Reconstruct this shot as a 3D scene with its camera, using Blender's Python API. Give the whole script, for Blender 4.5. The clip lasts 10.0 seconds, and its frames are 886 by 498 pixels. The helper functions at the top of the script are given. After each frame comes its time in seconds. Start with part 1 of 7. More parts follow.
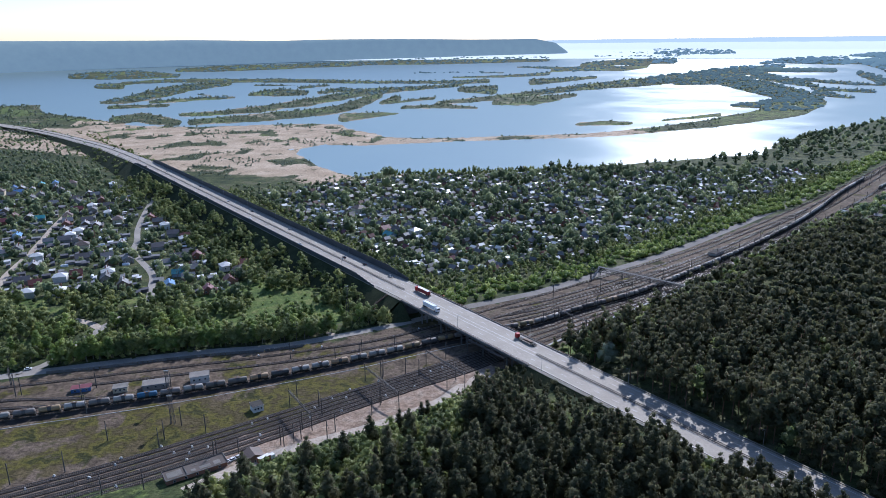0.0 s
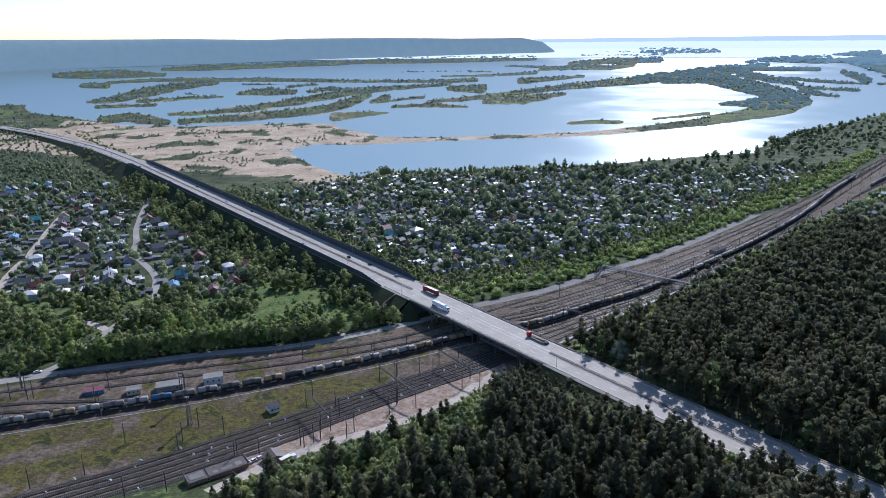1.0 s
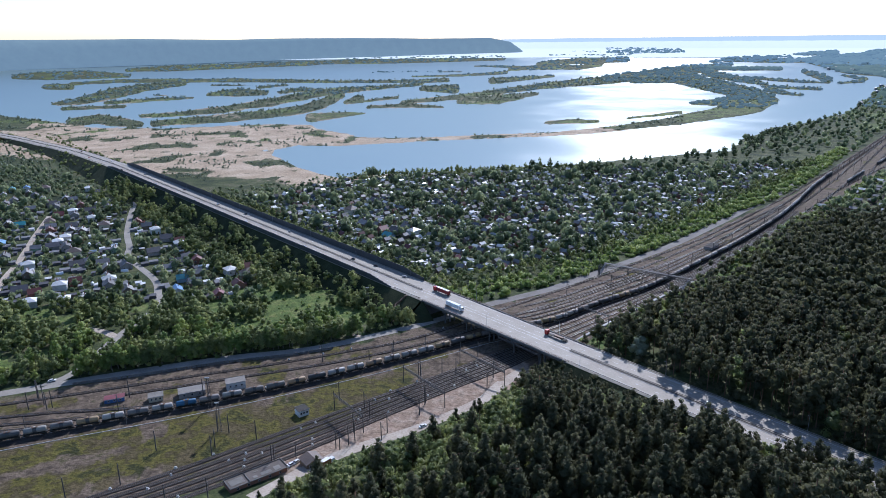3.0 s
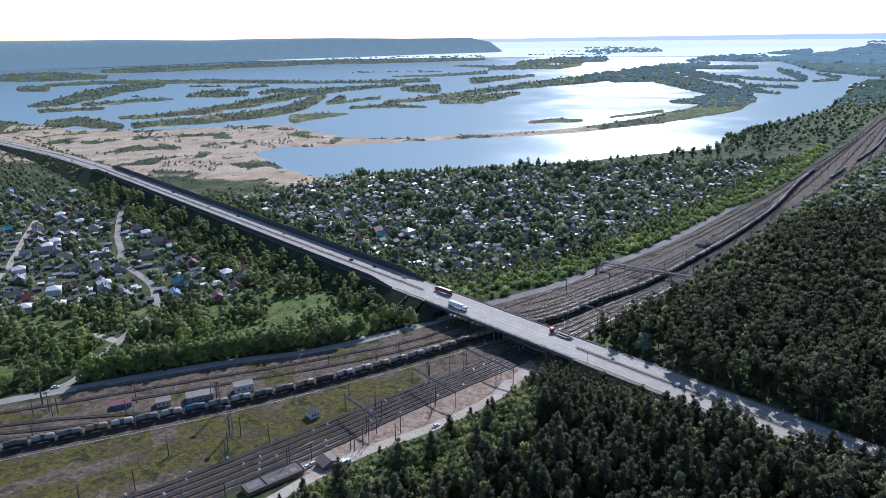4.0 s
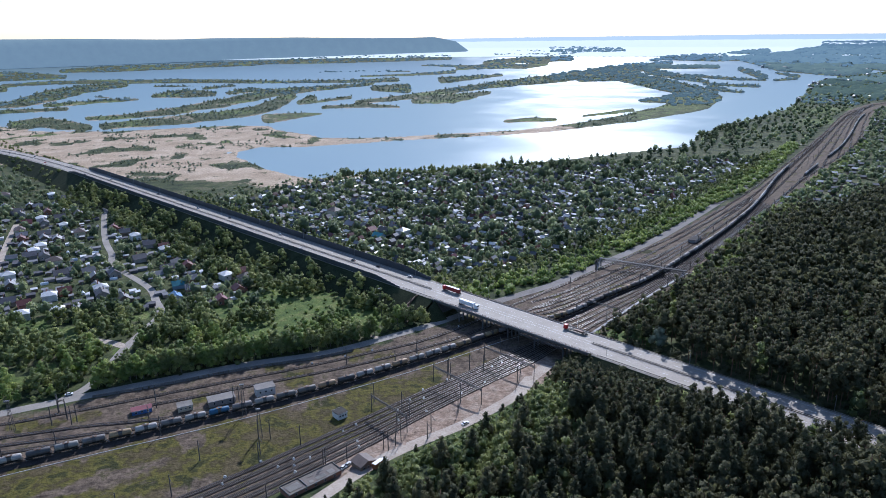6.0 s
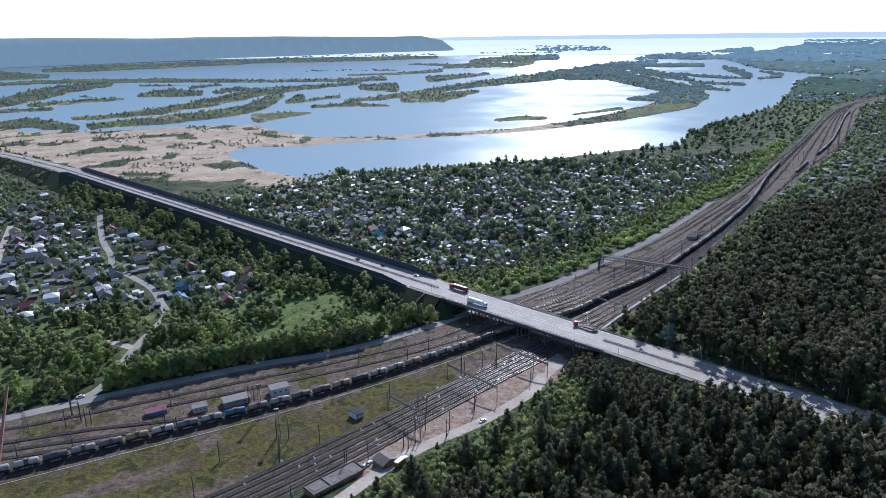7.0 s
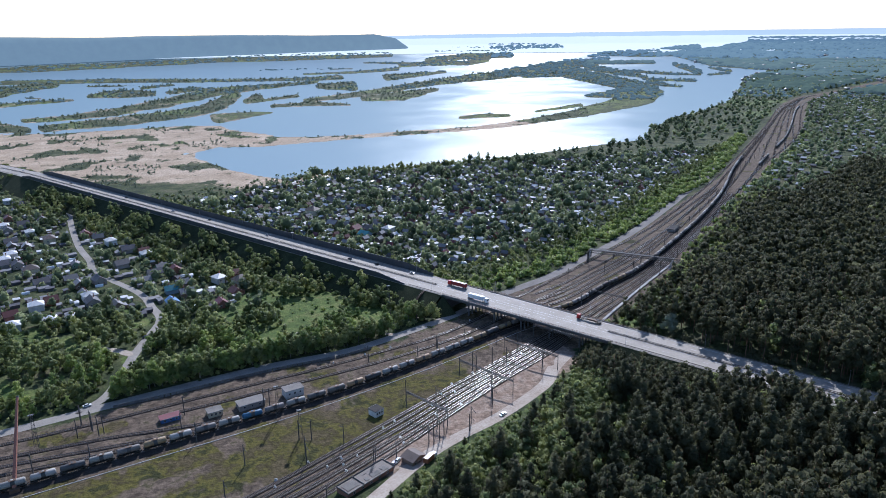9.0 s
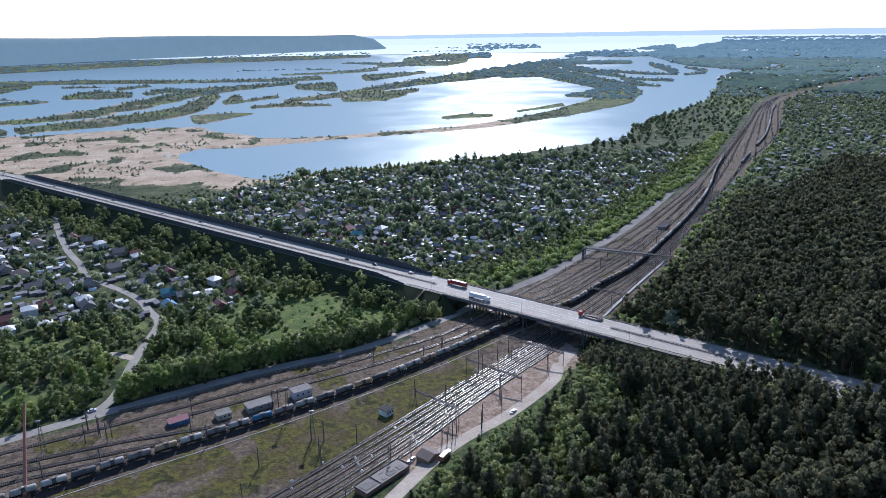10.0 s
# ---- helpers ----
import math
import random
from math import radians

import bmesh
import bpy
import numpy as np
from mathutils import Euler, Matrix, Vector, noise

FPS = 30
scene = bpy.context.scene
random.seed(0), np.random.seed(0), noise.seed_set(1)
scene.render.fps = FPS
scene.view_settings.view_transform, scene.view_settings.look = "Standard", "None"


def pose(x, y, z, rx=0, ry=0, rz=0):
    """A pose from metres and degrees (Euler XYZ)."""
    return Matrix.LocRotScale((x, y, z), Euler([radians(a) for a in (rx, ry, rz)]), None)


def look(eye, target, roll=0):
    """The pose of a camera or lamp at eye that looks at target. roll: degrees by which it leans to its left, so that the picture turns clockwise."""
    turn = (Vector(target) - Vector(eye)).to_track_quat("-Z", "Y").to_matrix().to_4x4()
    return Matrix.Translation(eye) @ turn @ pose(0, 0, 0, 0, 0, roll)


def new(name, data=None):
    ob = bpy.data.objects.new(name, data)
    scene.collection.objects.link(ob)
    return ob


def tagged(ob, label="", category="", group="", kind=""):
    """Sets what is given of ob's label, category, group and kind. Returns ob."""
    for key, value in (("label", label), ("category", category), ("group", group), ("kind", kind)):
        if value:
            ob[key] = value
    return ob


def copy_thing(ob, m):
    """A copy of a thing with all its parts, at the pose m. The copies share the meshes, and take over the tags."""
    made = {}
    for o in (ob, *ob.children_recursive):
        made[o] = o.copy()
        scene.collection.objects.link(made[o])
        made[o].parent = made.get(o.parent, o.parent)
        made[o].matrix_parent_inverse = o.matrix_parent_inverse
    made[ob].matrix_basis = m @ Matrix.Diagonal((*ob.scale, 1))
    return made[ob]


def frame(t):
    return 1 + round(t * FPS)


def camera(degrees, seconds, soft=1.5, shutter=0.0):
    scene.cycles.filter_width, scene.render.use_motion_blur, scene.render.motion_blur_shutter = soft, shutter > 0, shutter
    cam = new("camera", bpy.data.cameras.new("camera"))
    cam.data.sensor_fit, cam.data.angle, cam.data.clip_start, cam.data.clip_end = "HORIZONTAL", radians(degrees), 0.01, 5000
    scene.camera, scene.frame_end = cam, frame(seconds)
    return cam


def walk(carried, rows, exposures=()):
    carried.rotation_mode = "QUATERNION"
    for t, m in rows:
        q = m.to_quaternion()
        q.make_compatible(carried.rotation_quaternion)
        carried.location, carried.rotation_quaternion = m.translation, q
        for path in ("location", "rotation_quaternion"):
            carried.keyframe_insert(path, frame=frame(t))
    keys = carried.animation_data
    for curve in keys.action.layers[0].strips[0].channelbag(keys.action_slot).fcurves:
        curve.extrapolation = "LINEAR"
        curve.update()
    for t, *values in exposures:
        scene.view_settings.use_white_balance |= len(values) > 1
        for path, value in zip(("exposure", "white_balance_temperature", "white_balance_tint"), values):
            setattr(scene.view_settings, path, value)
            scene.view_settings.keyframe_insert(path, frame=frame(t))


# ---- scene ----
EXPO, KELVIN, TINT = 0.37, 5560, 15
cam = camera(64.66, 10.0, 0.8)
PATH = [
    (0, (0.00, 0.00, 189.30), (1.203, 95.744, 160.460), -0.53),
    (0.5, (-8.04, -0.43, 189.72), (-5.745, 95.271, 160.793), -0.52),
    (1, (-16.08, -0.74, 190.11), (-12.853, 94.906, 161.113), -0.50),
    (1.5, (-24.12, -0.95, 190.47), (-19.262, 94.621, 161.448), -0.53),
    (2, (-32.17, -1.05, 190.81), (-26.385, 94.465, 161.755), -0.50),
    (2.5, (-40.21, -1.03, 191.12), (-33.551, 94.422, 162.071), -0.43),
    (4, (-64.37, -0.33, 191.89), (-53.428, 94.715, 162.798), -0.64),
    (4.5, (-72.42, 0.12, 192.09), (-60.445, 95.039, 162.985), -0.58),
    (5, (-80.48, 0.69, 192.27), (-67.296, 95.435, 163.134), -0.60),
    (5.5, (-88.54, 1.36, 192.42), (-73.667, 95.853, 163.264), -0.53),
    (7, (-112.72, 4.05, 192.72), (-94.589, 97.898, 163.341), -0.55),
    (7.5, (-120.79, 5.16, 192.76), (-100.802, 98.614, 163.317), -0.51),
    (8, (-128.86, 6.39, 192.78), (-107.283, 99.454, 163.235), -0.61),
    (8.5, (-136.93, 7.72, 192.77), (-113.954, 100.430, 163.151), -0.63),
    (9, (-145.00, 9.17, 192.73), (-120.467, 101.459, 163.066), -0.70),
    (9.5, (-153.07, 10.72, 192.67), (-126.964, 102.582, 163.007), -0.67),
    (10, (-161.15, 12.39, 192.58), (-133.531, 103.809, 162.930), -0.74),
]
walk(cam, [(t, look(eye, target, roll)) for t, eye, target, roll in PATH], [(0.0, EXPO, KELVIN, TINT)])

# ---------------------------------------------------------------- light
SUN_AZ, SUN_EL = radians(21.0), radians(36.0)
world = bpy.data.worlds.new("world")
scene.world = world
world.use_nodes = True
wn = world.node_tree
sky = wn.nodes.new("ShaderNodeTexSky")
sky.sky_type = "NISHITA"
sky.sun_disc = False
sky.sun_elevation, sky.sun_rotation = SUN_EL, SUN_AZ
sky.altitude, sky.air_density, sky.dust_density, sky.ozone_density = 100.0, 1.0, 0.4, 2.6
wn.nodes["Background"].inputs["Strength"].default_value = 0.118
wn.links.new(sky.outputs[0], wn.nodes["Background"].inputs["Color"])
sun_dir = Vector((math.sin(SUN_AZ) * math.cos(SUN_EL), math.cos(SUN_AZ) * math.cos(SUN_EL), math.sin(SUN_EL)))
sun = new("sun", bpy.data.lights.new("sun", "SUN"))
sun.data.energy, sun.data.angle, sun.data.color = 4.1, radians(0.6), (1.0, 0.965, 0.92)
sun.matrix_world = look((0, 0, 600), Vector((0, 0, 600)) - sun_dir)

# ---------------------------------------------------------------- materials
def material(name, cols, scale=1.0, rough=0.8, metal=0.0, bump=0.0, bump_scale=None, rand=0.0, spec=0.4, leaf=0.0, tint=False, alpha=None):
    """A surface of up to four colours mixed by noise at two sizes. rand: how far each object strays in value."""
    m = bpy.data.materials.new(name)
    m.use_nodes = True
    nt = m.node_tree
    bsdf = nt.nodes["Principled BSDF"]
    geo = nt.nodes.new("ShaderNodeNewGeometry")
    big, fine = nt.nodes.new("ShaderNodeTexNoise"), nt.nodes.new("ShaderNodeTexNoise")
    big.inputs["Scale"].default_value, big.inputs["Detail"].default_value = 0.12 * scale, 5
    fine.inputs["Scale"].default_value, fine.inputs["Detail"].default_value = 1.7 * scale, 4
    for n in (big, fine):
        nt.links.new(geo.outputs["Position"], n.inputs["Vector"])
    blend = nt.nodes.new("ShaderNodeMath")
    blend.operation = "MULTIPLY_ADD"
    nt.links.new(fine.outputs["Fac"], blend.inputs[0])
    blend.inputs[1].default_value = 0.55
    half = nt.nodes.new("ShaderNodeMath")
    half.operation = "MULTIPLY"
    half.inputs[1].default_value = 0.45
    nt.links.new(big.outputs["Fac"], half.inputs[0])
    nt.links.new(half.outputs[0], blend.inputs[2])
    ramp = nt.nodes.new("ShaderNodeValToRGB")
    el = ramp.color_ramp.elements
    while len(el) < len(cols):
        el.new(0.5)
    for i, c in enumerate(cols):
        el[i].position = 0.36 + 0.28 * i / max(1, len(cols) - 1)
        el[i].color = (*c, 1)
    nt.links.new(blend.outputs[0], ramp.inputs[0])
    out = ramp.outputs[0]
    if rand or tint:
        hsv = nt.nodes.new("ShaderNodeHueSaturation")
        nt.links.new(out, hsv.inputs["Color"])
        info = nt.nodes.new("ShaderNodeObjectInfo")
        src = info.outputs["Random"]
        if tint:
            at = nt.nodes.new("ShaderNodeAttribute")
            at.attribute_name = "tint"
            add = nt.nodes.new("ShaderNodeMath")
            nt.links.new(at.outputs["Fac"], add.inputs[0])
            nt.links.new(src, add.inputs[1])
            fr = nt.nodes.new("ShaderNodeMath")
            fr.operation = "FRACT"
            nt.links.new(add.outputs[0], fr.inputs[0])
            src = fr.outputs[0]
        mr = nt.nodes.new("ShaderNodeMapRange")
        mr.inputs["To Min"].default_value, mr.inputs["To Max"].default_value = 1 - rand, 1 + rand
        nt.links.new(src, mr.inputs["Value"])
        nt.links.new(mr.outputs[0], hsv.inputs["Value"])
        mh = nt.nodes.new("ShaderNodeMapRange")
        mh.inputs["To Min"].default_value, mh.inputs["To Max"].default_value = 0.5 + 0.06 * rand, 0.5 - 0.06 * rand
        nt.links.new(src, mh.inputs["Value"])
        nt.links.new(mh.outputs[0], hsv.inputs["Hue"])
        out = hsv.outputs[0]
    nt.links.new(out, bsdf.inputs["Base Color"])
    bsdf.inputs["Roughness"].default_value, bsdf.inputs["Metallic"].default_value = rough, metal
    bsdf.inputs["Specular IOR Level"].default_value = spec
    if bump:
        b = nt.nodes.new("ShaderNodeBump")
        b.inputs["Strength"].default_value = bump
        b.inputs["Distance"].default_value = 0.3
        src = fine
        if bump_scale:
            src = nt.nodes.new("ShaderNodeTexNoise")
            src.inputs["Scale"].default_value, src.inputs["Detail"].default_value = bump_scale, 4
            nt.links.new(geo.outputs["Position"], src.inputs["Vector"])
        nt.links.new(src.outputs["Fac"], b.inputs["Height"])
        nt.links.new(b.outputs[0], bsdf.inputs["Normal"])
    if leaf:
        tr = nt.nodes.new("ShaderNodeBsdfTranslucent")
        mix = nt.nodes.new("ShaderNodeMixShader")
        mix.inputs[0].default_value = leaf
        nt.links.new(out, tr.inputs["Color"])
        nt.links.new(bsdf.outputs[0], mix.inputs[1])
        nt.links.new(tr.outputs[0], mix.inputs[2])
        nt.links.new(mix.outputs[0], nt.nodes["Material Output"].inputs["Surface"])
    return m


asphalt = material("worn asphalt", [(0.24, 0.205, 0.165), (0.285, 0.25, 0.205), (0.335, 0.295, 0.245)], 0.6, 0.75, bump=0.15)
old_asphalt = material("dusty lane", [(0.125, 0.113, 0.1), (0.17, 0.154, 0.138), (0.22, 0.2, 0.18)], 0.7, 0.95, bump=0.15)
concrete = material("weathered concrete", [(0.22, 0.22, 0.21), (0.31, 0.3, 0.29), (0.38, 0.37, 0.35)], 1.0, 0.85, bump=0.2)
# darker than plain concrete, to stand in for shade under the bridge
dark_concrete = material("darkened bridge concrete", [(0.08, 0.08, 0.078), (0.12, 0.118, 0.115), (0.17, 0.165, 0.16)], 1.0, 0.9, bump=0.2)
pale_concrete = material("pale concrete", [(0.27, 0.26, 0.245), (0.36, 0.35, 0.33)], 1.0, 0.85, bump=0.1)
dark_panel = material("dark noise barrier panel", [(0.035, 0.042, 0.05), (0.05, 0.058, 0.068)], 0.8, 0.55, rand=0.12)
galv = material("galvanised steel", [(0.28, 0.29, 0.3), (0.38, 0.39, 0.4)], 3.0, 0.45, 0.8)
old_rail = material("dull weathered guard rail", [(0.1, 0.085, 0.07), (0.16, 0.14, 0.12)], 3.0, 0.8, 0.2)
rust = material("rusty steel", [(0.09, 0.06, 0.045), (0.14, 0.09, 0.06)], 3.0, 0.7, 0.3)
rail_steel = material("polished rail", [(0.2, 0.19, 0.18), (0.27, 0.26, 0.25)], 2.0, 0.3, 1.0)
pole_grey = material("weathered pole", [(0.06, 0.058, 0.055), (0.1, 0.095, 0.09)], 2.0, 0.8)
ballast = material("rail ballast", [(0.035, 0.03, 0.027), (0.055, 0.047, 0.041), (0.085, 0.071, 0.061)], 1.6, 1.0, bump=0.5, spec=0.0)
sleeper_mat = material("concrete sleeper", [(0.1, 0.082, 0.066), (0.17, 0.14, 0.115)], 4.0, 1.0, spec=0.0)
white_line = material("road marking", [(0.55, 0.55, 0.54), (0.7, 0.7, 0.68)], 3.0, 0.7)
bark = material("pine bark", [(0.11, 0.065, 0.04), (0.2, 0.11, 0.065)], 3.0, 0.95, bump=0.4)
grey_bark = material("grey bark", [(0.1, 0.09, 0.075), (0.16, 0.145, 0.12)], 3.0, 0.95, bump=0.4)
pine_leaf = material("pine needles", [(0.064, 0.069, 0.035), (0.1, 0.105, 0.052), (0.14, 0.143, 0.068)], 1.2, 0.8, rand=0.35, leaf=0.55, tint=True)
green_leaf = material("broadleaf foliage", [(0.145, 0.182, 0.062), (0.205, 0.243, 0.085), (0.27, 0.305, 0.115)], 1.6, 0.65, rand=0.4, leaf=0.55, tint=True)
young_leaf = material("bright shrub foliage", [(0.17, 0.24, 0.06), (0.23, 0.3, 0.08), (0.29, 0.35, 0.105)], 1.6, 0.65, rand=0.3, leaf=0.55, tint=True)
# paler and greyer than green_leaf, so distance haze is put into its colour
garden_leaf = material("haze-paled garden foliage", [(0.14, 0.18, 0.09), (0.205, 0.25, 0.125), (0.28, 0.325, 0.165)], 1.2, 0.7, rand=0.5, leaf=0.55, tint=True)
dark_leaf = material("dark poplar foliage", [(0.07, 0.1, 0.045), (0.1, 0.135, 0.06), (0.14, 0.175, 0.08)], 1.2, 0.7, rand=0.3, leaf=0.5, tint=True)
# willow's own silver green, lightened further to paint in haze over the islands
willow_leaf = material("haze-greyed willow foliage", [(0.17, 0.205, 0.135), (0.23, 0.265, 0.18), (0.29, 0.32, 0.22)], 0.6, 0.7, rand=0.3, leaf=0.45, tint=True)
glass_dark = material("dark window glass", [(0.02, 0.025, 0.03), (0.03, 0.035, 0.04)], 1.0, 0.12, spec=0.6)
tyre_mat = material("tyre rubber", [(0.02, 0.02, 0.02), (0.03, 0.03, 0.03)], 3.0, 0.85)


def flat(name, c, rough=0.6, metal=0.0, rand=0.15, bump=0.0, s=2.0, spec=0.3):
    d = tuple(v * 0.72 for v in c)
    return material(name, [d, c, tuple(min(1, v * 1.15) for v in c)], s, rough, metal, rand=rand, bump=bump, spec=spec)


roof_grey = flat("grey corrugated roof", (0.17, 0.162, 0.16), 0.55, 0.0, 0.4, spec=0.5)
roof_tar = flat("tarred flat roof", (0.075, 0.07, 0.066), 0.95, 0.0, 0.2, spec=0.05)
roof_dusty = flat("dusty grey flat roof", (0.2, 0.185, 0.165), 0.9, 0.0, 0.15, spec=0.1)
roof_pale = flat("pale metal roof", (0.54, 0.525, 0.5), 0.45, 0.0, 0.3, spec=0.6)
roof_slate = flat("dark slate roof", (0.09, 0.085, 0.09), 0.6, 0.0, 0.3)
roof_maroon = flat("maroon roof", (0.13, 0.045, 0.04), 0.5, 0.0, 0.3)
roof_brown = flat("brown roof", (0.11, 0.085, 0.07), 0.6, 0.0, 0.3)
roof_blue = flat("blue metal roof", (0.1, 0.2, 0.36), 0.4, 0.2, 0.2)
roof_teal = flat("teal metal roof", (0.06, 0.22, 0.24), 0.4, 0.2, 0.2)
wall_brick = flat("red brick wall", (0.3, 0.14, 0.1), 0.9)
wall_wood = flat("weathered wood wall", (0.2, 0.15, 0.11), 0.9)
wall_white = flat("whitewashed wall", (0.55, 0.54, 0.51), 0.85)
wall_green = flat("faded green wall", (0.2, 0.29, 0.2), 0.85)
wall_blue = flat("faded blue wall", (0.2, 0.27, 0.32), 0.85)
wall_cream = flat("cream plaster wall", (0.5, 0.44, 0.32), 0.85)
brick_house = flat("silicate brick", (0.3, 0.27, 0.24), 0.9)
film_white = flat("greenhouse film", (0.72, 0.74, 0.75), 0.35, 0.0, 0.1)


# ---------------------------------------------------------------- mesh helpers
class Buf:
    """Collects boxes, tubes and strips into one mesh."""
    def __init__(self):
        self.v, self.f = [], []

    def add(self, vs, fs):
        k = len(self.v)
        self.v += [tuple(p) for p in vs]
        self.f += [tuple(i + k for i in f) for f in fs]
        return self

    def box(self, c, s, rz=0.0, taper=1.0):
        x, y, z = (v / 2 for v in s)
        ca, sa = math.cos(rz), math.sin(rz)
        pts = []
        for k, q in ((-z, 1.0), (z, taper)):
            for a, b in ((-x, -y), (x, -y), (x, y), (-x, y)):
                a, b = a * q, b * q
                pts.append((c[0] + a * ca - b * sa, c[1] + a * sa + b * ca, c[2] + k))
        return self.add(pts, [(3, 2, 1, 0), (4, 5, 6, 7), (0, 1, 5, 4), (1, 2, 6, 5), (2, 3, 7, 6), (3, 0, 4, 7)])

    def tube(self, p, q, r0, r1=None, n=6, caps=True):
        p, q = Vector(p), Vector(q)
        r1 = r0 if r1 is None else r1
        w = (q - p).normalized()
        a = w.orthogonal().normalized()
        b = w.cross(a)
        ring = [(math.cos(2 * math.pi * i / n), math.sin(2 * math.pi * i / n)) for i in range(n)]
        pts = [p + (a * c + b * s) * r0 for c, s in ring] + [q + (a * c + b * s) * r1 for c, s in ring]
        fs = [(i, (i + 1) % n, n + (i + 1) % n, n + i) for i in range(n)]
        if caps:
            fs += [tuple(range(n - 1, -1, -1)), tuple(range(n, 2 * n))]
        return self.add(pts, fs)

    def sweep(self, path, profile, closed=True):
        """A profile of (across, up) carried along a path of (x, y, z), level across."""
        path = [Vector(p) for p in path]
        m, rows = len(profile), []
        for i, p in enumerate(path):
            w = path[min(i + 1, len(path) - 1)] - path[max(i - 1, 0)]
            across = Vector((w.y, -w.x, 0)).normalized()
            rows += [p + across * a + Vector((0, 0, b)) for a, b in profile]
        fs = []
        for i in range(len(path) - 1):
            for j in range(m if closed else m - 1):
                a, b = i * m + j, i * m + (j + 1) % m
                fs.append((a, b, b + m, a + m))
        if closed:
            fs += [tuple(range(m - 1, -1, -1)), tuple(range((len(path) - 1) * m, len(path) * m))]
        return self.add(rows, fs)

    def mesh(self, name, mat, smooth=False):
        me = bpy.data.meshes.new(name)
        me.from_pydata(self.v, [], self.f)
        me.materials.append(mat)
        bm = bmesh.new()
        bm.from_mesh(me)
        bmesh.ops.recalc_face_normals(bm, faces=bm.faces)
        bm.to_mesh(me)
        bm.free()
        if smooth:
            me.shade_smooth()
        return me


def part(name, shape, mat, parent, label="", smooth=False):
    """Links a shape as one mesh under a thing or a part; a ready mesh is shared."""
    me = shape.mesh(name, mat, smooth) if isinstance(shape, Buf) else shape
    ob = new(name, me)
    ob.parent = parent
    if label:
        ob["label"] = label
    return ob


def thing(name, label, category, group="", kind="", m=None):
    ob = tagged(new(name), label, category, group, kind)
    if m is not None:
        ob.matrix_basis = m
    return ob


def tri_mesh(name, V, F, mat, tints=None, smooth=False, normals=None):
    """A large mesh of triangles from arrays."""
    me = bpy.data.meshes.new(name)
    me.vertices.add(len(V))
    me.vertices.foreach_set("co", np.asarray(V, np.float32).ravel())
    me.loops.add(len(F) * 3)
    me.loops.foreach_set("vertex_index", np.asarray(F, np.int32).ravel())
    me.polygons.add(len(F))
    me.polygons.foreach_set("loop_start", np.arange(0, len(F) * 3, 3, dtype=np.int32))
    if smooth:
        me.polygons.foreach_set("use_smooth", np.ones(len(F), bool))
    if tints is not None:
        at = me.attributes.new("tint", "FLOAT", "POINT")
        at.data.foreach_set("value", np.asarray(tints, np.float32))
    me.materials.append(mat)
    me.update()
    me.validate()
    if normals is not None:
        me.normals_split_custom_set_from_vertices(normals)
    return me


# ---------------------------------------------------------------- plan of the land
WATER = -7.0
MID = np.array([-80.0, 0.5, 192.0])          # over the middle of the flight
NEAR, FAR = 2300.0, 4920.0                     # past NEAR the plain is drawn in, so that it ends at FAR

ROAD_O, ROAD_D = np.array([-10.0, 470.0]), np.array([0.585, -0.811])
ROAD_N = np.array([0.811, 0.585])
DECK_Z, ROAD_HALF = 11.0, 13.0
BR0, BR1 = -6.0, 126.0                         # the bridge's ends along the road

N_EDGE = ([-420, -257, -167, -64, -20, 34, 84, 138, 215, 314, 474, 716, 940, 1159, 1275, 1432, 1650, 2400], [330, 372, 396, 424, 448, 486, 512, 552, 615, 701, 835, 1088, 1315, 1549, 1665, 1790, 1905, 2350])
S_EDGE = ([-420, -195, -128, -53, 20, 69, 134, 180, 227, 285, 387, 563, 842, 1122, 1303, 1476, 1650, 2400], [150, 262, 287, 330, 376, 411, 462, 506, 548, 606, 704, 864, 1114, 1418, 1614, 1762, 1880, 2325])
S_SHORE = ([-2500, -1390, -1279, -1128, -861, -420, -330, -262, -225, -188, -120, -49, 71, 228, 394, 516, 566, 600, 650, 700, 815, 906, 1042, 1150, 1230, 1400, 1447, 1741, 2000, 2268, 4390], [2267, 2308, 2335, 2067, 1852, 1400, 1380, 1290, 1215, 1130, 1026, 1052, 1062, 1087, 1138, 1177, 1194, 1240, 1322, 1365, 1470, 1545, 1652, 1735, 1833, 2040, 2087, 2449, 2716, 2924, 4200])

SAND_LAND = [
    (-523, 137.0, -434, 146.4, 13.0, 12.0), (-434, 146.4, -338, 154.9, 12.0, 14.0), (-338, 154.9, -243, 158.8, 14.0, 18.0), (-243, 158.8, -162, 162.9, 18.0, 22.0),
    (-162, 162.9, -105, 159.7, 22.0, 16.0), (-105, 165.4, -48, 173.3, 14.0, 8.0), (-48, 173.3, 40, 174.0, 8.0, 4.5), (40, 174.0, 129, 171.9, 4.5, 3.0),
    (129, 171.9, 238, 167.0, 3.0, 3.2), (238, 167.0, 317, 163.1, 3.2, 3.4), (317, 163.1, 385, 156.7, 3.4, 4.0), (385, 156.7, 442, 149.3, 4.0, 5.0),
    (442, 149.3, 489, 140.9, 5.0, 6.0), (489, 140.9, 525, 135.6, 6.0, 7.0), (-104, 153.1, -24, 165.4, 4.0, 2.0), (-164, 187.3, -193, 202.7, 4.0, 10.0),
]
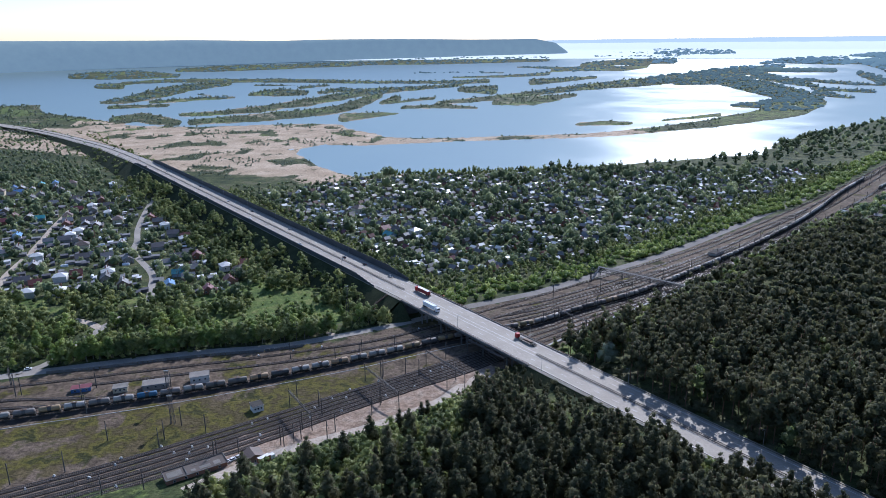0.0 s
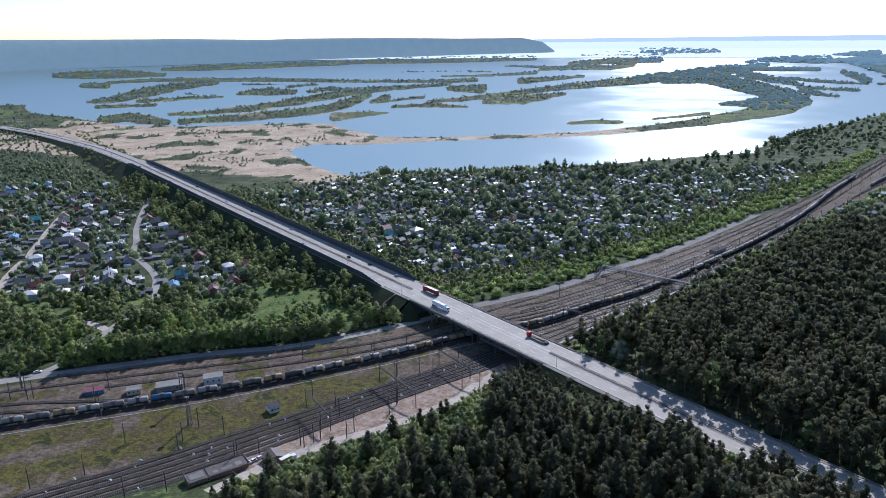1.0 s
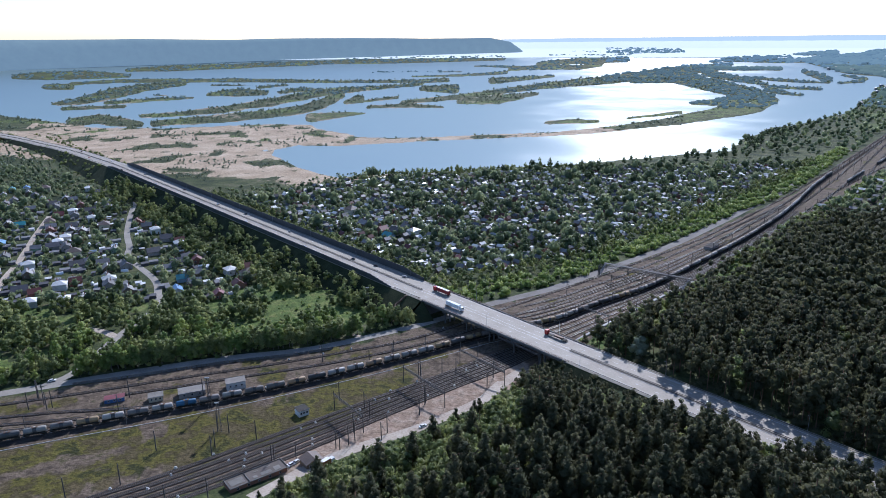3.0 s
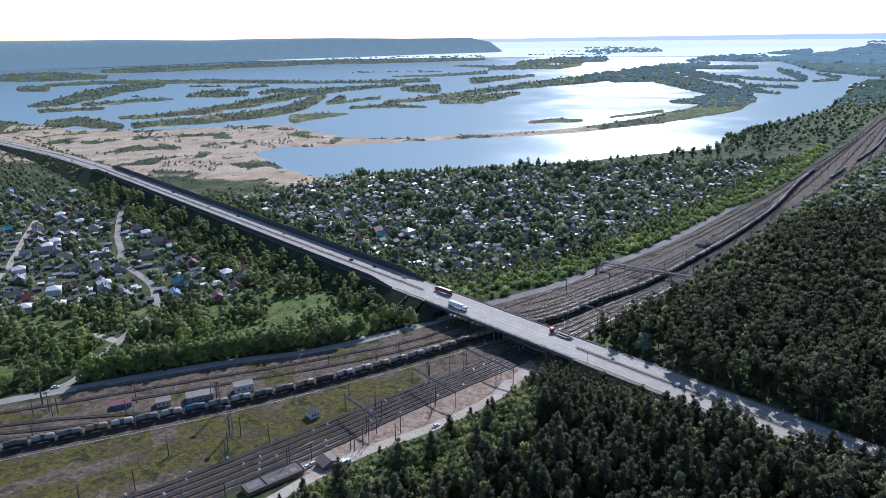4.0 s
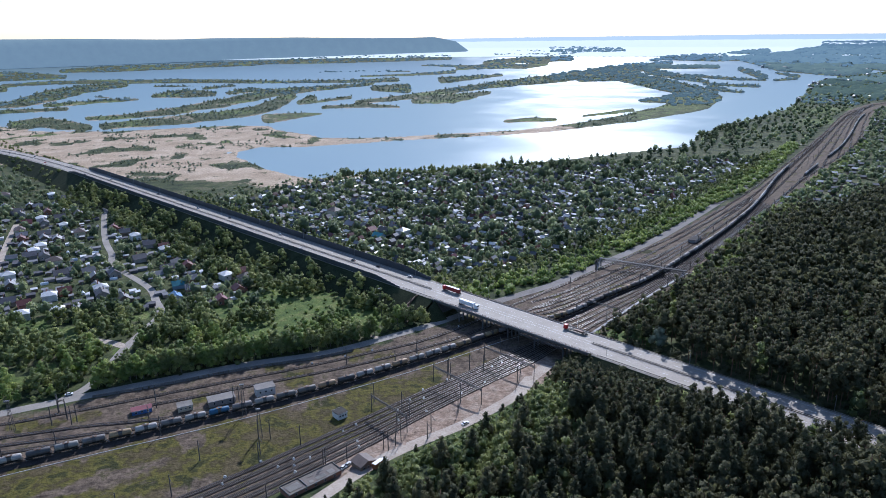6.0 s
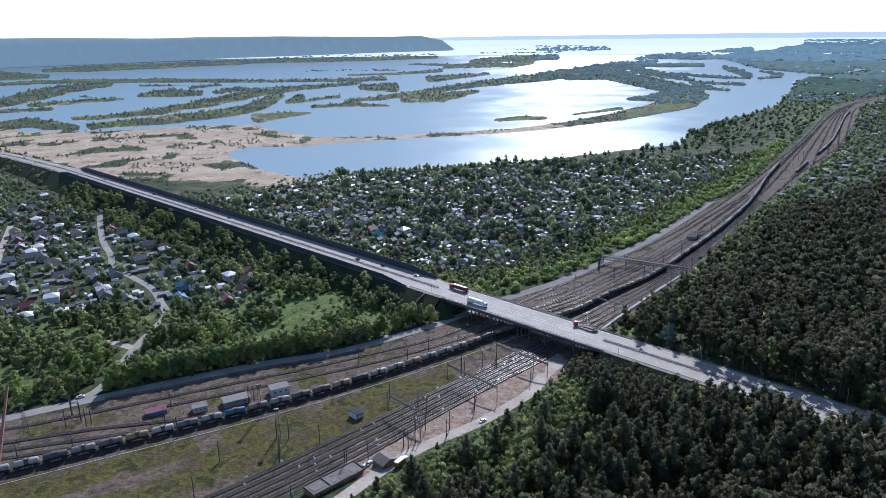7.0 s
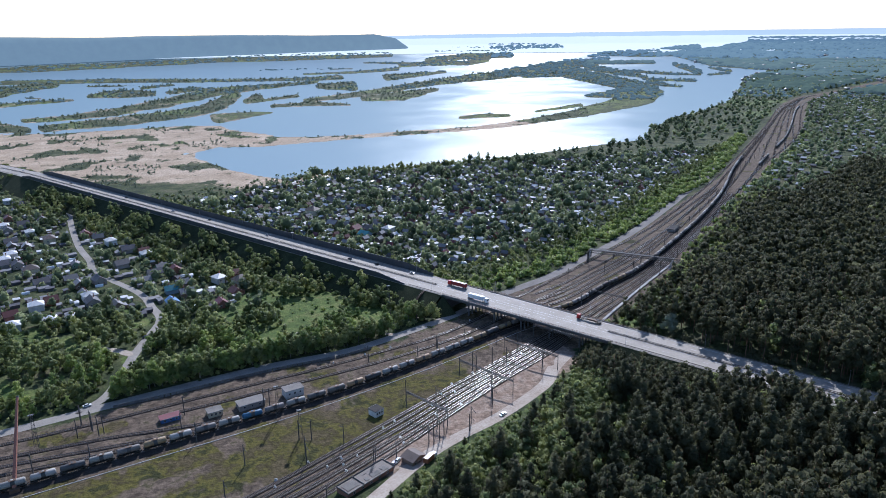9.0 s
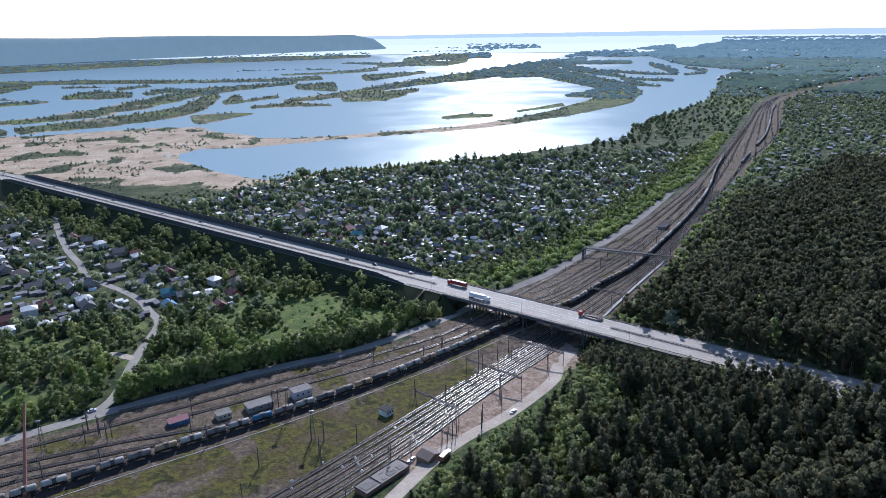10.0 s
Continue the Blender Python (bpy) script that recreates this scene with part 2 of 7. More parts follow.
REED_LAND = [
    (525, 134.6, 569, 125.4, 8.0, 9.0), (569, 125.4, 604, 117.3, 9.0, 10.0), (604, 117.3, 642, 111.0, 10.0, 8.0), (642, 107.5, 661, 100.8, 9.0, 4.0),
    (539, 107.7, 577, 105.2, 3.0, 6.0), (577, 105.2, 612, 104.6, 6.0, 12.0), (307, 143.9, 346, 140.8, 3.0, 4.0), (346, 140.8, 394, 140.4, 4.0, 3.0),
    (442, 134.2, 479, 129.0, 1.5, 2.0), (479, 129.0, 524, 122.6, 2.0, 3.0), (-201, 190.9, -164, 190.2, 4.0, 1.5), (-202, 202.1, -146, 203.4, 3.0, 1.5),
    (-103, 131.4, -65, 129.8, 8.0, 6.0), (-65, 129.8, -9, 126.6, 6.0, 1.5),
]
WOOD_BANDS = [
    (-477, 123.0, -438, 120.4, 6.0, 8.0), (-438, 120.4, -400, 128.0, 8.0, 7.0), (-400, 128.0, -376, 132.1, 7.0, 5.0), (-356, 132.4, -284, 130.2, 5.0, 7.0),
    (-284, 130.2, -195, 125.2, 7.0, 7.0), (-195, 125.2, -120, 118.6, 7.0, 8.0), (-120, 118.6, -82, 107.7, 8.0, 9.0), (-82, 107.7, -55, 95.3, 9.0, 7.0),
    (-375, 119.1, -308, 118.2, 3.0, 4.5), (-308, 118.2, -247, 113.8, 4.5, 5.5), (-247, 113.8, -165, 103.2, 5.5, 7.0), (-165, 103.2, -109, 93.8, 7.0, 7.0),
    (-109, 93.8, -71, 88.3, 7.0, 6.0), (-71, 88.3, -5, 84.2, 6.0, 4.0), (-5, 84.2, 82, 79.1, 4.0, 2.5),
]
MID_ISLANDS = [
    (-35, 108.9, 43, 100.2, 2.0, 3.0), (-6, 116.2, 71, 114.0, 2.5, 4.0), (71, 114.0, 125, 117.8, 4.0, 1.5), (52, 108.9, 150, 100.9, 3.0, 4.5),
    (150, 100.9, 228, 90.2, 4.5, 5.0), (228, 90.2, 287, 82.9, 5.0, 5.0), (287, 82.9, 382, 73.8, 5.0, 7.0), (382, 73.8, 438, 66.3, 7.0, 8.0),
    (82, 85.7, 141, 87.5, 4.0, 8.0), (150, 108.5, 219, 105.3, 4.0, 8.0), (219, 105.3, 282, 95.2, 8.0, 3.0), (438, 68.2, 502, 66.1, 9.0, 10.0),
    (502, 66.1, 557, 78.4, 10.0, 10.0), (557, 78.4, 610, 88.5, 10.0, 9.0), (610, 88.5, 645, 96.8, 9.0, 8.0),
]
EAST_ISLANDS = [
    (456, 62.6, 511, 57.1, 7.0, 8.0), (511, 57.1, 581, 48.8, 8.0, 5.0), (566, 81.9, 619, 91.9, 6.0, 12.0), (619, 91.9, 654, 99.2, 12.0, 7.0),
    (547, 60.5, 591, 67.4, 5.0, 5.0), (591, 67.4, 643, 75.6, 5.0, 2.0), (608, 65.5, 676, 70.8, 2.0, 2.5), (676, 70.8, 728, 71.8, 2.5, 1.5),
    (635, 79.3, 718, 82.2, 2.0, 2.0), (644, 84.4, 694, 91.3, 4.0, 1.5), (690, 56.0, 725, 67.6, 3.0, 5.0), (743, 61.4, 774, 65.1, 1.5, 3.0),
    (740, 72.4, 771, 68.5, 1.0, 2.0), (571, 39.1, 664, 38.2, 3.0, 6.0),
]
SMALL_SPITS = [
    (-502, 94.8, -464, 91.9, 2.0, 6.0), (-464, 91.9, -417, 82.5, 6.0, 9.0), (-417, 82.5, -368, 74.3, 9.0, 6.0), (-368, 74.3, -310, 69.5, 6.0, 4.0),
    (-427, 96.4, -363, 94.4, 3.0, 3.0), (-363, 94.4, -296, 92.9, 3.0, 2.0), (-269, 74.4, -190, 75.9, 1.5, 1.0), (-275, 89.3, -226, 86.6, 2.5, 7.0),
    (-226, 86.6, -180, 89.0, 7.0, 4.0), (-159, 88.7, -127, 85.0, 3.0, 4.0), (-127, 85.0, -81, 87.2, 4.0, 3.0), (-488, 102.2, -400, 102.9, 3.0, 3.0),
    (-195, 79.4, -145, 76.3, 2.0, 2.0), (-358, 86.8, -338, 88.5, 1.0, 1.0), (-44, 106.8, -20, 101.7, 5.0, 6.0),
]
NORTH_ISLANDS = [
    (-511, 68.2, -476, 69.8, 4.0, 5.0), (-475, 64.9, -406, 63.5, 2.5, 3.0), (-406, 63.5, -343, 64.9, 3.0, 3.0), (-343, 64.9, -224, 66.8, 3.0, 3.5),
    (-224, 66.8, -98, 71.9, 3.5, 3.0), (-98, 71.9, 44, 73.8, 2.0, 2.5), (44, 73.8, 126, 72.2, 2.5, 4.0), (64, 65.7, 151, 64.0, 1.5, 2.0),
    (151, 64.0, 226, 60.0, 2.0, 3.0), (201, 73.9, 238, 71.4, 5.0, 4.0), (238, 71.4, 306, 66.1, 4.0, 2.5), (-3, 57.6, 151, 58.4, 0.7, 0.9),
    (170, 49.2, 257, 50.9, 1.0, 2.5), (257, 50.9, 344, 52.3, 2.5, 4.0), (344, 52.3, 381, 46.9, 4.0, 4.0),
]
FAR_ISLANDS = [
    (-550, 52.2, -509, 52.2, 4.0, 6.0), (-509, 52.2, -458, 52.4, 6.0, 7.0), (-458, 52.4, -393, 55.5, 7.0, 3.0), (-396, 47.0, -324, 45.6, 2.5, 5.0),
    (-324, 45.6, -231, 44.4, 5.0, 4.0), (-231, 44.4, -96, 40.8, 4.0, 4.0), (-96, 40.8, -2, 38.7, 3.0, 5.0), (-2, 38.7, 93, 38.1, 5.0, 5.0),
    (93, 38.1, 219, 36.6, 5.0, 3.5), (277, 45.4, 343, 41.2, 3.0, 5.0), (343, 41.2, 423, 39.8, 5.0, 4.0), (314, 25.0, 427, 26.2, 1.0, 5.0),
    (427, 26.2, 509, 26.6, 5.0, 3.0), (295, 32.6, 427, 32.5, 0.8, 1.0), (228, 55.3, 315, 54.0, 2.0, 1.5), (554, 42.7, 567, 41.8, 2.0, 1.0),
]
FAR_BANK = [
    (697, 39.8, 745, 43.8, 5.0, 14.0), (745, 43.8, 805, 45.0, 14.0, 18.0), (805, 45.0, 854, 46.1, 18.0, 20.0), (664, 40.8, 713, 38.9, 2.0, 5.0),
    (550, 54.3, 657, 52.0, 2.0, 3.0), (672, 32.2, 727, 28.8, 2.0, 4.0), (818, 36.1, 908, 36.2, 10.0, 24.0), (908, 36.2, 1033, 36.1, 24.0, 24.0),
    (769, 29.0, 820, 29.2, 3.0, 10.0), (831, 17.2, 951, 16.4, 6.0, 9.0), (951, 16.4, 1125, 17.5, 9.0, 9.0),
]


def step(a, b, v):
    q = np.clip((v - a) / (b - a), 0, 1)
    return q * q * (3 - 2 * q)


_waves = np.random.RandomState(5)
_WV = [(_waves.uniform(0, 2 * math.pi), _waves.uniform(0, 6.28), 1.9 ** k) for k in range(5) for _ in range(4)]


def rough_noise(x, y, size):
    """A smooth random field of about unit height."""
    x, y = np.asarray(x, float) / size, np.asarray(y, float) / size
    total = 0.0
    for ang, ph, fq in _WV:
        total = total + np.sin((x * math.cos(ang) + y * math.sin(ang)) * 6.28 * fq + ph + 1.7 * np.sin((y * math.cos(ang) - x * math.sin(ang)) * 3.1 * fq + ph * 2)) / fq
    return total * 0.32


def strip_dist(x, y, strips):
    """How far inside the nearest of the strips a place lies (negative outside), in metres about. Strips: two ends and
    two half-breadths by bearing and dip below the horizon from the lookout, in twenty-firsts of a degree."""
    dx, dy = np.asarray(x, float) - MID[0], np.asarray(y, float) - MID[1]
    r = np.maximum(np.hypot(dx, dy), 1.0)
    a, b = 21.6 * np.degrees(np.arctan2(dx, dy)), 21.6 * np.degrees(np.arctan(199.0 / r))
    best = np.full(np.shape(a), -1e9)
    for a0, b0, a1, b1, w0, w1 in strips:
        da, db = a1 - a0, b1 - b0
        t = np.clip(((a - a0) * da + (b - b0) * db) / (da * da + db * db), 0, 1)
        best = np.maximum(best, w0 + (w1 - w0) * t - np.hypot(a - a0 - t * da, b - b0 - t * db))
    return best * r * 0.0035


def land_in(x, y):
    """Metres from the water's edge into the land (negative in the water)."""
    r = np.hypot(x - MID[0], y - MID[1])
    rag = rough_noise(x, y, 200) * 9 * step(900, 1800, r) + rough_noise(x, y, 600) * 9 * step(1700, 3500, r)
    shore = (np.interp(x, *S_SHORE) - y) * 0.8 + rough_noise(x, y, 130) * 5
    best = np.maximum(shore, strip_dist(x, y, SAND_LAND) + rag * 0.3)
    for some in (WOOD_BANDS, MID_ISLANDS, REED_LAND, EAST_ISLANDS, SMALL_SPITS, NORTH_ISLANDS, FAR_ISLANDS, FAR_BANK):
        best = np.maximum(best, strip_dist(x, y, some) + rag * 0.6)
    return best


def road_su(x, y):
    dx, dy = x - ROAD_O[0], y - ROAD_O[1]
    return dx * ROAD_D[0] + dy * ROAD_D[1], dx * ROAD_N[0] + dy * ROAD_N[1]


def ground_z(x, y):
    x, y = np.asarray(x, float), np.asarray(y, float)
    base = np.interp(y, [430, 640], [0, -6])
    e = (np.interp(x, *S_EDGE) - y) * 0.75
    s, u = road_su(x, y)
    hill = 9.5 * step(6, 70, e) * (1 - step(260, 640, np.hypot(x - 120, y - 300)))
    base = base + hill
    inland = land_in(x, y)
    z = np.where(inland > 33, base, np.minimum(base, WATER + np.maximum(inland * 0.03, -3)))
    return z


def surface_z(x, y):
    """The ground, or the highway's bank where that stands over it."""
    g = ground_z(x, y)
    s, u = road_su(np.asarray(x, float), np.asarray(y, float))
    top = np.interp(s, [-2400, -1150, -760, 330, 700], [-3, 1, DECK_Z, DECK_Z, DECK_Z])
    on = ((s > -1300) & (s < BR0)) | ((s > BR1) & (s < 420))
    return np.where(on, np.maximum(g, top - 0.3 - np.maximum(np.abs(u) - 14.5, 0) / 1.5), g)


def drawn_in(x, y, z):
    """Brings the far plain nearer along the line of sight, so that it ends at the horizon."""
    p = np.stack([np.asarray(x, float), np.asarray(y, float), np.asarray(z, float)], -1)
    r = np.hypot(p[..., 0] - MID[0], p[..., 1] - MID[1])
    span = FAR - NEAR
    k = np.where(r > NEAR, (NEAR + span * (1 - np.exp(-(r - NEAR) / span))) / np.maximum(r, 1), 1.0)
    return MID + (p - MID) * k[..., None], k


def road_z(s):
    return float(np.interp(s, [-2400, -1150, -760, 330, 700], [-3, 1, DECK_Z, DECK_Z, DECK_Z]))


def road_pt(s, u, dz=0.0):
    """A place on the road: s along it, u across it to the north-east. Far off it bends away."""
    bend = -0.00022 * (s + 900) ** 2 if s < -900 else 0.0
    p = ROAD_O + ROAD_D * s + ROAD_N * (u + bend)
    return (float(p[0]), float(p[1]), road_z(s) + dz)


# ---------------------------------------------------------------- ground sheet and water
def ground_material():
    m = bpy.data.materials.new("mixed ground")
    m.use_nodes = True
    nt = m.node_tree
    bsdf = nt.nodes["Principled BSDF"]
    bsdf.inputs["Roughness"].default_value = 0.95
    bsdf.inputs["Specular IOR Level"].default_value = 0.15
    geo = nt.nodes.new("ShaderNodeNewGeometry")

    def noise_ramp(scale, cols, detail=6, lo=0.36, hi=0.64):
        n = nt.nodes.new("ShaderNodeTexNoise")
        n.inputs["Scale"].default_value, n.inputs["Detail"].default_value, n.inputs["Roughness"].default_value = scale, detail, 0.65
        nt.links.new(geo.outputs["Position"], n.inputs["Vector"])
        r = nt.nodes.new("ShaderNodeValToRGB")
        el = r.color_ramp.elements
        while len(el) < len(cols):
            el.new(0.5)
        for i, c in enumerate(cols):
            el[i].position, el[i].color = lo + (hi - lo) * i / (len(cols) - 1), (*c, 1)
        nt.links.new(n.outputs["Fac"], r.inputs[0])
        return r.outputs[0]

    def mix(fac, a, b):
        x = nt.nodes.new("ShaderNodeMix")
        x.data_type = "RGBA"
        nt.links.new(fac, x.inputs["Factor"])
        nt.links.new(a, x.inputs["A"])
        nt.links.new(b, x.inputs["B"])
        return x.outputs["Result"]

    def zone(name):
        a = nt.nodes.new("ShaderNodeAttribute")
        a.attribute_name = name
        n = nt.nodes.new("ShaderNodeTexNoise")
        n.inputs["Scale"].default_value, n.inputs["Detail"].default_value = 0.22, 6
        nt.links.new(geo.outputs["Position"], n.inputs["Vector"])
        s = nt.nodes.new("ShaderNodeMath")
        s.operation = "MULTIPLY_ADD"
        s.inputs[1].default_value, s.inputs[2].default_value = 0.9, -0.45
        nt.links.new(n.outputs["Fac"], s.inputs[0])
        p = nt.nodes.new("ShaderNodeMath")
        nt.links.new(a.outputs["Fac"], p.inputs[0])
        nt.links.new(s.outputs[0], p.inputs[1])
        r = nt.nodes.new("ShaderNodeMapRange")
        r.inputs["From Min"].default_value, r.inputs["From Max"].default_value = 0.38, 0.62
        nt.links.new(p.outputs[0], r.inputs["Value"])
        return r.outputs[0]

    wild = noise_ramp(0.045, [(0.02, 0.03, 0.013), (0.036, 0.048, 0.019), (0.06, 0.072, 0.026), (0.095, 0.092, 0.05)])
    meadow = noise_ramp(0.11, [(0.05, 0.08, 0.022), (0.09, 0.125, 0.032), (0.15, 0.16, 0.055)], 9)
    yard = noise_ramp(0.13, [(0.058, 0.043, 0.03), (0.097, 0.073, 0.053), (0.142, 0.107, 0.078), (0.07, 0.06, 0.03)])
    weeds = noise_ramp(0.07, [(0.034, 0.036, 0.012), (0.1, 0.088, 0.02), (0.056, 0.046, 0.019), (0.088, 0.068, 0.034)], 9, 0.4, 0.6)
    sandc = noise_ramp(0.02, [(0.3, 0.225, 0.15), (0.38, 0.29, 0.2), (0.46, 0.36, 0.26)], 8)
    bare = noise_ramp(0.15, [(0.2, 0.14, 0.1), (0.26, 0.19, 0.14), (0.3, 0.235, 0.18)])
    c = mix(zone("meadow"), wild, meadow)
    c = mix(zone("yard"), c, yard)
    c = mix(zone("weeds"), c, weeds)
    c = mix(zone("bare"), c, bare)
    c = mix(zone("sand"), c, sandc)
    grain = nt.nodes.new("ShaderNodeTexNoise")
    grain.inputs["Scale"].default_value, grain.inputs["Detail"].default_value, grain.inputs["Roughness"].default_value = 0.35, 8, 0.75
    nt.links.new(geo.outputs["Position"], grain.inputs["Vector"])
    gr = nt.nodes.new("ShaderNodeMapRange")
    gr.inputs["From Min"].default_value, gr.inputs["From Max"].default_value = 0.32, 0.68
    gr.inputs["To Min"].default_value, gr.inputs["To Max"].default_value = 0.5, 1.5
    nt.links.new(grain.outputs["Fac"], gr.inputs["Value"])
    hs = nt.nodes.new("ShaderNodeHueSaturation")
    nt.links.new(c, hs.inputs["Color"])
    nt.links.new(gr.outputs[0], hs.inputs["Value"])
    nt.links.new(hs.outputs[0], bsdf.inputs["Base Color"])
    b = nt.nodes.new("ShaderNodeBump")
    b.inputs["Strength"].default_value, b.inputs["Distance"].default_value = 0.7, 0.8
    n = nt.nodes.new("ShaderNodeTexNoise")
    n.inputs["Scale"].default_value, n.inputs["Detail"].default_value = 0.7, 5
    nt.links.new(geo.outputs["Position"], n.inputs["Vector"])
    nt.links.new(n.outputs["Fac"], b.inputs["Height"])
    nt.links.new(b.outputs[0], bsdf.inputs["Normal"])
    return m


def polar(az, radii):
    A, R = np.meshgrid(az, radii)
    x, y = MID[0] + R * np.sin(A), MID[1] + R * np.cos(A)
    na, nr = len(az), len(radii)
    i = np.arange(nr - 1)[:, None] * na
    j = np.arange(na)[None, :]
    k = (j + 1) % na
    a, b, c, d = i + j, i + k, i + na + k, i + na + j
    F = np.concatenate([np.stack([a, b, c], -1).reshape(-1, 3), np.stack([a, c, d], -1).reshape(-1, 3)])
    return x.ravel(), y.ravel(), F[:, ::-1]


def zones(x, y):
    s, u = road_su(x, y)
    n = rough_noise(x, y, 60)
    big = rough_noise(x, y, 300)
    north, south = np.interp(x, *N_EDGE), np.interp(x, *S_EDGE)
    yard = step(-4, 3, north - y) * step(-10, 0, y - south + 6)
    weeds = yard * step(10, 2, np.abs((y - (np.interp(x, [-420, -228, -149, -59, 11], [268, 318, 342, 377, 411]) - 26)) ) - 20 + n * 6) * step(-20, -50, x)
    weeds = np.maximum(weeds * (0.9 + 0.35 * rough_noise(x, y, 45)), yard * step(0.35, 0.8, n) * 0.8)
    bare = step(-2, 4, south + 4 - y) * step(34, 18, (south - y)) * step(-120, -90, x) * step(45, 25, x)
    for px, py in (([-330, -220, -190, -162, -144], [243, 295, 310, 328, 334]), ([-330, -235, -205, -170, -140], [232, 284, 300, 316, 326])):
        d = np.abs(y - np.interp(x, px, py)) * 0.85
        weeds = weeds * (1 - 0.8 * step(2.4, 1.2, d) * step(-136, -150, x))
    front = np.interp(x, [-1500, -700, -450, -300, -157, 0], [1500, 1300, 1130, 1040, 985, 1010])
    sand = step(-30, 30, y - front + big * 25) * step(60, 0, x + 60) * step(1720, 1640, y)
    spit = strip_dist(x, y, SAND_LAND)
    sand = sand * step(-40, 10, np.maximum(spit, np.interp(x, *S_SHORE) - y))
    sand = np.maximum(sand, step(-30, 0, spit) * step(560, 380, x))
    inl = land_in(x, y)
    sand = np.maximum(sand, 0.62 * step(16, 4, inl) * step(1100, 1200, y) * step(3600, 2600, y) * (x < 500))
    sand = np.maximum(sand, 0.46 * step(0.1, 0.6, rough_noise(x, y, 210)) * step(1500, 1700, y) * (x < 400))
    sand = sand - 0.75 * step(0.25, 0.7, rough_noise(x, y, 170)) * step(1000, 1150, y) - 0.5 * step(0.3, 0.6, n)
    sand = np.clip(sand, 0, 1) * step(-14, -4, -np.abs(u) * 0 + np.where(s > -900, u, 99) - 18)
    meadow = step(80, 55, np.hypot((x + 120) * 0.9, (y - 500) * 1.0)) * 0.9
    meadow = np.maximum(meadow, 0.45 * step(0.3, 0.9, rough_noise(x, y, 90)) * step(900, 500, y) * (1 - yard))
    path = np.interp(x, [-110, -84, -62, -38, -16, 3, 14, 30, 60], [262, 286, 300, 311, 325, 340, 356, 372, 390])
    meadow = np.maximum(meadow, 0.8 * step(0.35, 0.55, rough_noise(x, y, 70)) * step(20, 30, y - north) * step(560, 530, y) * step(-40, -60, x) * (u < -30))
    meadow = np.maximum(meadow, 0.5 * step(1, 4, path - y) * step(20, 12, path - y) * step(-112, -105, x) * step(40, 20, x))
    meadow = np.maximum(meadow, (0.45 + 0.3 * n) * step(-10, 15, strip_dist(x, y, REED_LAND)))
    meadow = np.maximum(meadow, (0.3 + 0.5 * big) * step(1200, 1500, y) * (inl > 0))
    meadow = np.maximum(meadow, 0.7 * step(5, 9, south - y) * step(58, 48, south - y) * step(60, 70, x) * step(420, 300, x))
    return dict(yard=yard, weeds=weeds, bare=bare, sand=sand, meadow=meadow)


fine_az = np.radians(np.arange(-44, 58, 0.21))
coarse_az = np.radians(np.arange(62, 314, 4.0))
az_all = np.concatenate([fine_az, coarse_az])
radii = np.concatenate([[0.02, 60.0, 140.0], np.geomspace(200, 1000, 54)[:-1], np.geomspace(1000, 4200, 120)[:-1], np.geomspace(4200, 31000, 46)])
gx, gy, gf = polar(az_all, radii)
gz = ground_z(gx, gy) + 0.12 * rough_noise(gx, gy, 25)
gp, gk = drawn_in(gx, gy, gz)
ground_me = tri_mesh("ground", gp, gf, ground_material(), smooth=True)
for key, val in zones(gx, gy).items():
    at = ground_me.attributes.new(key, "FLOAT", "POINT")
    at.data.foreach_set("value", val.astype(np.float32))
ground = tagged(new("ground", ground_me), "earth, sand, grass and gravel plain reaching the horizon", "ground", kind="structure")

water_mat = bpy.data.materials.new("river water")
water_mat.use_nodes = True
wt = water_mat.node_tree
wb = wt.nodes["Principled BSDF"]
wb.inputs["Base Color"].default_value = (0.235, 0.315, 0.32, 1)
wb.inputs["Roughness"].default_value = 0.6
wb.inputs["Specular IOR Level"].default_value = 0.0
wgloss = wt.nodes.new("ShaderNodeBsdfAnisotropic")
wgloss.distribution = "BECKMANN"
wgloss.inputs["Color"].default_value = (0.56, 0.57, 0.55, 1)
wfres = wt.nodes.new("ShaderNodeFresnel")
wfres.inputs["IOR"].default_value = 1.33
wgeo = wt.nodes.new("ShaderNodeNewGeometry")
wn1 = wt.nodes.new("ShaderNodeTexNoise")
wn1.inputs["Scale"].default_value, wn1.inputs["Detail"].default_value = 0.006, 7
wt.links.new(wgeo.outputs["Position"], wn1.inputs["Vector"])
wr = wt.nodes.new("ShaderNodeMapRange")
wr.inputs["From Min"].default_value, wr.inputs["From Max"].default_value = 0.35, 0.65
wr.inputs["To Min"].default_value, wr.inputs["To Max"].default_value = 0.34, 0.37
wt.links.new(wn1.outputs["Fac"], wr.inputs["Value"])
wt.links.new(wr.outputs[0], wgloss.inputs["Roughness"])
wn2 = wt.nodes.new("ShaderNodeTexNoise")
wn2.inputs["Scale"].default_value, wn2.inputs["Detail"].default_value = 0.15, 4
wt.links.new(wgeo.outputs["Position"], wn2.inputs["Vector"])
wbump = wt.nodes.new("ShaderNodeBump")
wbump.inputs["Strength"].default_value, wbump.inputs["Distance"].default_value = 0.2, 0.4
wt.links.new(wn2.outputs["Fac"], wbump.inputs["Height"])
wt.links.new(wbump.outputs[0], wgloss.inputs["Normal"])
wmix = wt.nodes.new("ShaderNodeMixShader")
wscale = wt.nodes.new("ShaderNodeMath")
wscale.operation = "MULTIPLY"
wscale.inputs[1].default_value = 0.55
wt.links.new(wfres.outputs[0], wscale.inputs[0])
wt.links.new(wscale.outputs[0], wmix.inputs[0])
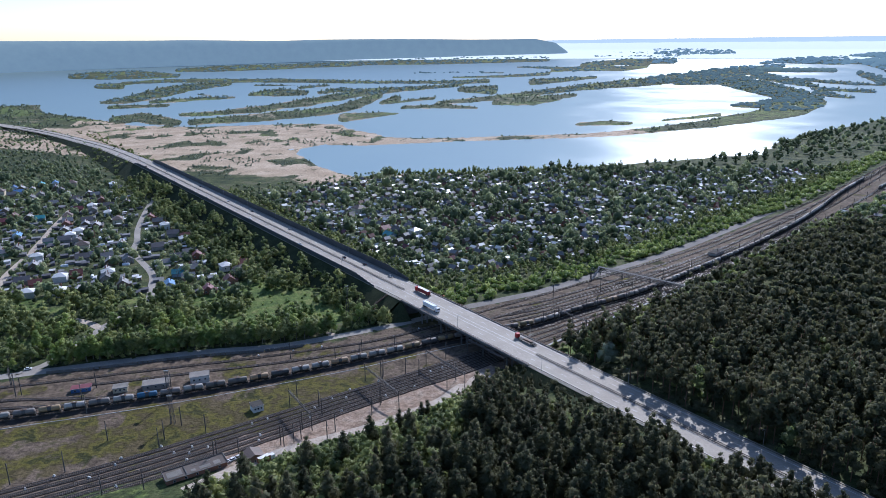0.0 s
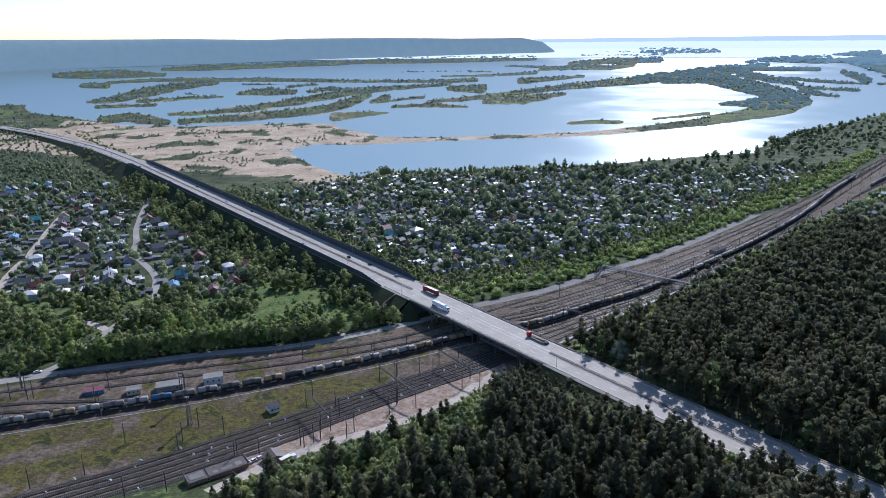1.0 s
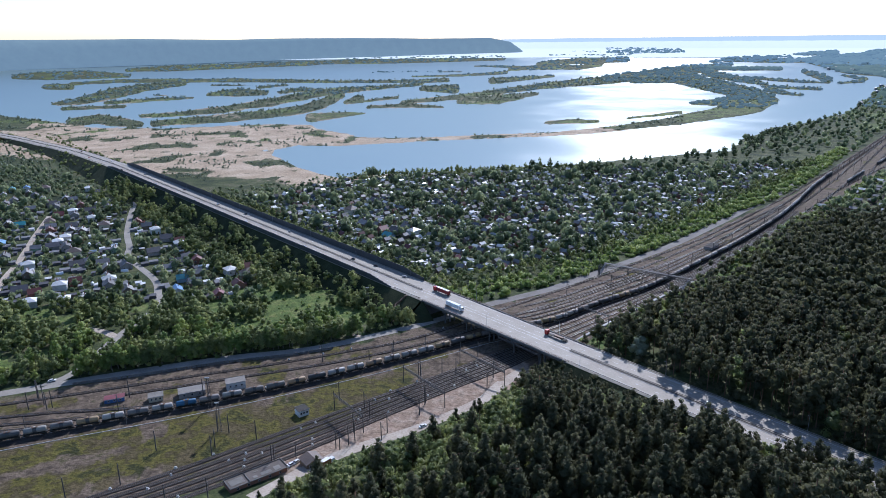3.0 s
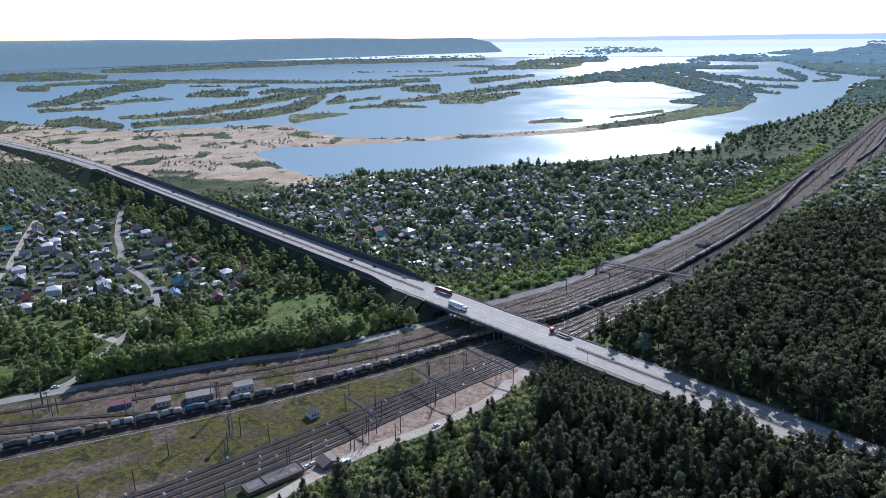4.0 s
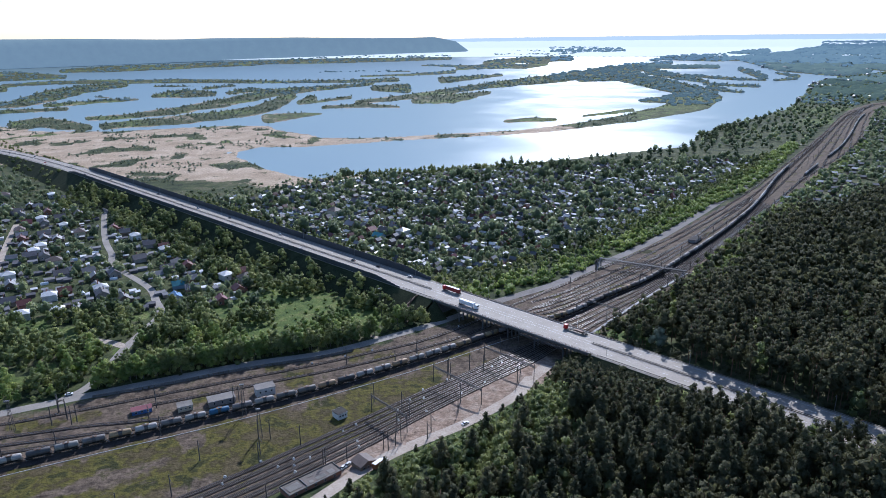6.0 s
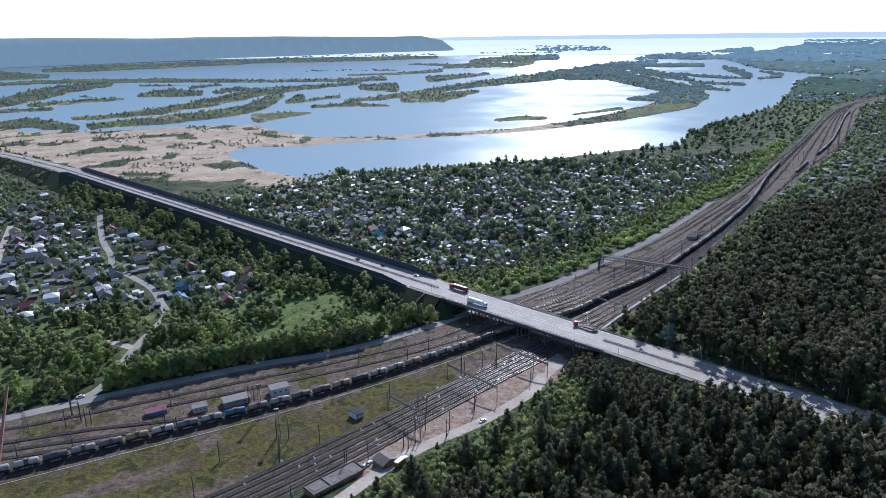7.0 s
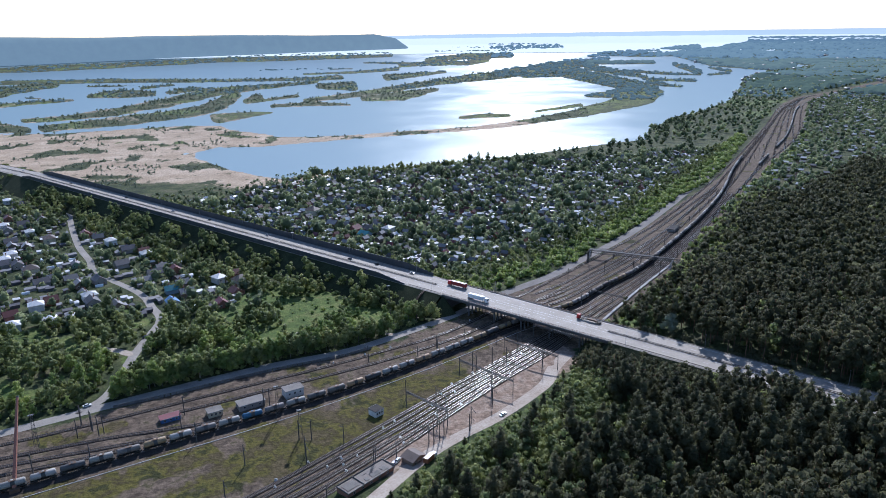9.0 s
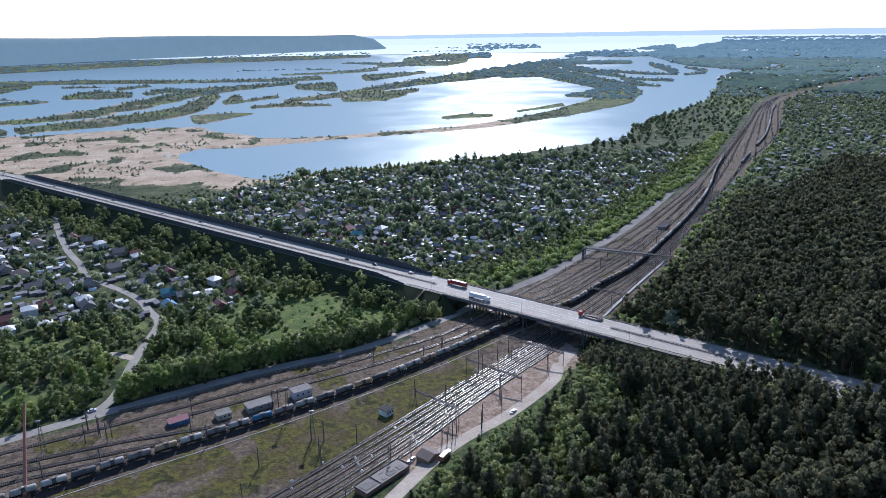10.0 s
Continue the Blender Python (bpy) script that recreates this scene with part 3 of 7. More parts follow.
wt.links.new(wb.outputs[0], wmix.inputs[1])
wt.links.new(wgloss.outputs[0], wmix.inputs[2])
wt.links.new(wmix.outputs[0], wt.nodes["Material Output"].inputs["Surface"])
wx, wy, wf = polar(np.radians(np.arange(-180, 180, 2.0)), 700.0 * 1.06 ** np.arange(0, 68))
wp, _ = drawn_in(wx, wy, np.full(len(wx), WATER))
water = tagged(new("water", tri_mesh("water", wp, wf, water_mat, smooth=True)), "blue rippled river water glinting under the sun", "water", kind="structure")


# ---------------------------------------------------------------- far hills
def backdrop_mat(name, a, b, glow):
    """Plain far distance; an added glow paints in the light of the air in front of it."""
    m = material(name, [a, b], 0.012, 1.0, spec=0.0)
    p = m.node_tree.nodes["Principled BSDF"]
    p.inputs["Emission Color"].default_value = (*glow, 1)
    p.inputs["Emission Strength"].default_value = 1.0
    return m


# the last colour of each is a glow that paints in the haze
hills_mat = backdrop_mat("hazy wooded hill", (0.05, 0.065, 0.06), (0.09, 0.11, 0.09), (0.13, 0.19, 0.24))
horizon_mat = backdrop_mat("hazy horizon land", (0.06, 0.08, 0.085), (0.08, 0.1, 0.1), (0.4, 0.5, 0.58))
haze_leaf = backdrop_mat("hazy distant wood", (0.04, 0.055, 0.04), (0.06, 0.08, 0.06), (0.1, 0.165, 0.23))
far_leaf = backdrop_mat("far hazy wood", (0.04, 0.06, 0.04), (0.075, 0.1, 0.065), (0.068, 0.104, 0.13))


def ridge(name, label, az0, az1, r_true, height, mat, depth=900.0, ends=True):
    """A long wooded ridge on the far bank."""
    n, m = 260, 9
    A = np.linspace(radians(az0), radians(az1), n)
    V, F = [], []
    for j in range(m):
        q = j / (m - 1)
        R = np.interp(np.degrees(A), *r_true) + depth * q
        x, y = MID[0] + R * np.sin(A), MID[1] + R * np.cos(A)
        top = np.interp(np.degrees(A), *height)
        prof = math.sin(min(q * 1.35, 1.0) * math.pi / 2)
        z = WATER + (top - WATER) * prof * (1 + 0.05 * rough_noise(x, y, 4200)) + 2.0 * rough_noise(x, y, 1500) * prof
        p, _ = drawn_in(x, y, z)
        V.append(p)
    V = np.concatenate(V)
    for j in range(m - 1):
        i = np.arange(n - 1) + j * n
        F += [np.stack([i, i + 1, i + n + 1], -1), np.stack([i, i + n + 1, i + n], -1)]
    return tagged(new(name, tri_mesh(name, V, np.concatenate(F), mat, smooth=True)), label, "hill", kind="structure")


ridge("backdrop", "long wooded hill on the far bank, blue with painted haze", -75, 11.6, ([-75, -35, -15, 0, 11.6], [5200, 5300, 6200, 7400, 8900]),
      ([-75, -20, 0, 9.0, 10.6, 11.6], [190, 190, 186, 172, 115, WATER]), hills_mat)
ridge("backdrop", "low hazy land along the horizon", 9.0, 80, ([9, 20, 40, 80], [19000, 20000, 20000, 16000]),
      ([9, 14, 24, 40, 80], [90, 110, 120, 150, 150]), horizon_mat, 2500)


# ---------------------------------------------------------------- road, embankment and bridge
road_s = list(range(-2400, -1000, 50)) + list(range(-1000, 701, 12))


def span(a, b, gap=12.0):
    n = max(1, int(round((b - a) / gap)))
    return [a + (b - a) * i / n for i in range(n + 1)]


def road_strip(s0, s1, u0, u1, dz0, dz1, gap=12.0):
    """A closed strip along the road between two offsets and two heights."""
    ss = span(s0, s1, gap)
    b, rows = Buf(), []
    for s in ss:
        rows += [road_pt(s, u0, dz0), road_pt(s, u1, dz0), road_pt(s, u1, dz1), road_pt(s, u0, dz1)]
    fs = []
    for i in range(len(ss) - 1):
        for j in range(4):
            a, c = i * 4 + j, i * 4 + (j + 1) % 4
            fs.append((a, c, c + 4, a + 4))
    k = (len(ss) - 1) * 4
    fs += [(3, 2, 1, 0), (k, k + 1, k + 2, k + 3)]
    return b.add(rows, fs)


road = thing("road", "four-lane grey asphalt highway on an embankment", "road", kind="structure")
part("carriageway", road_strip(-2400, 700, -12.4, 12.4, -0.5, 0.0), asphalt, road)
verge = material("dusty verge", [(0.2, 0.18, 0.14), (0.27, 0.245, 0.2), (0.33, 0.3, 0.25)], 1.0, 0.95, bump=0.2)
part("verge", road_strip(-2400, BR0, -14.5, -12.4, -0.6, 0.02), verge, road)
part("verge", road_strip(-2400, BR0, 12.4, 14.5, -0.6, 0.02), verge, road)
part("verge", road_strip(BR1, 700, -14.5, -12.4, -0.6, 0.02), verge, road)
part("verge", road_strip(BR1, 700, 12.4, 14.5, -0.6, 0.02), verge, road)
for u in (-11.2, -1.6, 1.6, 11.2):
    part("edge_line", road_strip(-1400, 420, u - 0.09, u + 0.09, 0.0, 0.008, 24), white_line, road)
dash = Buf()
for u in (-6.4, 6.4):
    for s in np.arange(-900, 420, 12.0):
        p0, p1, p2, p3 = road_pt(s, u - 0.08, 0.008), road_pt(s, u + 0.08, 0.008), road_pt(s + 4, u + 0.08, 0.008), road_pt(s + 4, u - 0.08, 0.008)
        dash.add([p0, p1, p2, p3], [(0, 1, 2, 3)])
part("dash_line", dash, white_line, road)["kind"] = "stuff"

# grass colours cut darker to paint in the deep shade on the slope
bank_mat = material("rough grass bank darkened for shade", [(0.02, 0.028, 0.014), (0.034, 0.042, 0.02), (0.055, 0.06, 0.03)], 1.0, 0.95, bump=0.6, spec=0.1)


def bank(s0, s1, side, foot):
    ss = span(s0, s1, 14.0)
    V, fs = [], []
    for s in ss:
        zt = road_z(s) - 0.1
        for q in (0.0, 0.25, 0.5, 0.75, 1.0):
            u = side * (14.5 + foot * q)
            x, y, _ = road_pt(s, u)
            g = float(ground_z(x, y))
            u = side * (14.5 + min(foot, max(0.6, (zt - g + 1.2) * 1.5)) * q)
            x, y, _ = road_pt(s, u)
            V.append((x, y, zt + (min(float(ground_z(x, y)), zt) - 1.0 - zt) * q + 0.25 * math.sin(s * 0.31 + q * 5) * q * (1 - q)))
    for i in range(len(ss) - 1):
        for j in range(4):
            a = i * 5 + j
            fs.append((a, a + 1, a + 6, a + 5))
    return Buf().add(V, fs)


for side in (-1, 1):
    for a, b in ((-1300, BR0), (BR1, 420)):
        tagged(new("embankment", bank(a, b, side, 30).mesh("embankment", bank_mat)), "steep rough-grass side of the highway embankment", "embankment", kind="structure")

bridge = thing("bridge", "long concrete beam road bridge across the railway yard", "bridge")
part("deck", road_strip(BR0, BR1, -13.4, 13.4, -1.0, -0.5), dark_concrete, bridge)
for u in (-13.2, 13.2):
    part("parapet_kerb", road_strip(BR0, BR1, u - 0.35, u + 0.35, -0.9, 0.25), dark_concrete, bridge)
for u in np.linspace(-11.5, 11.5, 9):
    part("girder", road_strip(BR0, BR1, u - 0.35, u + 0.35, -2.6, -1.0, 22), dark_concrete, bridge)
# pier colour is darkened for the shade they stand in
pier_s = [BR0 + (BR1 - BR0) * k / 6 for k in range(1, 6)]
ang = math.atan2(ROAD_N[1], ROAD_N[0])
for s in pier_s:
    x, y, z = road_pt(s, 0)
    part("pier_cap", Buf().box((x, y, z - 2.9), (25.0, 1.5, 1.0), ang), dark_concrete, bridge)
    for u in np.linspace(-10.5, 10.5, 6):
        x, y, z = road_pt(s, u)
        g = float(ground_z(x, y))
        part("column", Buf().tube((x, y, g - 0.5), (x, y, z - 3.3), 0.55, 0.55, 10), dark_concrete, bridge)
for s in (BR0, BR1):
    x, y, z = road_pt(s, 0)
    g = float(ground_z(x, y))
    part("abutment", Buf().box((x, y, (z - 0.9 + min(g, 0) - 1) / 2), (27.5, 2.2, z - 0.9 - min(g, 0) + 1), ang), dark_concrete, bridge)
for u in (-13.2, 13.2):
    rail = thing("railing", "rusty brown steel railing along the bridge edge", "railing", "bridge railings")
    for h in (0.6, 0.95, 1.3):
        part("rail", road_strip(BR0 - 4, BR1 + 6, u - 0.05, u + 0.05, h - 0.05, h + 0.05, 40), rust, rail)
    post = Buf().box((0, 0, 0.75), (0.12, 0.12, 1.2)).mesh("post", rust)
    for s in np.arange(BR0 - 4, BR1 + 6.1, 2.5):
        part("post", post, rust, rail).matrix_basis = Matrix.Translation(road_pt(s, u))


def end_cone(s, sgn, side):
    """A quarter cone of earth that closes the bank at a bridge end."""
    n, m = 10, 5
    V, fs = [], []
    zt = road_z(s) - 0.4
    for i in range(n + 1):
        a = math.pi / 2 * i / n
        for j in range(m + 1):
            q = j / m
            du, ds = 14.5 * 0 + math.cos(a), math.sin(a)
            x, y, _ = road_pt(s + sgn * 0.5, side * 13.2)
            g = float(ground_z(x, y)) - 1.0
            r = max(1.0, (zt - g) * 1.45) * q
            x, y, _ = road_pt(s + sgn * (0.5 + ds * r * 0.75), side * (13.2 + du * r))
            V.append((x, y, zt + (g - zt) * q))
    for i in range(n):
        for j in range(m):
            a = i * (m + 1) + j
            fs.append((a, a + 1, a + m + 2, a + m + 1))
    return Buf().add(V, fs)


for s_, sgn in ((BR0, 1), (BR1, -1)):
    for side in (-1, 1):
        tagged(new("embankment", end_cone(s_, sgn, side).mesh("embankment", bank_mat)), "grassy earth cone closing the embankment at the bridge end", "embankment", kind="structure")


def guard_rail(s0, s1, u, label, group):
    g = thing("guard_rail", label, "guard rail", group)
    part("beam", road_strip(s0, s1, u - 0.06, u + 0.06, 0.45, 0.78, 24), old_rail, g)
    posts = Buf()
    for s in np.arange(s0, s1, 4.0):
        x, y, z = road_pt(s, u)
        posts.box((x, y, z + 0.35), (0.14, 0.14, 0.75))
    part("support", posts, galv, g)["kind"] = "stuff"
    return g


for u in (-0.7, 0.7):
    guard_rail(-1500, BR0 - 16, u, "galvanised steel guard rail on the median", "median guard rails")
    guard_rail(BR1 - 8, 480, u, "galvanised steel guard rail on the median", "median guard rails")
median = material("weathered median strip", [(0.1, 0.095, 0.085), (0.15, 0.14, 0.125), (0.2, 0.18, 0.16)], 1.0, 0.95)
part("median", road_strip(-1500, BR0 - 16, -0.9, 0.9, 0.0, 0.03, 24), median, road)
part("median", road_strip(BR1 - 8, 480, -0.9, 0.9, 0.0, 0.03, 24), median, road)
for u, a, b in ((12.6, BR1 + 6, 480), (-12.6, BR1 + 6, 480), (-12.6, -40, BR0 - 4), (12.6, -30, BR0 - 4), (-12.6, -1500, -760), (12.6, -1500, -760)):
    guard_rail(a, b, u, "galvanised steel guard rail at the roadside", "roadside guard rails")


def noise_barrier(u, s0, s1, height, label):
    nb = thing("noise_barrier", label, "noise barrier", "noise barriers")
    cache, posts = {}, Buf()
    n = int(round((s1 - s0) / 5.0))
    rz = math.atan2(ROAD_D[1], ROAD_D[0])
    for i in range(n):
        h = height - 0.6 * max(0, i - (n - 6)) - 0.6 * max(0, 5 - i)
        if h not in cache:
            cache[h] = Buf().box((0, 0, h / 2), (4.78, 0.14, h)).mesh("panel", dark_panel)
        p = road_pt(s0 + i * 5.0, u)
        q = road_pt(s0 + i * 5.0 + 2.5, u)
        posts.box((p[0], p[1], p[2] + h / 2), (0.22, 0.26, h + 0.1), rz)
        part("panel", cache[h], dark_panel, nb).matrix_basis = Matrix.Translation(q) @ Matrix.Rotation(rz, 4, "Z")
    part("framing", posts, pole_grey, nb)["kind"] = "stuff"
    return nb


noise_barrier(-14.0, -742, -42, 4.2, "dark grey panel noise barrier stepping down at its end")
noise_barrier(14.0, -742, -37, 5.6, "dark blue-grey panel noise barrier along the highway")


# ---------------------------------------------------------------- railway
def smooth_line(pts, gap=8.0):
    """A smooth curve through plan points, with the ground's height."""
    p = np.array(pts, float)
    d = np.r_[0, np.cumsum(np.hypot(*np.diff(p, axis=0).T))]
    p = np.vstack([2 * p[0] - p[1], p, 2 * p[-1] - p[-2]])
    out = []
    for i in range(len(d) - 1):
        a, b, c, e = p[i:i + 4]
        n = max(1, int((d[i + 1] - d[i]) / gap))
        for k in range(n):
            t = k / n
            out.append(0.5 * (2 * b + (c - a) * t + (2 * a - 5 * b + 4 * c - e) * t * t + (3 * b - a - 3 * c + e) * t ** 3))
    out.append(p[-2])
    return np.array(out)


def yard_z(x, y):
    return np.interp(y, [430, 640], [0, -6])


def lift(line, dz=0.0):
    return [(float(x), float(y), float(yard_z(x, y)) + dz) for x, y in line]


def shifted(line, off):
    t = np.gradient(line, axis=0)
    t /= np.linalg.norm(t, axis=1)[:, None]
    return line + np.stack([t[:, 1], -t[:, 0]], 1) * off


TRACKS = []


def track(pts, sleepers=True, shadow_side=0.0):
    line = smooth_line(pts) if not isinstance(pts, np.ndarray) else pts
    TRACKS.append(line)
    tr = thing("railway_track", "steel rails on sleepers in dark stone ballast", "railway track", "yard tracks")
    # extra dark bed on one side stands partly for a train's cast shadow
    part("ballast_bed", Buf().sweep(lift(line), [(-1.75, -0.05), (-1.4, 0.3), (1.4, 0.3), (1.75 + shadow_side, 0.12 if shadow_side else -0.05)], False), ballast, tr)
    for off in (-0.76, 0.76):
        part("rail", Buf().sweep(lift(shifted(line, off), 0.36), [(-0.06, 0), (-0.045, 0.16), (0.045, 0.16), (0.06, 0)], True), rail_steel, tr)
    if sleepers:
        d = np.r_[0, np.cumsum(np.hypot(*np.diff(line, axis=0).T))]
        q = np.arange(0, d[-1], 0.75)
        px, py = np.interp(q, d, line[:, 0]), np.interp(q, d, line[:, 1])
        keep = np.hypot(px + 80, py) < 560
        t = np.gradient(line, axis=0)
        an = np.interp(q, d, np.unwrap(np.arctan2(t[:, 1], t[:, 0])))
        b = Buf()
        for x, y, a in zip(px[keep], py[keep], an[keep]):
            b.box((x, y, float(yard_z(x, y)) + 0.33), (0.26, 2.7, 0.1), a)
        if b.v:
            part("sleeper_layer", b, sleeper_mat, tr)["kind"] = "stuff"
    return line


MAIN = smooth_line([(-330, 296), (-228, 327), (-190, 338.5), (-149, 351), (-105, 366.5), (-59, 386.5), (-18, 406), (11, 421), (65, 443), (109, 474), (160, 508), (230, 570), (300, 635), (378, 711), (443, 781), (543, 895), (728, 1088), (930, 1295), (1159, 1535), (1300, 1660), (1460, 1785), (1650, 1893), (2360, 2320)])
# bed spread to the south: dark ballast plus the train's shadow painted in
track(MAIN, True, 3.6)
for pts in ([(-340, 345), (-282, 357), (-233, 368), (-171, 384), (-111, 399), (-73, 411), (-44, 420), (-11, 439), (35, 474), (101, 522), (202, 600), (287, 670), (430, 800), (608, 975), (887, 1258), (1150, 1538), (1300, 1668), (1455, 1790)],
            [(-200, 366), (-177, 371), (-146, 379), (-113, 387), (-77, 397), (-35, 413), (-6, 428), (46, 463), (134, 524), (240, 607), (320, 680), (430, 785), (640, 1000)],
            [(-340, 334), (-279, 344), (-231, 349.5), (-205, 350), (-183, 350.5), (-154, 353.5), (-120, 364)],
            [(-340, 326), (-277, 336.5), (-230, 340.5), (-196, 343), (-172, 347)],
            [(-340, 318), (-275, 329), (-241, 333), (-214, 337)],
            [(30, 448), (80, 474), (140, 518), (200, 565), (290, 645)]):
    track(pts)
NS = smooth_line([(-330, 196), (-260, 231), (-192, 266), (-152, 287), (-107, 315.5), (-82, 331.5), (-54, 350), (-24, 368.5), (17, 396), (70, 432), (120, 470), (180, 525), (250, 588), (330, 662), (420, 748), (560, 886), (760, 1080), (1100, 1440), (1290, 1628), (1450, 1766)])
SS = smooth_line([(-330, 168), (-260, 203), (-143, 266), (-123, 278), (-89, 301), (-65, 319), (-40, 337), (-12, 356), (26, 381), (75, 421), (125, 459), (190, 516), (235, 556), (300, 618), (395, 708), (575, 880), (850, 1124), (1118, 1420), (1295, 1612), (1450, 1745)])
grid_t = np.linspace(0, 1, 260)


def resample(line, t):
    d = np.r_[0, np.cumsum(np.hypot(*np.diff(line, axis=0).T))]
    return np.stack([np.interp(t * d[-1], d, line[:, 0]), np.interp(t * d[-1], d, line[:, 1])], 1)


na, sa_ = resample(NS, grid_t), resample(SS, grid_t)
for k in range(6):
    q = k / 5
    line = na * (1 - q) + sa_ * q
    reach = [70, 62, 66, 62, 66, 2000][k]
    track(line[line[:, 0] < reach])
# the tracks between the train and the southern platform
east_x = np.arange(52.0, 430.0, 8.0)
for q in (0.27, 0.52, 0.77):
    ym, ys = np.interp(east_x, MAIN[:, 0], MAIN[:, 1]), np.interp(east_x, SS[:, 0], SS[:, 1])
    track(np.stack([east_x, ym + (ys - ym) * q], 1))
for q in (0.3, 0.56, 0.82):
    ym, yn = np.interp(east_x, MAIN[:, 0], MAIN[:, 1]), np.interp(east_x, *N_EDGE) - 8
    track(np.stack([east_x, ym + (yn - ym) * q], 1), False)
# the wide yard further on, between the train and the southern tracks
for k in range(5):
    a = smooth_line([(250 + 9 * k, 588 - 6 * k), (330 + 11 * k, 668 - 8 * k), (443 + 12 * k, 775 - 10 * k), (560 + 14 * k, 895 - 11 * k), (740 + 14 * k, 1088 - 5 * k), (1085 + 6 * k, 1452 - 4 * k), (1290, 1645 - 3 * k), (1440, 1768)], 20.0)
    track(a, False)

duct_line = shifted(smooth_line([(-330, 296), (-228, 327), (-149, 351), (-59, 386.5), (11, 421), (30, 428)]), 9.0)
duct = thing("cable_trough", "pale concrete cable trough along the railway", "cable trough")
part("trough", Buf().sweep(lift(duct_line), [(-0.22, -0.1), (-0.22, 0.2), (0.22, 0.2), (0.22, -0.1)], True), concrete, duct)

# ---------------------------------------------------------------- tank train
tank_mats = [flat("grey tank paint", (0.15, 0.135, 0.12), 0.6, 0.0, 0.3), flat("pale tank paint", (0.3, 0.28, 0.25), 0.6, 0.0, 0.2), flat("sooty tank paint", (0.07, 0.068, 0.066), 0.6, 0.0, 0.3),
             flat("blue tank paint", (0.05, 0.15, 0.24), 0.55, 0.0, 0.15), flat("ochre tank paint", (0.28, 0.2, 0.11), 0.6, 0.0, 0.2)]
tank_words = ["grey", "pale grey", "sooty dark", "blue", "ochre"]
dark_steel = flat("dark underframe steel", (0.035, 0.033, 0.03), 0.75, 0.2, 0.1)


def barrel(length, r, z, n=16):
    b = Buf()
    xs = [(-length / 2, 0.05), (-length / 2 + 0.12, 0.55), (-length / 2 + 0.35, 0.85), (-length / 2 + 0.7, 1.0), (0.0, 1.0), (length / 2 - 0.7, 1.0), (length / 2 - 0.35, 0.85), (length / 2 - 0.12, 0.55), (length / 2, 0.05)]
    rows = [(x, r * k * math.cos(2 * math.pi * i / n), z + r * k * math.sin(2 * math.pi * i / n)) for x, k in xs for i in range(n)]
    fs = [(j * n + i, j * n + (i + 1) % n, (j + 1) * n + (i + 1) % n, (j + 1) * n + i) for j in range(len(xs) - 1) for i in range(n)]
    return b.add(rows, fs)


def tank_wagon(k, plain=False):
    w = thing("tank_wagon", tank_words[k] + " railway tank wagon on a dark underframe", "tank wagon", "tank train")
    part("tank", barrel(10.6, 1.5, 2.85), tank_mats[k], w, smooth=True)
    part("filler_dome", Buf().tube((0, 0, 4.2), (0, 0, 4.65), 0.6, 0.55, 12), tank_mats[k], w)
    part("walkway", Buf().box((0, 0, 4.45), (3.0, 1.9, 0.07)), rust, w)
    part("underframe", Buf().box((0, 0, 1.15), (11.0, 2.4, 0.35)), dark_steel, w)
    if not plain:
        part("stain_band", Buf().tube((-0.9, 0, 2.85), (0.9, 0, 2.85), 1.512, 1.512, 16, caps=False), tank_mats[2], w, "dark oily band under the filler", smooth=True)
    if plain:
        for x in (-3.9, 3.9):
            part("bogie", Buf().box((x, 0, 0.6), (2.7, 2.0, 0.75)), dark_steel, w)
        return w
    part("ladder", Buf().box((0.9, 1.6, 2.8), (0.06, 0.1, 3.2)).box((0.4, 1.6, 2.8), (0.06, 0.1, 3.2)), rust, w)
    for x in (-3.9, 3.9):
        bg = part("bogie", Buf().box((x, 0.95, 0.75), (2.6, 0.2, 0.45)).box((x, -0.95, 0.75), (2.6, 0.2, 0.45)).box((x, 0, 0.75), (0.5, 2.0, 0.3)), dark_steel, w)
        for dx in (-0.92, 0.92):
            part("wheelset", Buf().tube((x + dx, 0.68, 0.55), (x + dx, 0.82, 0.55), 0.47, 0.47, 12).tube((x + dx, -0.82, 0.55), (x + dx, -0.68, 0.55), 0.47, 0.47, 12).tube((x + dx, -0.7, 0.55), (x + dx, 0.7, 0.55), 0.09), rust, bg)
    part("coupler", Buf().box((5.8, 0, 1.05), (0.8, 0.3, 0.3)).box((-5.8, 0, 1.05), (0.8, 0.3, 0.3)), rust, w)
    return w


def along(line, q):
    d = np.r_[0, np.cumsum(np.hypot(*np.diff(line, axis=0).T))]
    x, y = float(np.interp(q, d, line[:, 0])), float(np.interp(q, d, line[:, 1]))
    x2, y2 = float(np.interp(q + 1, d, line[:, 0])), float(np.interp(q + 1, d, line[:, 1]))
    return x, y, math.atan2(y2 - y, x2 - x), d[-1]


wagon_first = {}


def run_of_wagons(line, q0, count, order):
    first = wagon_first
    for i in range(count):
        x, y, a, _ = along(line, q0 + 12.02 * i)
        k = order(i)
        far = math.hypot(x + 80, y) > 640
        slope = math.atan2(float(yard_z(x + math.cos(a), y + math.sin(a)) - yard_z(x, y)), 1.0)
        m = Matrix.Translation((x, y, float(yard_z(x, y)) + 0.5)) @ Matrix.Rotation(a, 4, "Z") @ Matrix.Rotation(-slope, 4, "Y")
        if (k, far) in first:
            copy_thing(first[(k, far)], m)
        else:
            first[(k, far)] = tank_wagon(k, far)
            first[(k, far)].matrix_basis = m


BLUE = 14
_tk = random.Random(3)
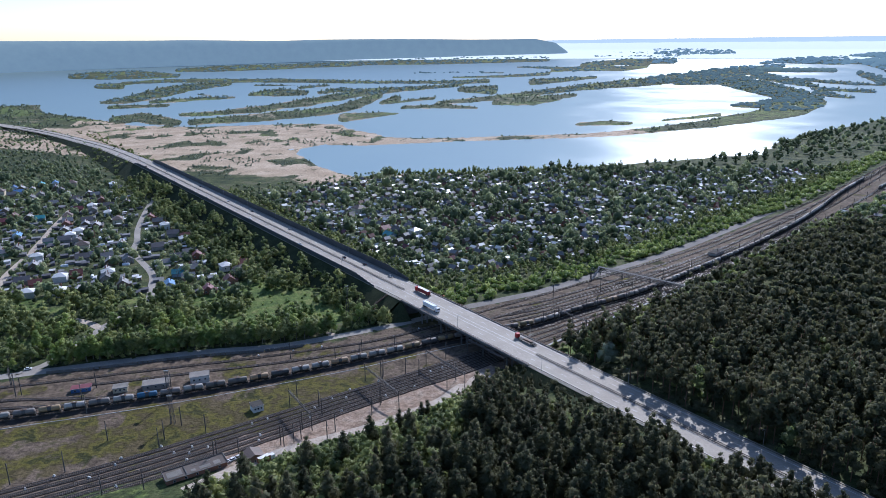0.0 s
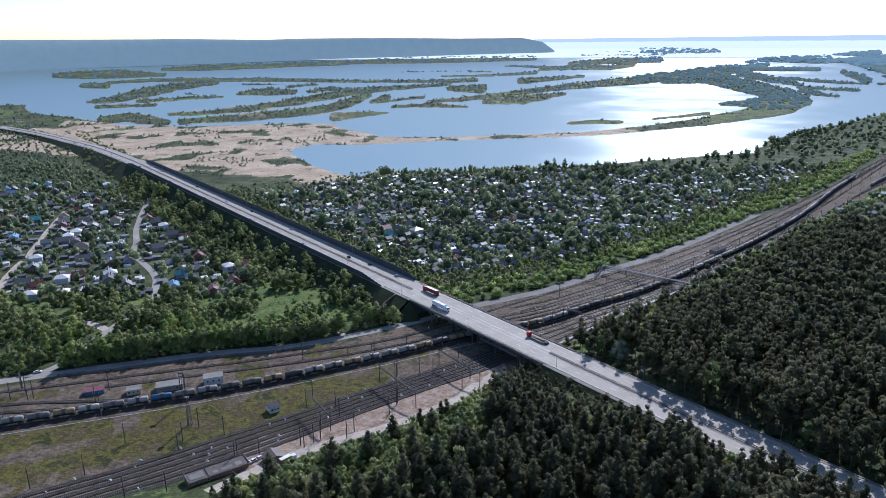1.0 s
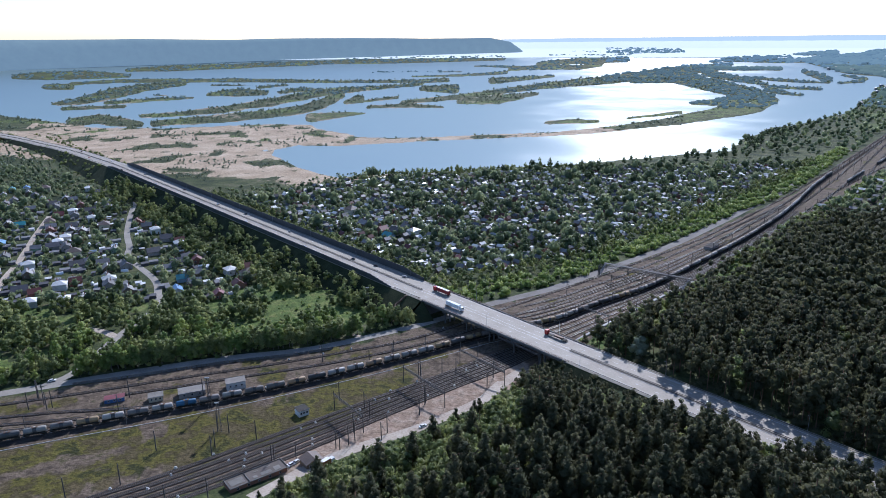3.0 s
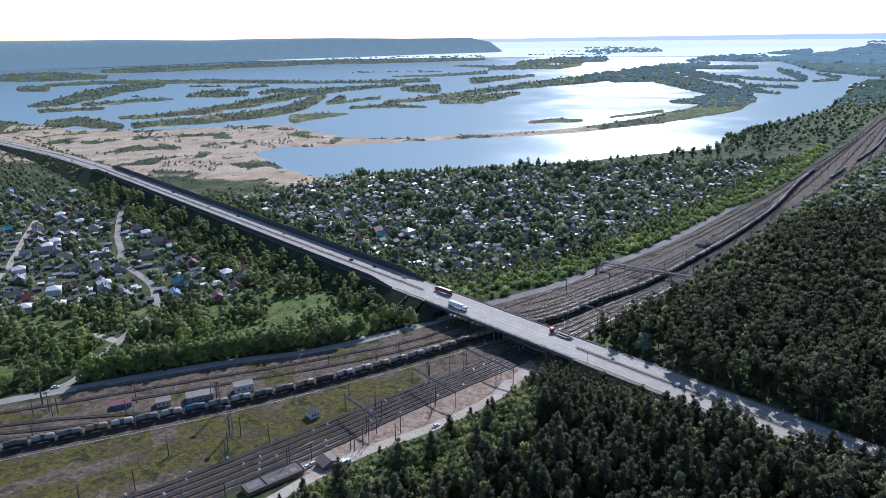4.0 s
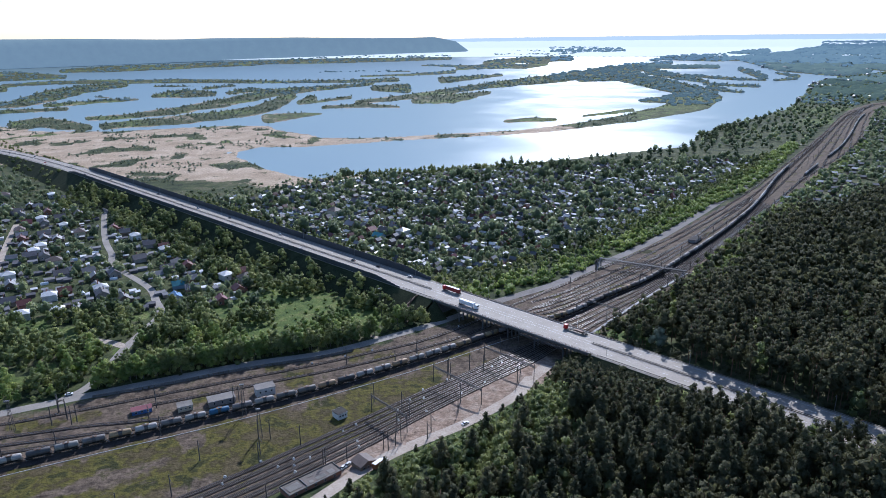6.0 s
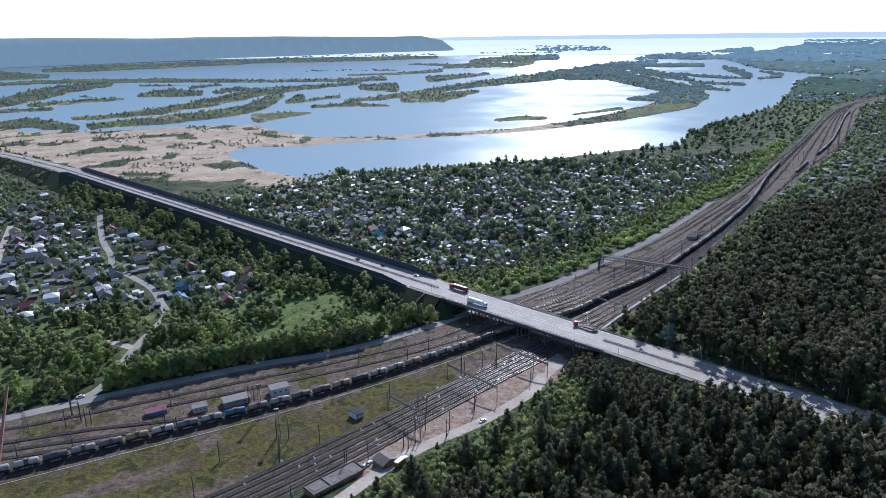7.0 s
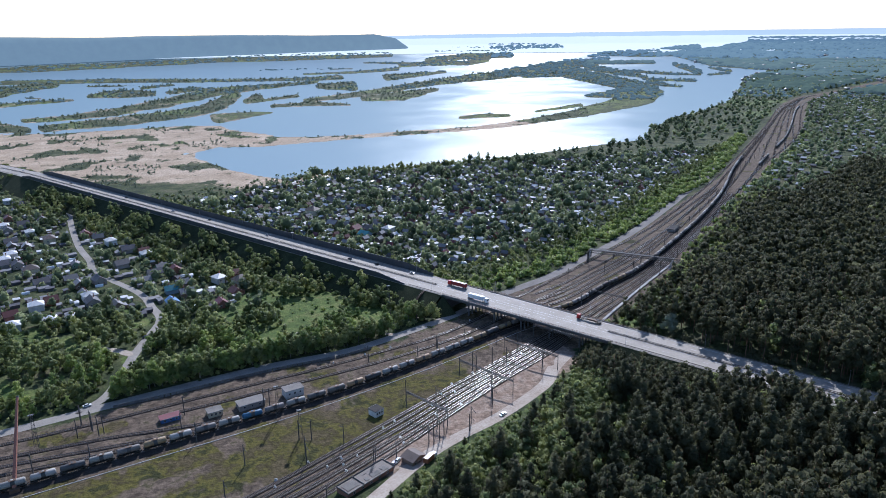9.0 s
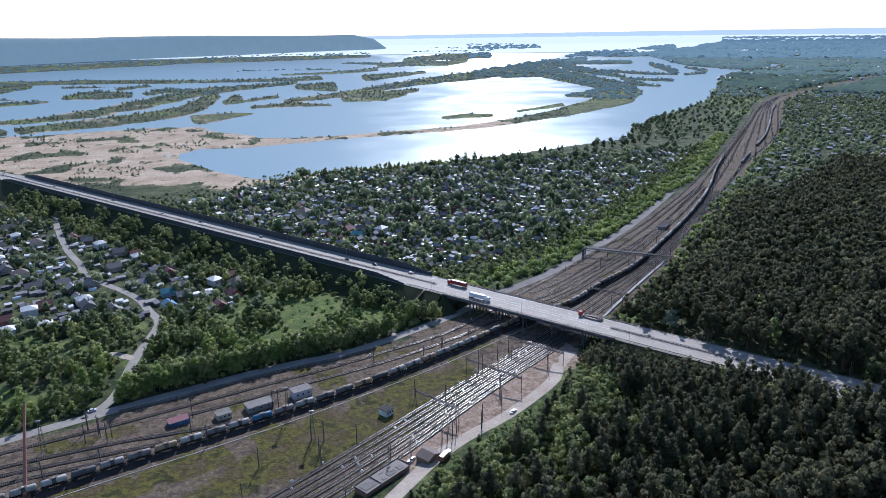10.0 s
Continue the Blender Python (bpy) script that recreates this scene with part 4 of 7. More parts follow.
run_of_wagons(MAIN, 10.4, 97, lambda i: 3 if i == BLUE else 4 if i in (10, 19, 23, 27, 29, 34, 41) else _tk.choice([0, 0, 0, 1, 1, 2]))

YARD2 = smooth_line([(586, 896), (661, 967), (745, 1046), (828, 1126), (953, 1259), (1154, 1479), (1290, 1612)])
run_of_wagons(YARD2, 6.0, 8, lambda i: _tk.choice([0, 2, 1]))
run_of_wagons(YARD2, 190.0, 62, lambda i: _tk.choice([0, 1, 1, 2]))

# last reach of the river: pale shimmer under the horizon, painted as glow
reach_mat = backdrop_mat("far water with glowing sheen", (0.1, 0.13, 0.15), (0.14, 0.17, 0.19), (0.62, 0.69, 0.73))
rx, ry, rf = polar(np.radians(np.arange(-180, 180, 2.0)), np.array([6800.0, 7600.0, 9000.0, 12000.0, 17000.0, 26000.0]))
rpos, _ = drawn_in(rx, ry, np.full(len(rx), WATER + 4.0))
tagged(new("backdrop", tri_mesh("backdrop", rpos, rf, reach_mat, smooth=True)), "far reach of the river under the horizon, its pale sheen painted", "water", kind="structure")


# ---------------------------------------------------------------- lanes and paths
def lane(name, label, pts, width, mat, dz=0.1, cat="road", gap=6.0):
    line = smooth_line(pts, gap)
    b, rows, fs = Buf(), [], []
    for off in (-0.5, -0.17, 0.17, 0.5):
        sh = shifted(line, off * width)
        rows.append([(float(x), float(y), float(ground_z(x, y)) + dz + 0.06 * (0.5 - abs(off))) for x, y in sh])
    n = len(line)
    V = [p for r in rows for p in r]
    for j in range(3):
        for i in range(n - 1):
            a = j * n + i
            fs.append((a, a + 1, a + n + 1, a + n))
    return tagged(new(name, b.add(V, fs).mesh(name, mat)), label, cat, kind="structure")


lane_mat = material("pale dusty lane", [(0.2, 0.18, 0.155), (0.26, 0.235, 0.205), (0.32, 0.29, 0.25)], 0.7, 0.95, bump=0.15)
dirt = material("trodden pale dirt", [(0.27, 0.21, 0.16), (0.36, 0.3, 0.24), (0.44, 0.38, 0.31)], 0.6, 0.95, bump=0.3)
lane("road", "worn asphalt service road beside the railway", [(-360, 345), (-285, 369), (-250, 380), (-200, 395), (-150, 408), (-109, 414), (-79, 424), (-34, 446), (-8, 462), (20, 482)], 7.5, lane_mat)
lane("road", "pale service road beyond the bridge along the railway", [(20, 482), (53, 500), (84, 518), (133, 556), (215, 621), (314, 710), (380, 772), (474, 858), (560, 950), (690, 1090), (775, 1170)], 9.0, old_asphalt)
lane("road", "narrow dusty asphalt village lane", [(-250, 380), (-240, 392), (-235, 410), (-231, 450), (-226, 480), (-222, 511), (-231, 540), (-246, 580), (-290, 650), (-303, 690), (-322, 740), (-345, 820), (-365, 900)], 6.0, lane_mat)
lane("road", "dusty village street between gardens", [(-345, 520), (-370, 575), (-392, 658), (-417, 744), (-440, 830)], 6.0, dirt)
lane("path", "pale trodden dirt track along the pines", [(-110, 262), (-84, 286), (-62, 300), (-38, 311), (-16, 325), (3, 340), (14, 356), (30, 372)], 8.0, dirt, cat="path")
lane("path", "dirt turning from the lane", [(-231, 450), (-245, 462), (-262, 470)], 6.0, dirt, cat="path")
lane("path", "dirt path through the meadow", [(-62, 430), (-80, 440), (-100, 447), (-130, 455)], 3.0, dirt, cat="path")

# stairs on the bridge's north-west cone
stairs = thing("stairs", "rusty brown railed stair flight down the bridge abutment", "stairs")
tread = Buf().box((0, 0, 0), (2.2, 1.3, 0.5)).mesh("step", rust)
for i in range(26):
    q = i / 25
    x, y, z = road_pt(-22 + 16 * (q > 0.45) * (q - 0.45) * 1.6, -15 - 22 * q)
    part("step", tread, rust, stairs).matrix_basis = Matrix.Translation((x, y, 10.6 - 10.0 * q)) @ Matrix.Rotation(ang, 4, "Z")
for off in (-1.2, 1.2):
    hr = Buf()
    prev = None
    for i in range(0, 26, 5):
        q = i / 25
        x, y, z = road_pt(-22 + 16 * (q > 0.45) * (q - 0.45) * 1.6 + off, -15 - 22 * q)
        p = (x, y, 10.6 - 10.0 * q + 1.1)
        hr.box((x, y, p[2] - 0.5), (0.08, 0.08, 1.0))
        if prev:
            hr.tube(prev, p, 0.05)
        prev = p
    part("handrail", hr, rust, stairs)

# panels use the darkened concrete: shade is put into their colour
fence = thing("fence", "concrete panel fence beside the service road, coloured dark as in shade", "fence")
fence_line = smooth_line([(-232, 381), (-200, 388), (-150, 401), (-109, 408), (-85, 415)], 2.6)
fence_panel = Buf().box((0, 0, 0.8), (2.5, 0.14, 1.7)).mesh("panel", dark_concrete)
for i in range(len(fence_line) - 1):
    (x, y), (x2, y2) = fence_line[i], fence_line[i + 1]
    part("panel", fence_panel, concrete, fence).matrix_basis = Matrix.Translation(((x + x2) / 2, (y + y2) / 2, float(yard_z(x, y)))) @ Matrix.Rotation(math.atan2(y2 - y, x2 - x), 4, "Z")
box_mesh = None
_bx = random.Random(8)
for i in range(46):
    line = TRACKS[_bx.choice([7, 8, 9, 10, 11, 12, 1, 3, 4])]
    k = int(np.argmin(np.abs(line[:, 0] - _bx.uniform(-190, 5))))
    x, y = line[k] + np.array([_bx.uniform(-0.6, 0.6), 2.4])
    if box_mesh is None:
        b = Buf().box((0, 0, 0.45), (0.9, 0.7, 0.7), 0, 0.85).box((0, 0, 0.05), (1.2, 0.9, 0.2)).box((0, 0, 0.83), (0.5, 0.4, 0.1))
        box_mesh = b.mesh("point_box", wall_white)
    pb = tagged(new("point_box", box_mesh), "small pale trackside point machine box", "point machine", "point machines")
    pb.matrix_basis = Matrix.Translation((float(x), float(y), float(yard_z(x, y)) + 0.2)) @ Matrix.Rotation(_bx.uniform(0, 3), 4, "Z")

# ---------------------------------------------------------------- masts, poles and gantries
def gz_at(x, y):
    return float(surface_z(x, y))


def catenary_pole(h=11.0, arm=3.4):
    p = thing("catenary_pole", "slim grey railway catenary pole with a bracket arm", "catenary pole", "catenary poles")
    part("post", Buf().tube((0, 0, -0.6), (0, 0, h), 0.27, 0.19, 8), pole_grey, p)
    part("bracket", Buf().tube((0, 0, h - 1.6), (0, -arm, h - 2.6), 0.09).tube((0, 0, h - 0.6), (0, -arm, h - 2.5), 0.06), pole_grey, p)
    part("insulator", Buf().tube((0, -arm + 0.2, h - 3.0), (0, -arm + 0.2, h - 2.5), 0.09), wall_brick, p)
    return p


POLES = [(-232, 355), (-186, 334), (-137, 322), (-116, 312), (-135, 300), (-171, 281), (-191, 272), (-146, 263), (-129, 266), (-90, 397), (-46, 400), (-63, 336), (-30, 340), (-51, 311), (-68, 314), (-60, 327),
         (-31, 372), (-245, 367), (-239, 361), (-194, 346), (-105, 289), (-77, 348), (90, 500), (129, 512)]
for lo, step_m, q_off in ((MAIN, 42.0, 5.6), (NS, 46.0, -4.6), (SS, 50.0, 4.4)):
    q = 345.0
    while q < 1700:
        x, y, a, _ = along(lo, q)
        POLES.append((x + math.sin(a) * q_off, y - math.cos(a) * q_off))
        q += step_m
POLES += [(-245, 368), (-238, 359), (-244, 354), (-234, 353), (-233, 328), (-257, 326), (-94, 291), (-104, 290), (-76, 300), (-74, 298), (-70, 302), (-67, 305), (-54, 304), (-34, 327), (-194, 363), (-153, 360), (-150, 359), (-131, 320), (-135, 307), (-163, 307), (-61, 388), (-47, 394), (-26, 405), (-31, 365), (-18, 374), (-10, 371), (6, 354), (5, 322)]
first_pole = None
for i, (x, y) in enumerate(POLES):
    m = Matrix.Translation((x, y, float(yard_z(x, y)))) @ Matrix.Rotation(0.5 + (math.pi if i % 3 == 0 else 0), 4, "Z")
    if first_pole is None:
        first_pole = catenary_pole()
        first_pole.matrix_basis = m
    else:
        copy_thing(first_pole, m)


def truss_beam(p, q, depth=0.7, width=0.6, chord=0.16):
    """A four-chord lattice beam."""
    p, q = Vector(p), Vector(q)
    w = (q - p).normalized()
    a = Vector((-w.y, w.x, 0)) * width / 2
    up = Vector((0, 0, depth))
    b = Buf()
    for off in (a, -a, a + up, -a + up):
        b.tube(p + off, q + off, chord, n=4)
    n = max(2, int((q - p).length / 2.0))
    for i in range(n):
        c, d = p.lerp(q, i / n), p.lerp(q, (i + 1) / n)
        b.tube(c + a, d + a + up, chord * 0.6, n=4).tube(c - a, d - a + up, chord * 0.6, n=4)
    return b


def portal(p, q, h, label, legs=0.24, lattice=False):
    g = thing("rail_portal", label, "rail portal", "rail portals")
    zp, zq = float(yard_z(*p)), float(yard_z(*q))
    top = max(zp, zq) + h
    part("beam", truss_beam((*p, top - 0.7), (*q, top - 0.7), 1.9 if lattice else 0.8, 1.6 if lattice else 0.6, 0.17 if lattice else 0.14), pole_grey, g)
    for (x, y), z in ((p, zp), (q, zq)):
        if lattice:
            leg = Buf()
            for dx in (-0.7, 0.7):
                for dy in (-0.7, 0.7):
                    leg.tube((x + dx, y + dy, z - 0.5), (x + dx * 0.5, y + dy * 0.5, top), 0.2, n=4)
            for k in range(5):
                zz = z + (top - z) * k / 5
                leg.tube((x - 0.6, y - 0.6, zz), (x + 0.6, y + 0.6, zz + 1.6), 0.06, n=4).tube((x + 0.6, y - 0.6, zz), (x - 0.6, y + 0.6, zz + 1.6), 0.06, n=4)
            part("leg", leg, pole_grey, g)
        else:
            part("leg", Buf().tube((x, y, z - 0.5), (x, y, top + 1.5), legs, legs * 0.7, 8), pole_grey, g)
    return g


for p, q in (((-41, 366), (-20, 333)), ((-6, 386), (16, 354)), ((-79, 338), (-63, 313)), ((20, 402), (40, 374)), ((85, 449), (100, 428))):
    portal(p, q, 9.5, "grey lattice catenary portal across the tracks")
portal((128, 541), (196, 487), 9.0, "large rusty lattice gantry spanning the whole yard", lattice=True)


def footbridge():
    """A steel footbridge over the tracks, with steps down at both ends."""
    P, Q = Vector((139, 557, 0)), Vector((193, 510, 0))
    t = thing("footbridge", "dark steel lattice footbridge across the railway tracks", "footbridge")
    w = (Q - P).normalized()
    side = Vector((w.y, -w.x, 0))
    z = float(yard_z(160, 540)) + 7.0
    deck = Buf()
    deck.box(((P.x + Q.x) / 2, (P.y + Q.y) / 2, z), ((Q - P).length + 3, 3.0, 0.3), math.atan2(w.y, w.x))
    part("deck", deck, dark_concrete, t)
    n = 22
    for sg in (-1.45, 1.45):
        tr = Buf()
        for k in range(n):
            a = P + (Q - P) * (k / n) + side * sg + Vector((0, 0, z))
            b = P + (Q - P) * ((k + 1) / n) + side * sg + Vector((0, 0, z))
            up = Vector((0, 0, 1.6))
            tr.tube(a + up, b + up, 0.09, n=4).tube(a - up * 0.4, b - up * 0.4, 0.12, n=4)
            tr.tube(a - up * 0.4, b + up, 0.06, n=4).tube(a - up * 0.4, a + up, 0.06, n=4)
        part("truss", tr, pole_grey, t)
    for q in (0.0, 0.28, 0.62, 1.0):
        c = P + (Q - P) * q
        for sg in (-1.2, 1.2):
            f = c + side * sg
            part("column", Buf().tube((f.x, f.y, z - 7.6), (f.x, f.y, z), 0.22, n=8), pole_grey, t)
    for c, run in ((P, Vector((-0.62, -0.78, 0))), (Q, Vector((-0.75, -0.66, 0)))):
        top = c + Vector((0, 0, z))
        st = Buf()
        for k in range(36):
            p = top + run * (1.6 + 0.34 * k) - Vector((0, 0, 0.19 * (k + 1)))
            st.box(tuple(p), (0.4, 2.0, 0.19), math.atan2(run.y, run.x))
        part("stair_flight", st, concrete, t)
        off = Vector((run.y, -run.x, 0))
        for sg in (-1.0, 1.0):
            a, b = top + run * 1.6 + off * sg, top + run * 13.8 + off * sg - Vector((0, 0, 6.9))
            part("stair_rail", Buf().tube(a + Vector((0, 0, 1)), b + Vector((0, 0, 1)), 0.06, n=4).tube(a, b, 0.12, n=4), pole_grey, t)
    return t


footbridge()
plat = thing("platform", "long pale concrete platform edge beside the southern tracks", "platform")
pl = smooth_line([(66, 404), (73, 410.5), (100, 434), (128.9, 459.4), (167.6, 492), (200, 519)], 6.0)
part("slab", Buf().sweep(lift(pl), [(-0.9, -0.3), (-0.9, 0.95), (0.9, 0.95), (0.9, -0.3)], True), concrete, plat)
for k in range(2, len(pl) - 1, 3):
    x, y = pl[k]
    part("post", Buf().box((x + 0.6, y - 0.6, float(yard_z(x, y)) + 1.5), (0.12, 0.12, 1.1)), pole_grey, plat)

wire_mat = flat("overhead wire", (0.05, 0.05, 0.05), 0.5, 0.5)
for line, off in ((MAIN, 0.0), (NS, 0.0), (SS, 0.0)):
    w = thing("overhead_wire", "thin dark overhead contact wire", "overhead wire", "overhead wires")
    part("wire", Buf().sweep(lift(line[: len(line) * 2 // 3], 6.6), [(-0.02, 0), (0, 0.04), (0.02, 0)], True), wire_mat, w)


def light_mast(x, y, h, mat, label):
    """A tall lattice floodlight mast."""
    z = gz_at(x, y)
    t = thing("light_mast", label, "light mast", "light masts")
    b = Buf()
    for dx in (-1, 1):
        for dy in (-1, 1):
            b.tube((x + dx, y + dy, z - 0.5), (x + dx * 0.4, y + dy * 0.4, z + h), 0.11, 0.07, 4)
    n = int(h / 2)
    for k in range(n):
        r0, r1 = 1 - 0.6 * k / n, 1 - 0.6 * (k + 1) / n
        z0, z1 = z + h * k / n, z + h * (k + 1) / n
        for a, c in (((-1, -1), (1, -1)), ((1, -1), (1, 1)), ((1, 1), (-1, 1)), ((-1, 1), (-1, -1))):
            b.tube((x + a[0] * r0, y + a[1] * r0, z0), (x + c[0] * r1, y + c[1] * r1, z1), 0.05, n=4)
    part("lattice", b, mat, t)
    part("platform", Buf().box((x, y, z + h + 0.1), (2.2, 2.2, 0.2)), mat, t)
    for dx in (-0.8, 0.0, 0.8):
        part("floodlight", Buf().box((x + dx, y - 1.0, z + h + 0.6), (0.6, 0.4, 0.6)), galv, t)
    return t


mast_red = flat("rust-red mast paint", (0.3, 0.13, 0.09), 0.75, 0.0, bump=0.2)


def crane_jib(foot, tip):
    """A long leaning boxed jib with cross ties, standing on a low turntable."""
    f, e = Vector(foot), Vector(tip)
    t = thing("crane_jib", "long leaning rust-red steel crane jib beside the tracks", "crane jib")
    part("boom", Buf().tube(f, e, 1.0, 0.62, 4), mast_red, t)
    part("turntable", Buf().box((f.x, f.y, f.z - 0.9), (4.2, 3.0, 1.8), 0.3).tube((f.x, f.y, f.z - 0.2), (f.x, f.y, f.z + 0.6), 1.1, 0.9, 10), rust, t)
    ties = Buf()
    for k in range(1, 14):
        p = f.lerp(e, k / 14)
        ties.box(tuple(p), (1.9 - 0.05 * k, 0.14, 0.14), 0.1)
    part("tie_bars", ties, rust, t)
    part("head_sheave", Buf().tube(e + Vector((-0.5, 0, 0)), e + Vector((0.5, 0, 0)), 0.6, 0.6, 10), pole_grey, t)
    return t


crane_jib((-261.6, 314.6, 1.8), (-265.7, 351.1, 28.3))
light_mast(-262, 352, 17, pole_grey, "grey lattice mast beside the floodlight mast")
light_mast(-146, 346, 18, pole_grey, "grey lattice light mast between the tracks")
light_mast(-136, 322, 16, pole_grey, "grey lattice light mast on the grass")
light_mast(-63, 470, 22, pole_grey, "grey lattice pylon among the bushes")
light_mast(-205, 532, 24, pole_grey, "slim grey mast beside the village houses")


def lamp_post():
    p = thing("street_lamp", "tall slim grey highway lamp post", "street lamp", "highway lamps")
    part("pole", Buf().tube((0, 0, 0), (0, 0, 9.0), 0.12, 0.07, 8), galv, p)
    part("arm", Buf().tube((0, 0, 8.9), (0, 1.6, 9.4), 0.05), galv, p)
    part("lamp_head", Buf().box((0, 1.9, 9.4), (0.3, 0.7, 0.14)), galv, p)
    return p


lp = None
for s in range(-700, 360, 38):
    for u, turn in ((-13.6, 0.0), (13.6, math.pi)):
        if (s // 38) % 2 == (u > 0):
            continue
        m = Matrix.Translation(road_pt(s, u)) @ Matrix.Rotation(ang - math.pi / 2 + turn, 4, "Z")
        if lp is None:
            lp = lamp_post()
            lp.matrix_basis = m
        else:
            copy_thing(lp, m)

# ---------------------------------------------------------------- buildings
def gable(b, w, l, h, rise, eave=0.45, thick=0.16):
    """A pitched roof over a w x l box of wall height h, ridge along y."""
    x, y = w / 2 + eave, l / 2 + eave
    lo = h - rise * eave / (w / 2)
    top = [(-x, -y, lo), (0, -y, h + rise), (x, -y, lo), (-x, y, lo), (0, y, h + rise), (x, y, lo)]
    pts = [(a, c, z + thick) for a, c, z in top] + top
    return b.add(pts, [(0, 1, 4, 3), (1, 2, 5, 4), (6, 9, 10, 7), (7, 10, 11, 8), (0, 6, 7, 1), (1, 7, 8, 2), (3, 4, 10, 9), (4, 5, 11, 10), (0, 3, 9, 6), (2, 8, 11, 5)])


def hip(b, w, l, h, rise, eave=0.45):
    x, y = w / 2 + eave, l / 2 + eave
    r = max(0.3, y - x)
    pts = [(-x, -y, h), (x, -y, h), (x, y, h), (-x, y, h), (0, -r, h + rise), (0, r, h + rise), (-x, -y, h - 0.15), (x, -y, h - 0.15), (x, y, h - 0.15), (-x, y, h - 0.15)]
    return b.add(pts, [(0, 1, 4), (1, 2, 5, 4), (2, 3, 5), (3, 0, 4, 5), (0, 6, 7, 1), (1, 7, 8, 2), (2, 8, 9, 3), (3, 9, 6, 0), (6, 9, 8, 7)])


def walls(w, l, h, rise, gabled=True):
    b = Buf()
    x, y = w / 2, l / 2
    if gabled:
        return b.add([(-x, -y, -1.2), (x, -y, -1.2), (x, y, -1.2), (-x, y, -1.2), (-x, -y, h), (x, -y, h), (x, y, h), (-x, y, h), (0, -y, h + rise), (0, y, h + rise)],
                     [(0, 1, 5, 8, 4), (2, 3, 7, 9, 6), (0, 4, 7, 3), (1, 2, 6, 5), (3, 2, 1, 0), (4, 8, 9, 7), (8, 5, 6, 9)])
    return b.box((0, 0, (h - 1.2) / 2), (w, l, h + 1.2))


def house(w, l, h, rise, wall, roof, words, hipped=False, porch=False, chimney=True, name="house", group="village houses"):
    t = thing(name, words, name.replace("_", " "), group)
    wl = part("wall", walls(w, l, h, rise, not hipped), wall, t)
    rf = part("roof", (hip if hipped else gable)(Buf(), w, l, h, rise), roof, t)
    for sx in (1,):
        wf_ = part("window", Buf().box((sx * (w / 2 + 0.02), -0.2 * l, h * 0.55), (0.1, 1.3, 1.3)), wall_white, t)
        if chimney:
            part("pane", Buf().box((sx * (w / 2 + 0.06), -0.2 * l, h * 0.55), (0.06, 1.0, 1.05)), glass_dark, wf_)
    if chimney:
        wf_ = part("window", Buf().box((-w * 0.2, -(l / 2 + 0.02), h * 0.55), (1.2, 0.1, 1.3)), wall_white, t)
        part("pane", Buf().box((-w * 0.2, -(l / 2 + 0.06), h * 0.55), (0.95, 0.06, 1.05)), glass_dark, wf_)
    part("door", Buf().box((w * 0.25, -l / 2 - 0.03, 0.95), (0.95, 0.1, 2.0)), wall_wood, t)
    if chimney:
        part("chimney", Buf().box((w * 0.18, l * 0.15, h + rise * 0.9), (0.5, 0.5, rise + 0.9)), wall_brick, t)
    if porch:
        part("porch", Buf().box((w / 2 + 1.1, 0, 1.0), (2.2, l * 0.6, 2.4)), wall, t)
        part("porch_roof", Buf().box((w / 2 + 1.2, 0, 2.3), (2.7, l * 0.66, 0.14)), roof, t)
    return t


VILLAGE_KINDS = [
    (7, 9, 3.2, 2.6, wall_wood, roof_grey, "weathered wooden village house with a grey gable roof", False, True),
    (8, 10, 3.4, 2.8, brick_house, roof_slate, "pale brick village house under a dark slate roof", False, False),
    (8, 9, 4.6, 2.2, wall_white, roof_pale, "whitewashed village house with a pale metal roof", True, False),
    (7, 8, 3.2, 2.6, wall_brick, roof_maroon, "red brick village house with a maroon roof", False, True),
    (9, 11, 5.2, 3.0, wall_cream, roof_brown, "tall plastered village house with a brown hipped roof", True, False),
    (6, 8, 3.0, 2.2, wall_green, roof_grey, "green-painted wooden house with a grey roof", False, False),
    (7, 9, 3.2, 2.4, wall_blue, roof_teal, "blue wooden village house with a teal metal roof", False, False),
    (7, 10, 3.2, 2.2, wall_white, roof_blue, "white village house with a blue metal roof", False, False),
]
house_first = {}


def put_house(k, x, y, a, scale=1.15):
    m = Matrix.Translation((x, y, gz_at(x, y))) @ Matrix.Rotation(a, 4, "Z") @ Matrix.Scale(scale, 4)
    if k not in house_first:
        w, l, h, r, wl, rf, words, hp, po = VILLAGE_KINDS[k]
        house_first[k] = house(w, l, h, r, wl, rf, words, hp, po)
        house_first[k].matrix_basis = m
        return house_first[k]
    c = copy_thing(house_first[k], m)
    c.matrix_basis = m
    return c


taken = []


def clear(x, y, r):
    for a, b, q in taken:
        if (a - x) ** 2 + (b - y) ** 2 < (r + q) ** 2:
            return False
    return True


def near_line(x, y, line, d):
    return bool((np.hypot(line[:, 0] - x, line[:, 1] - y) < d).any())


lane_a = smooth_line([(-226, 480), (-222, 511), (-231, 540), (-246, 580), (-290, 650), (-303, 690), (-322, 740), (-345, 820), (-365, 900)], 4.0)
lane_b = smooth_line([(-345, 520), (-370, 575), (-392, 658), (-417, 744), (-440, 830)], 4.0)


def in_village(x, y):
    s, u = road_su(x, y)
    return u < -62 and y > 520 - 0.0 * x and -700 < x < -165 and y < 1000 and (y > 515) and s < -20


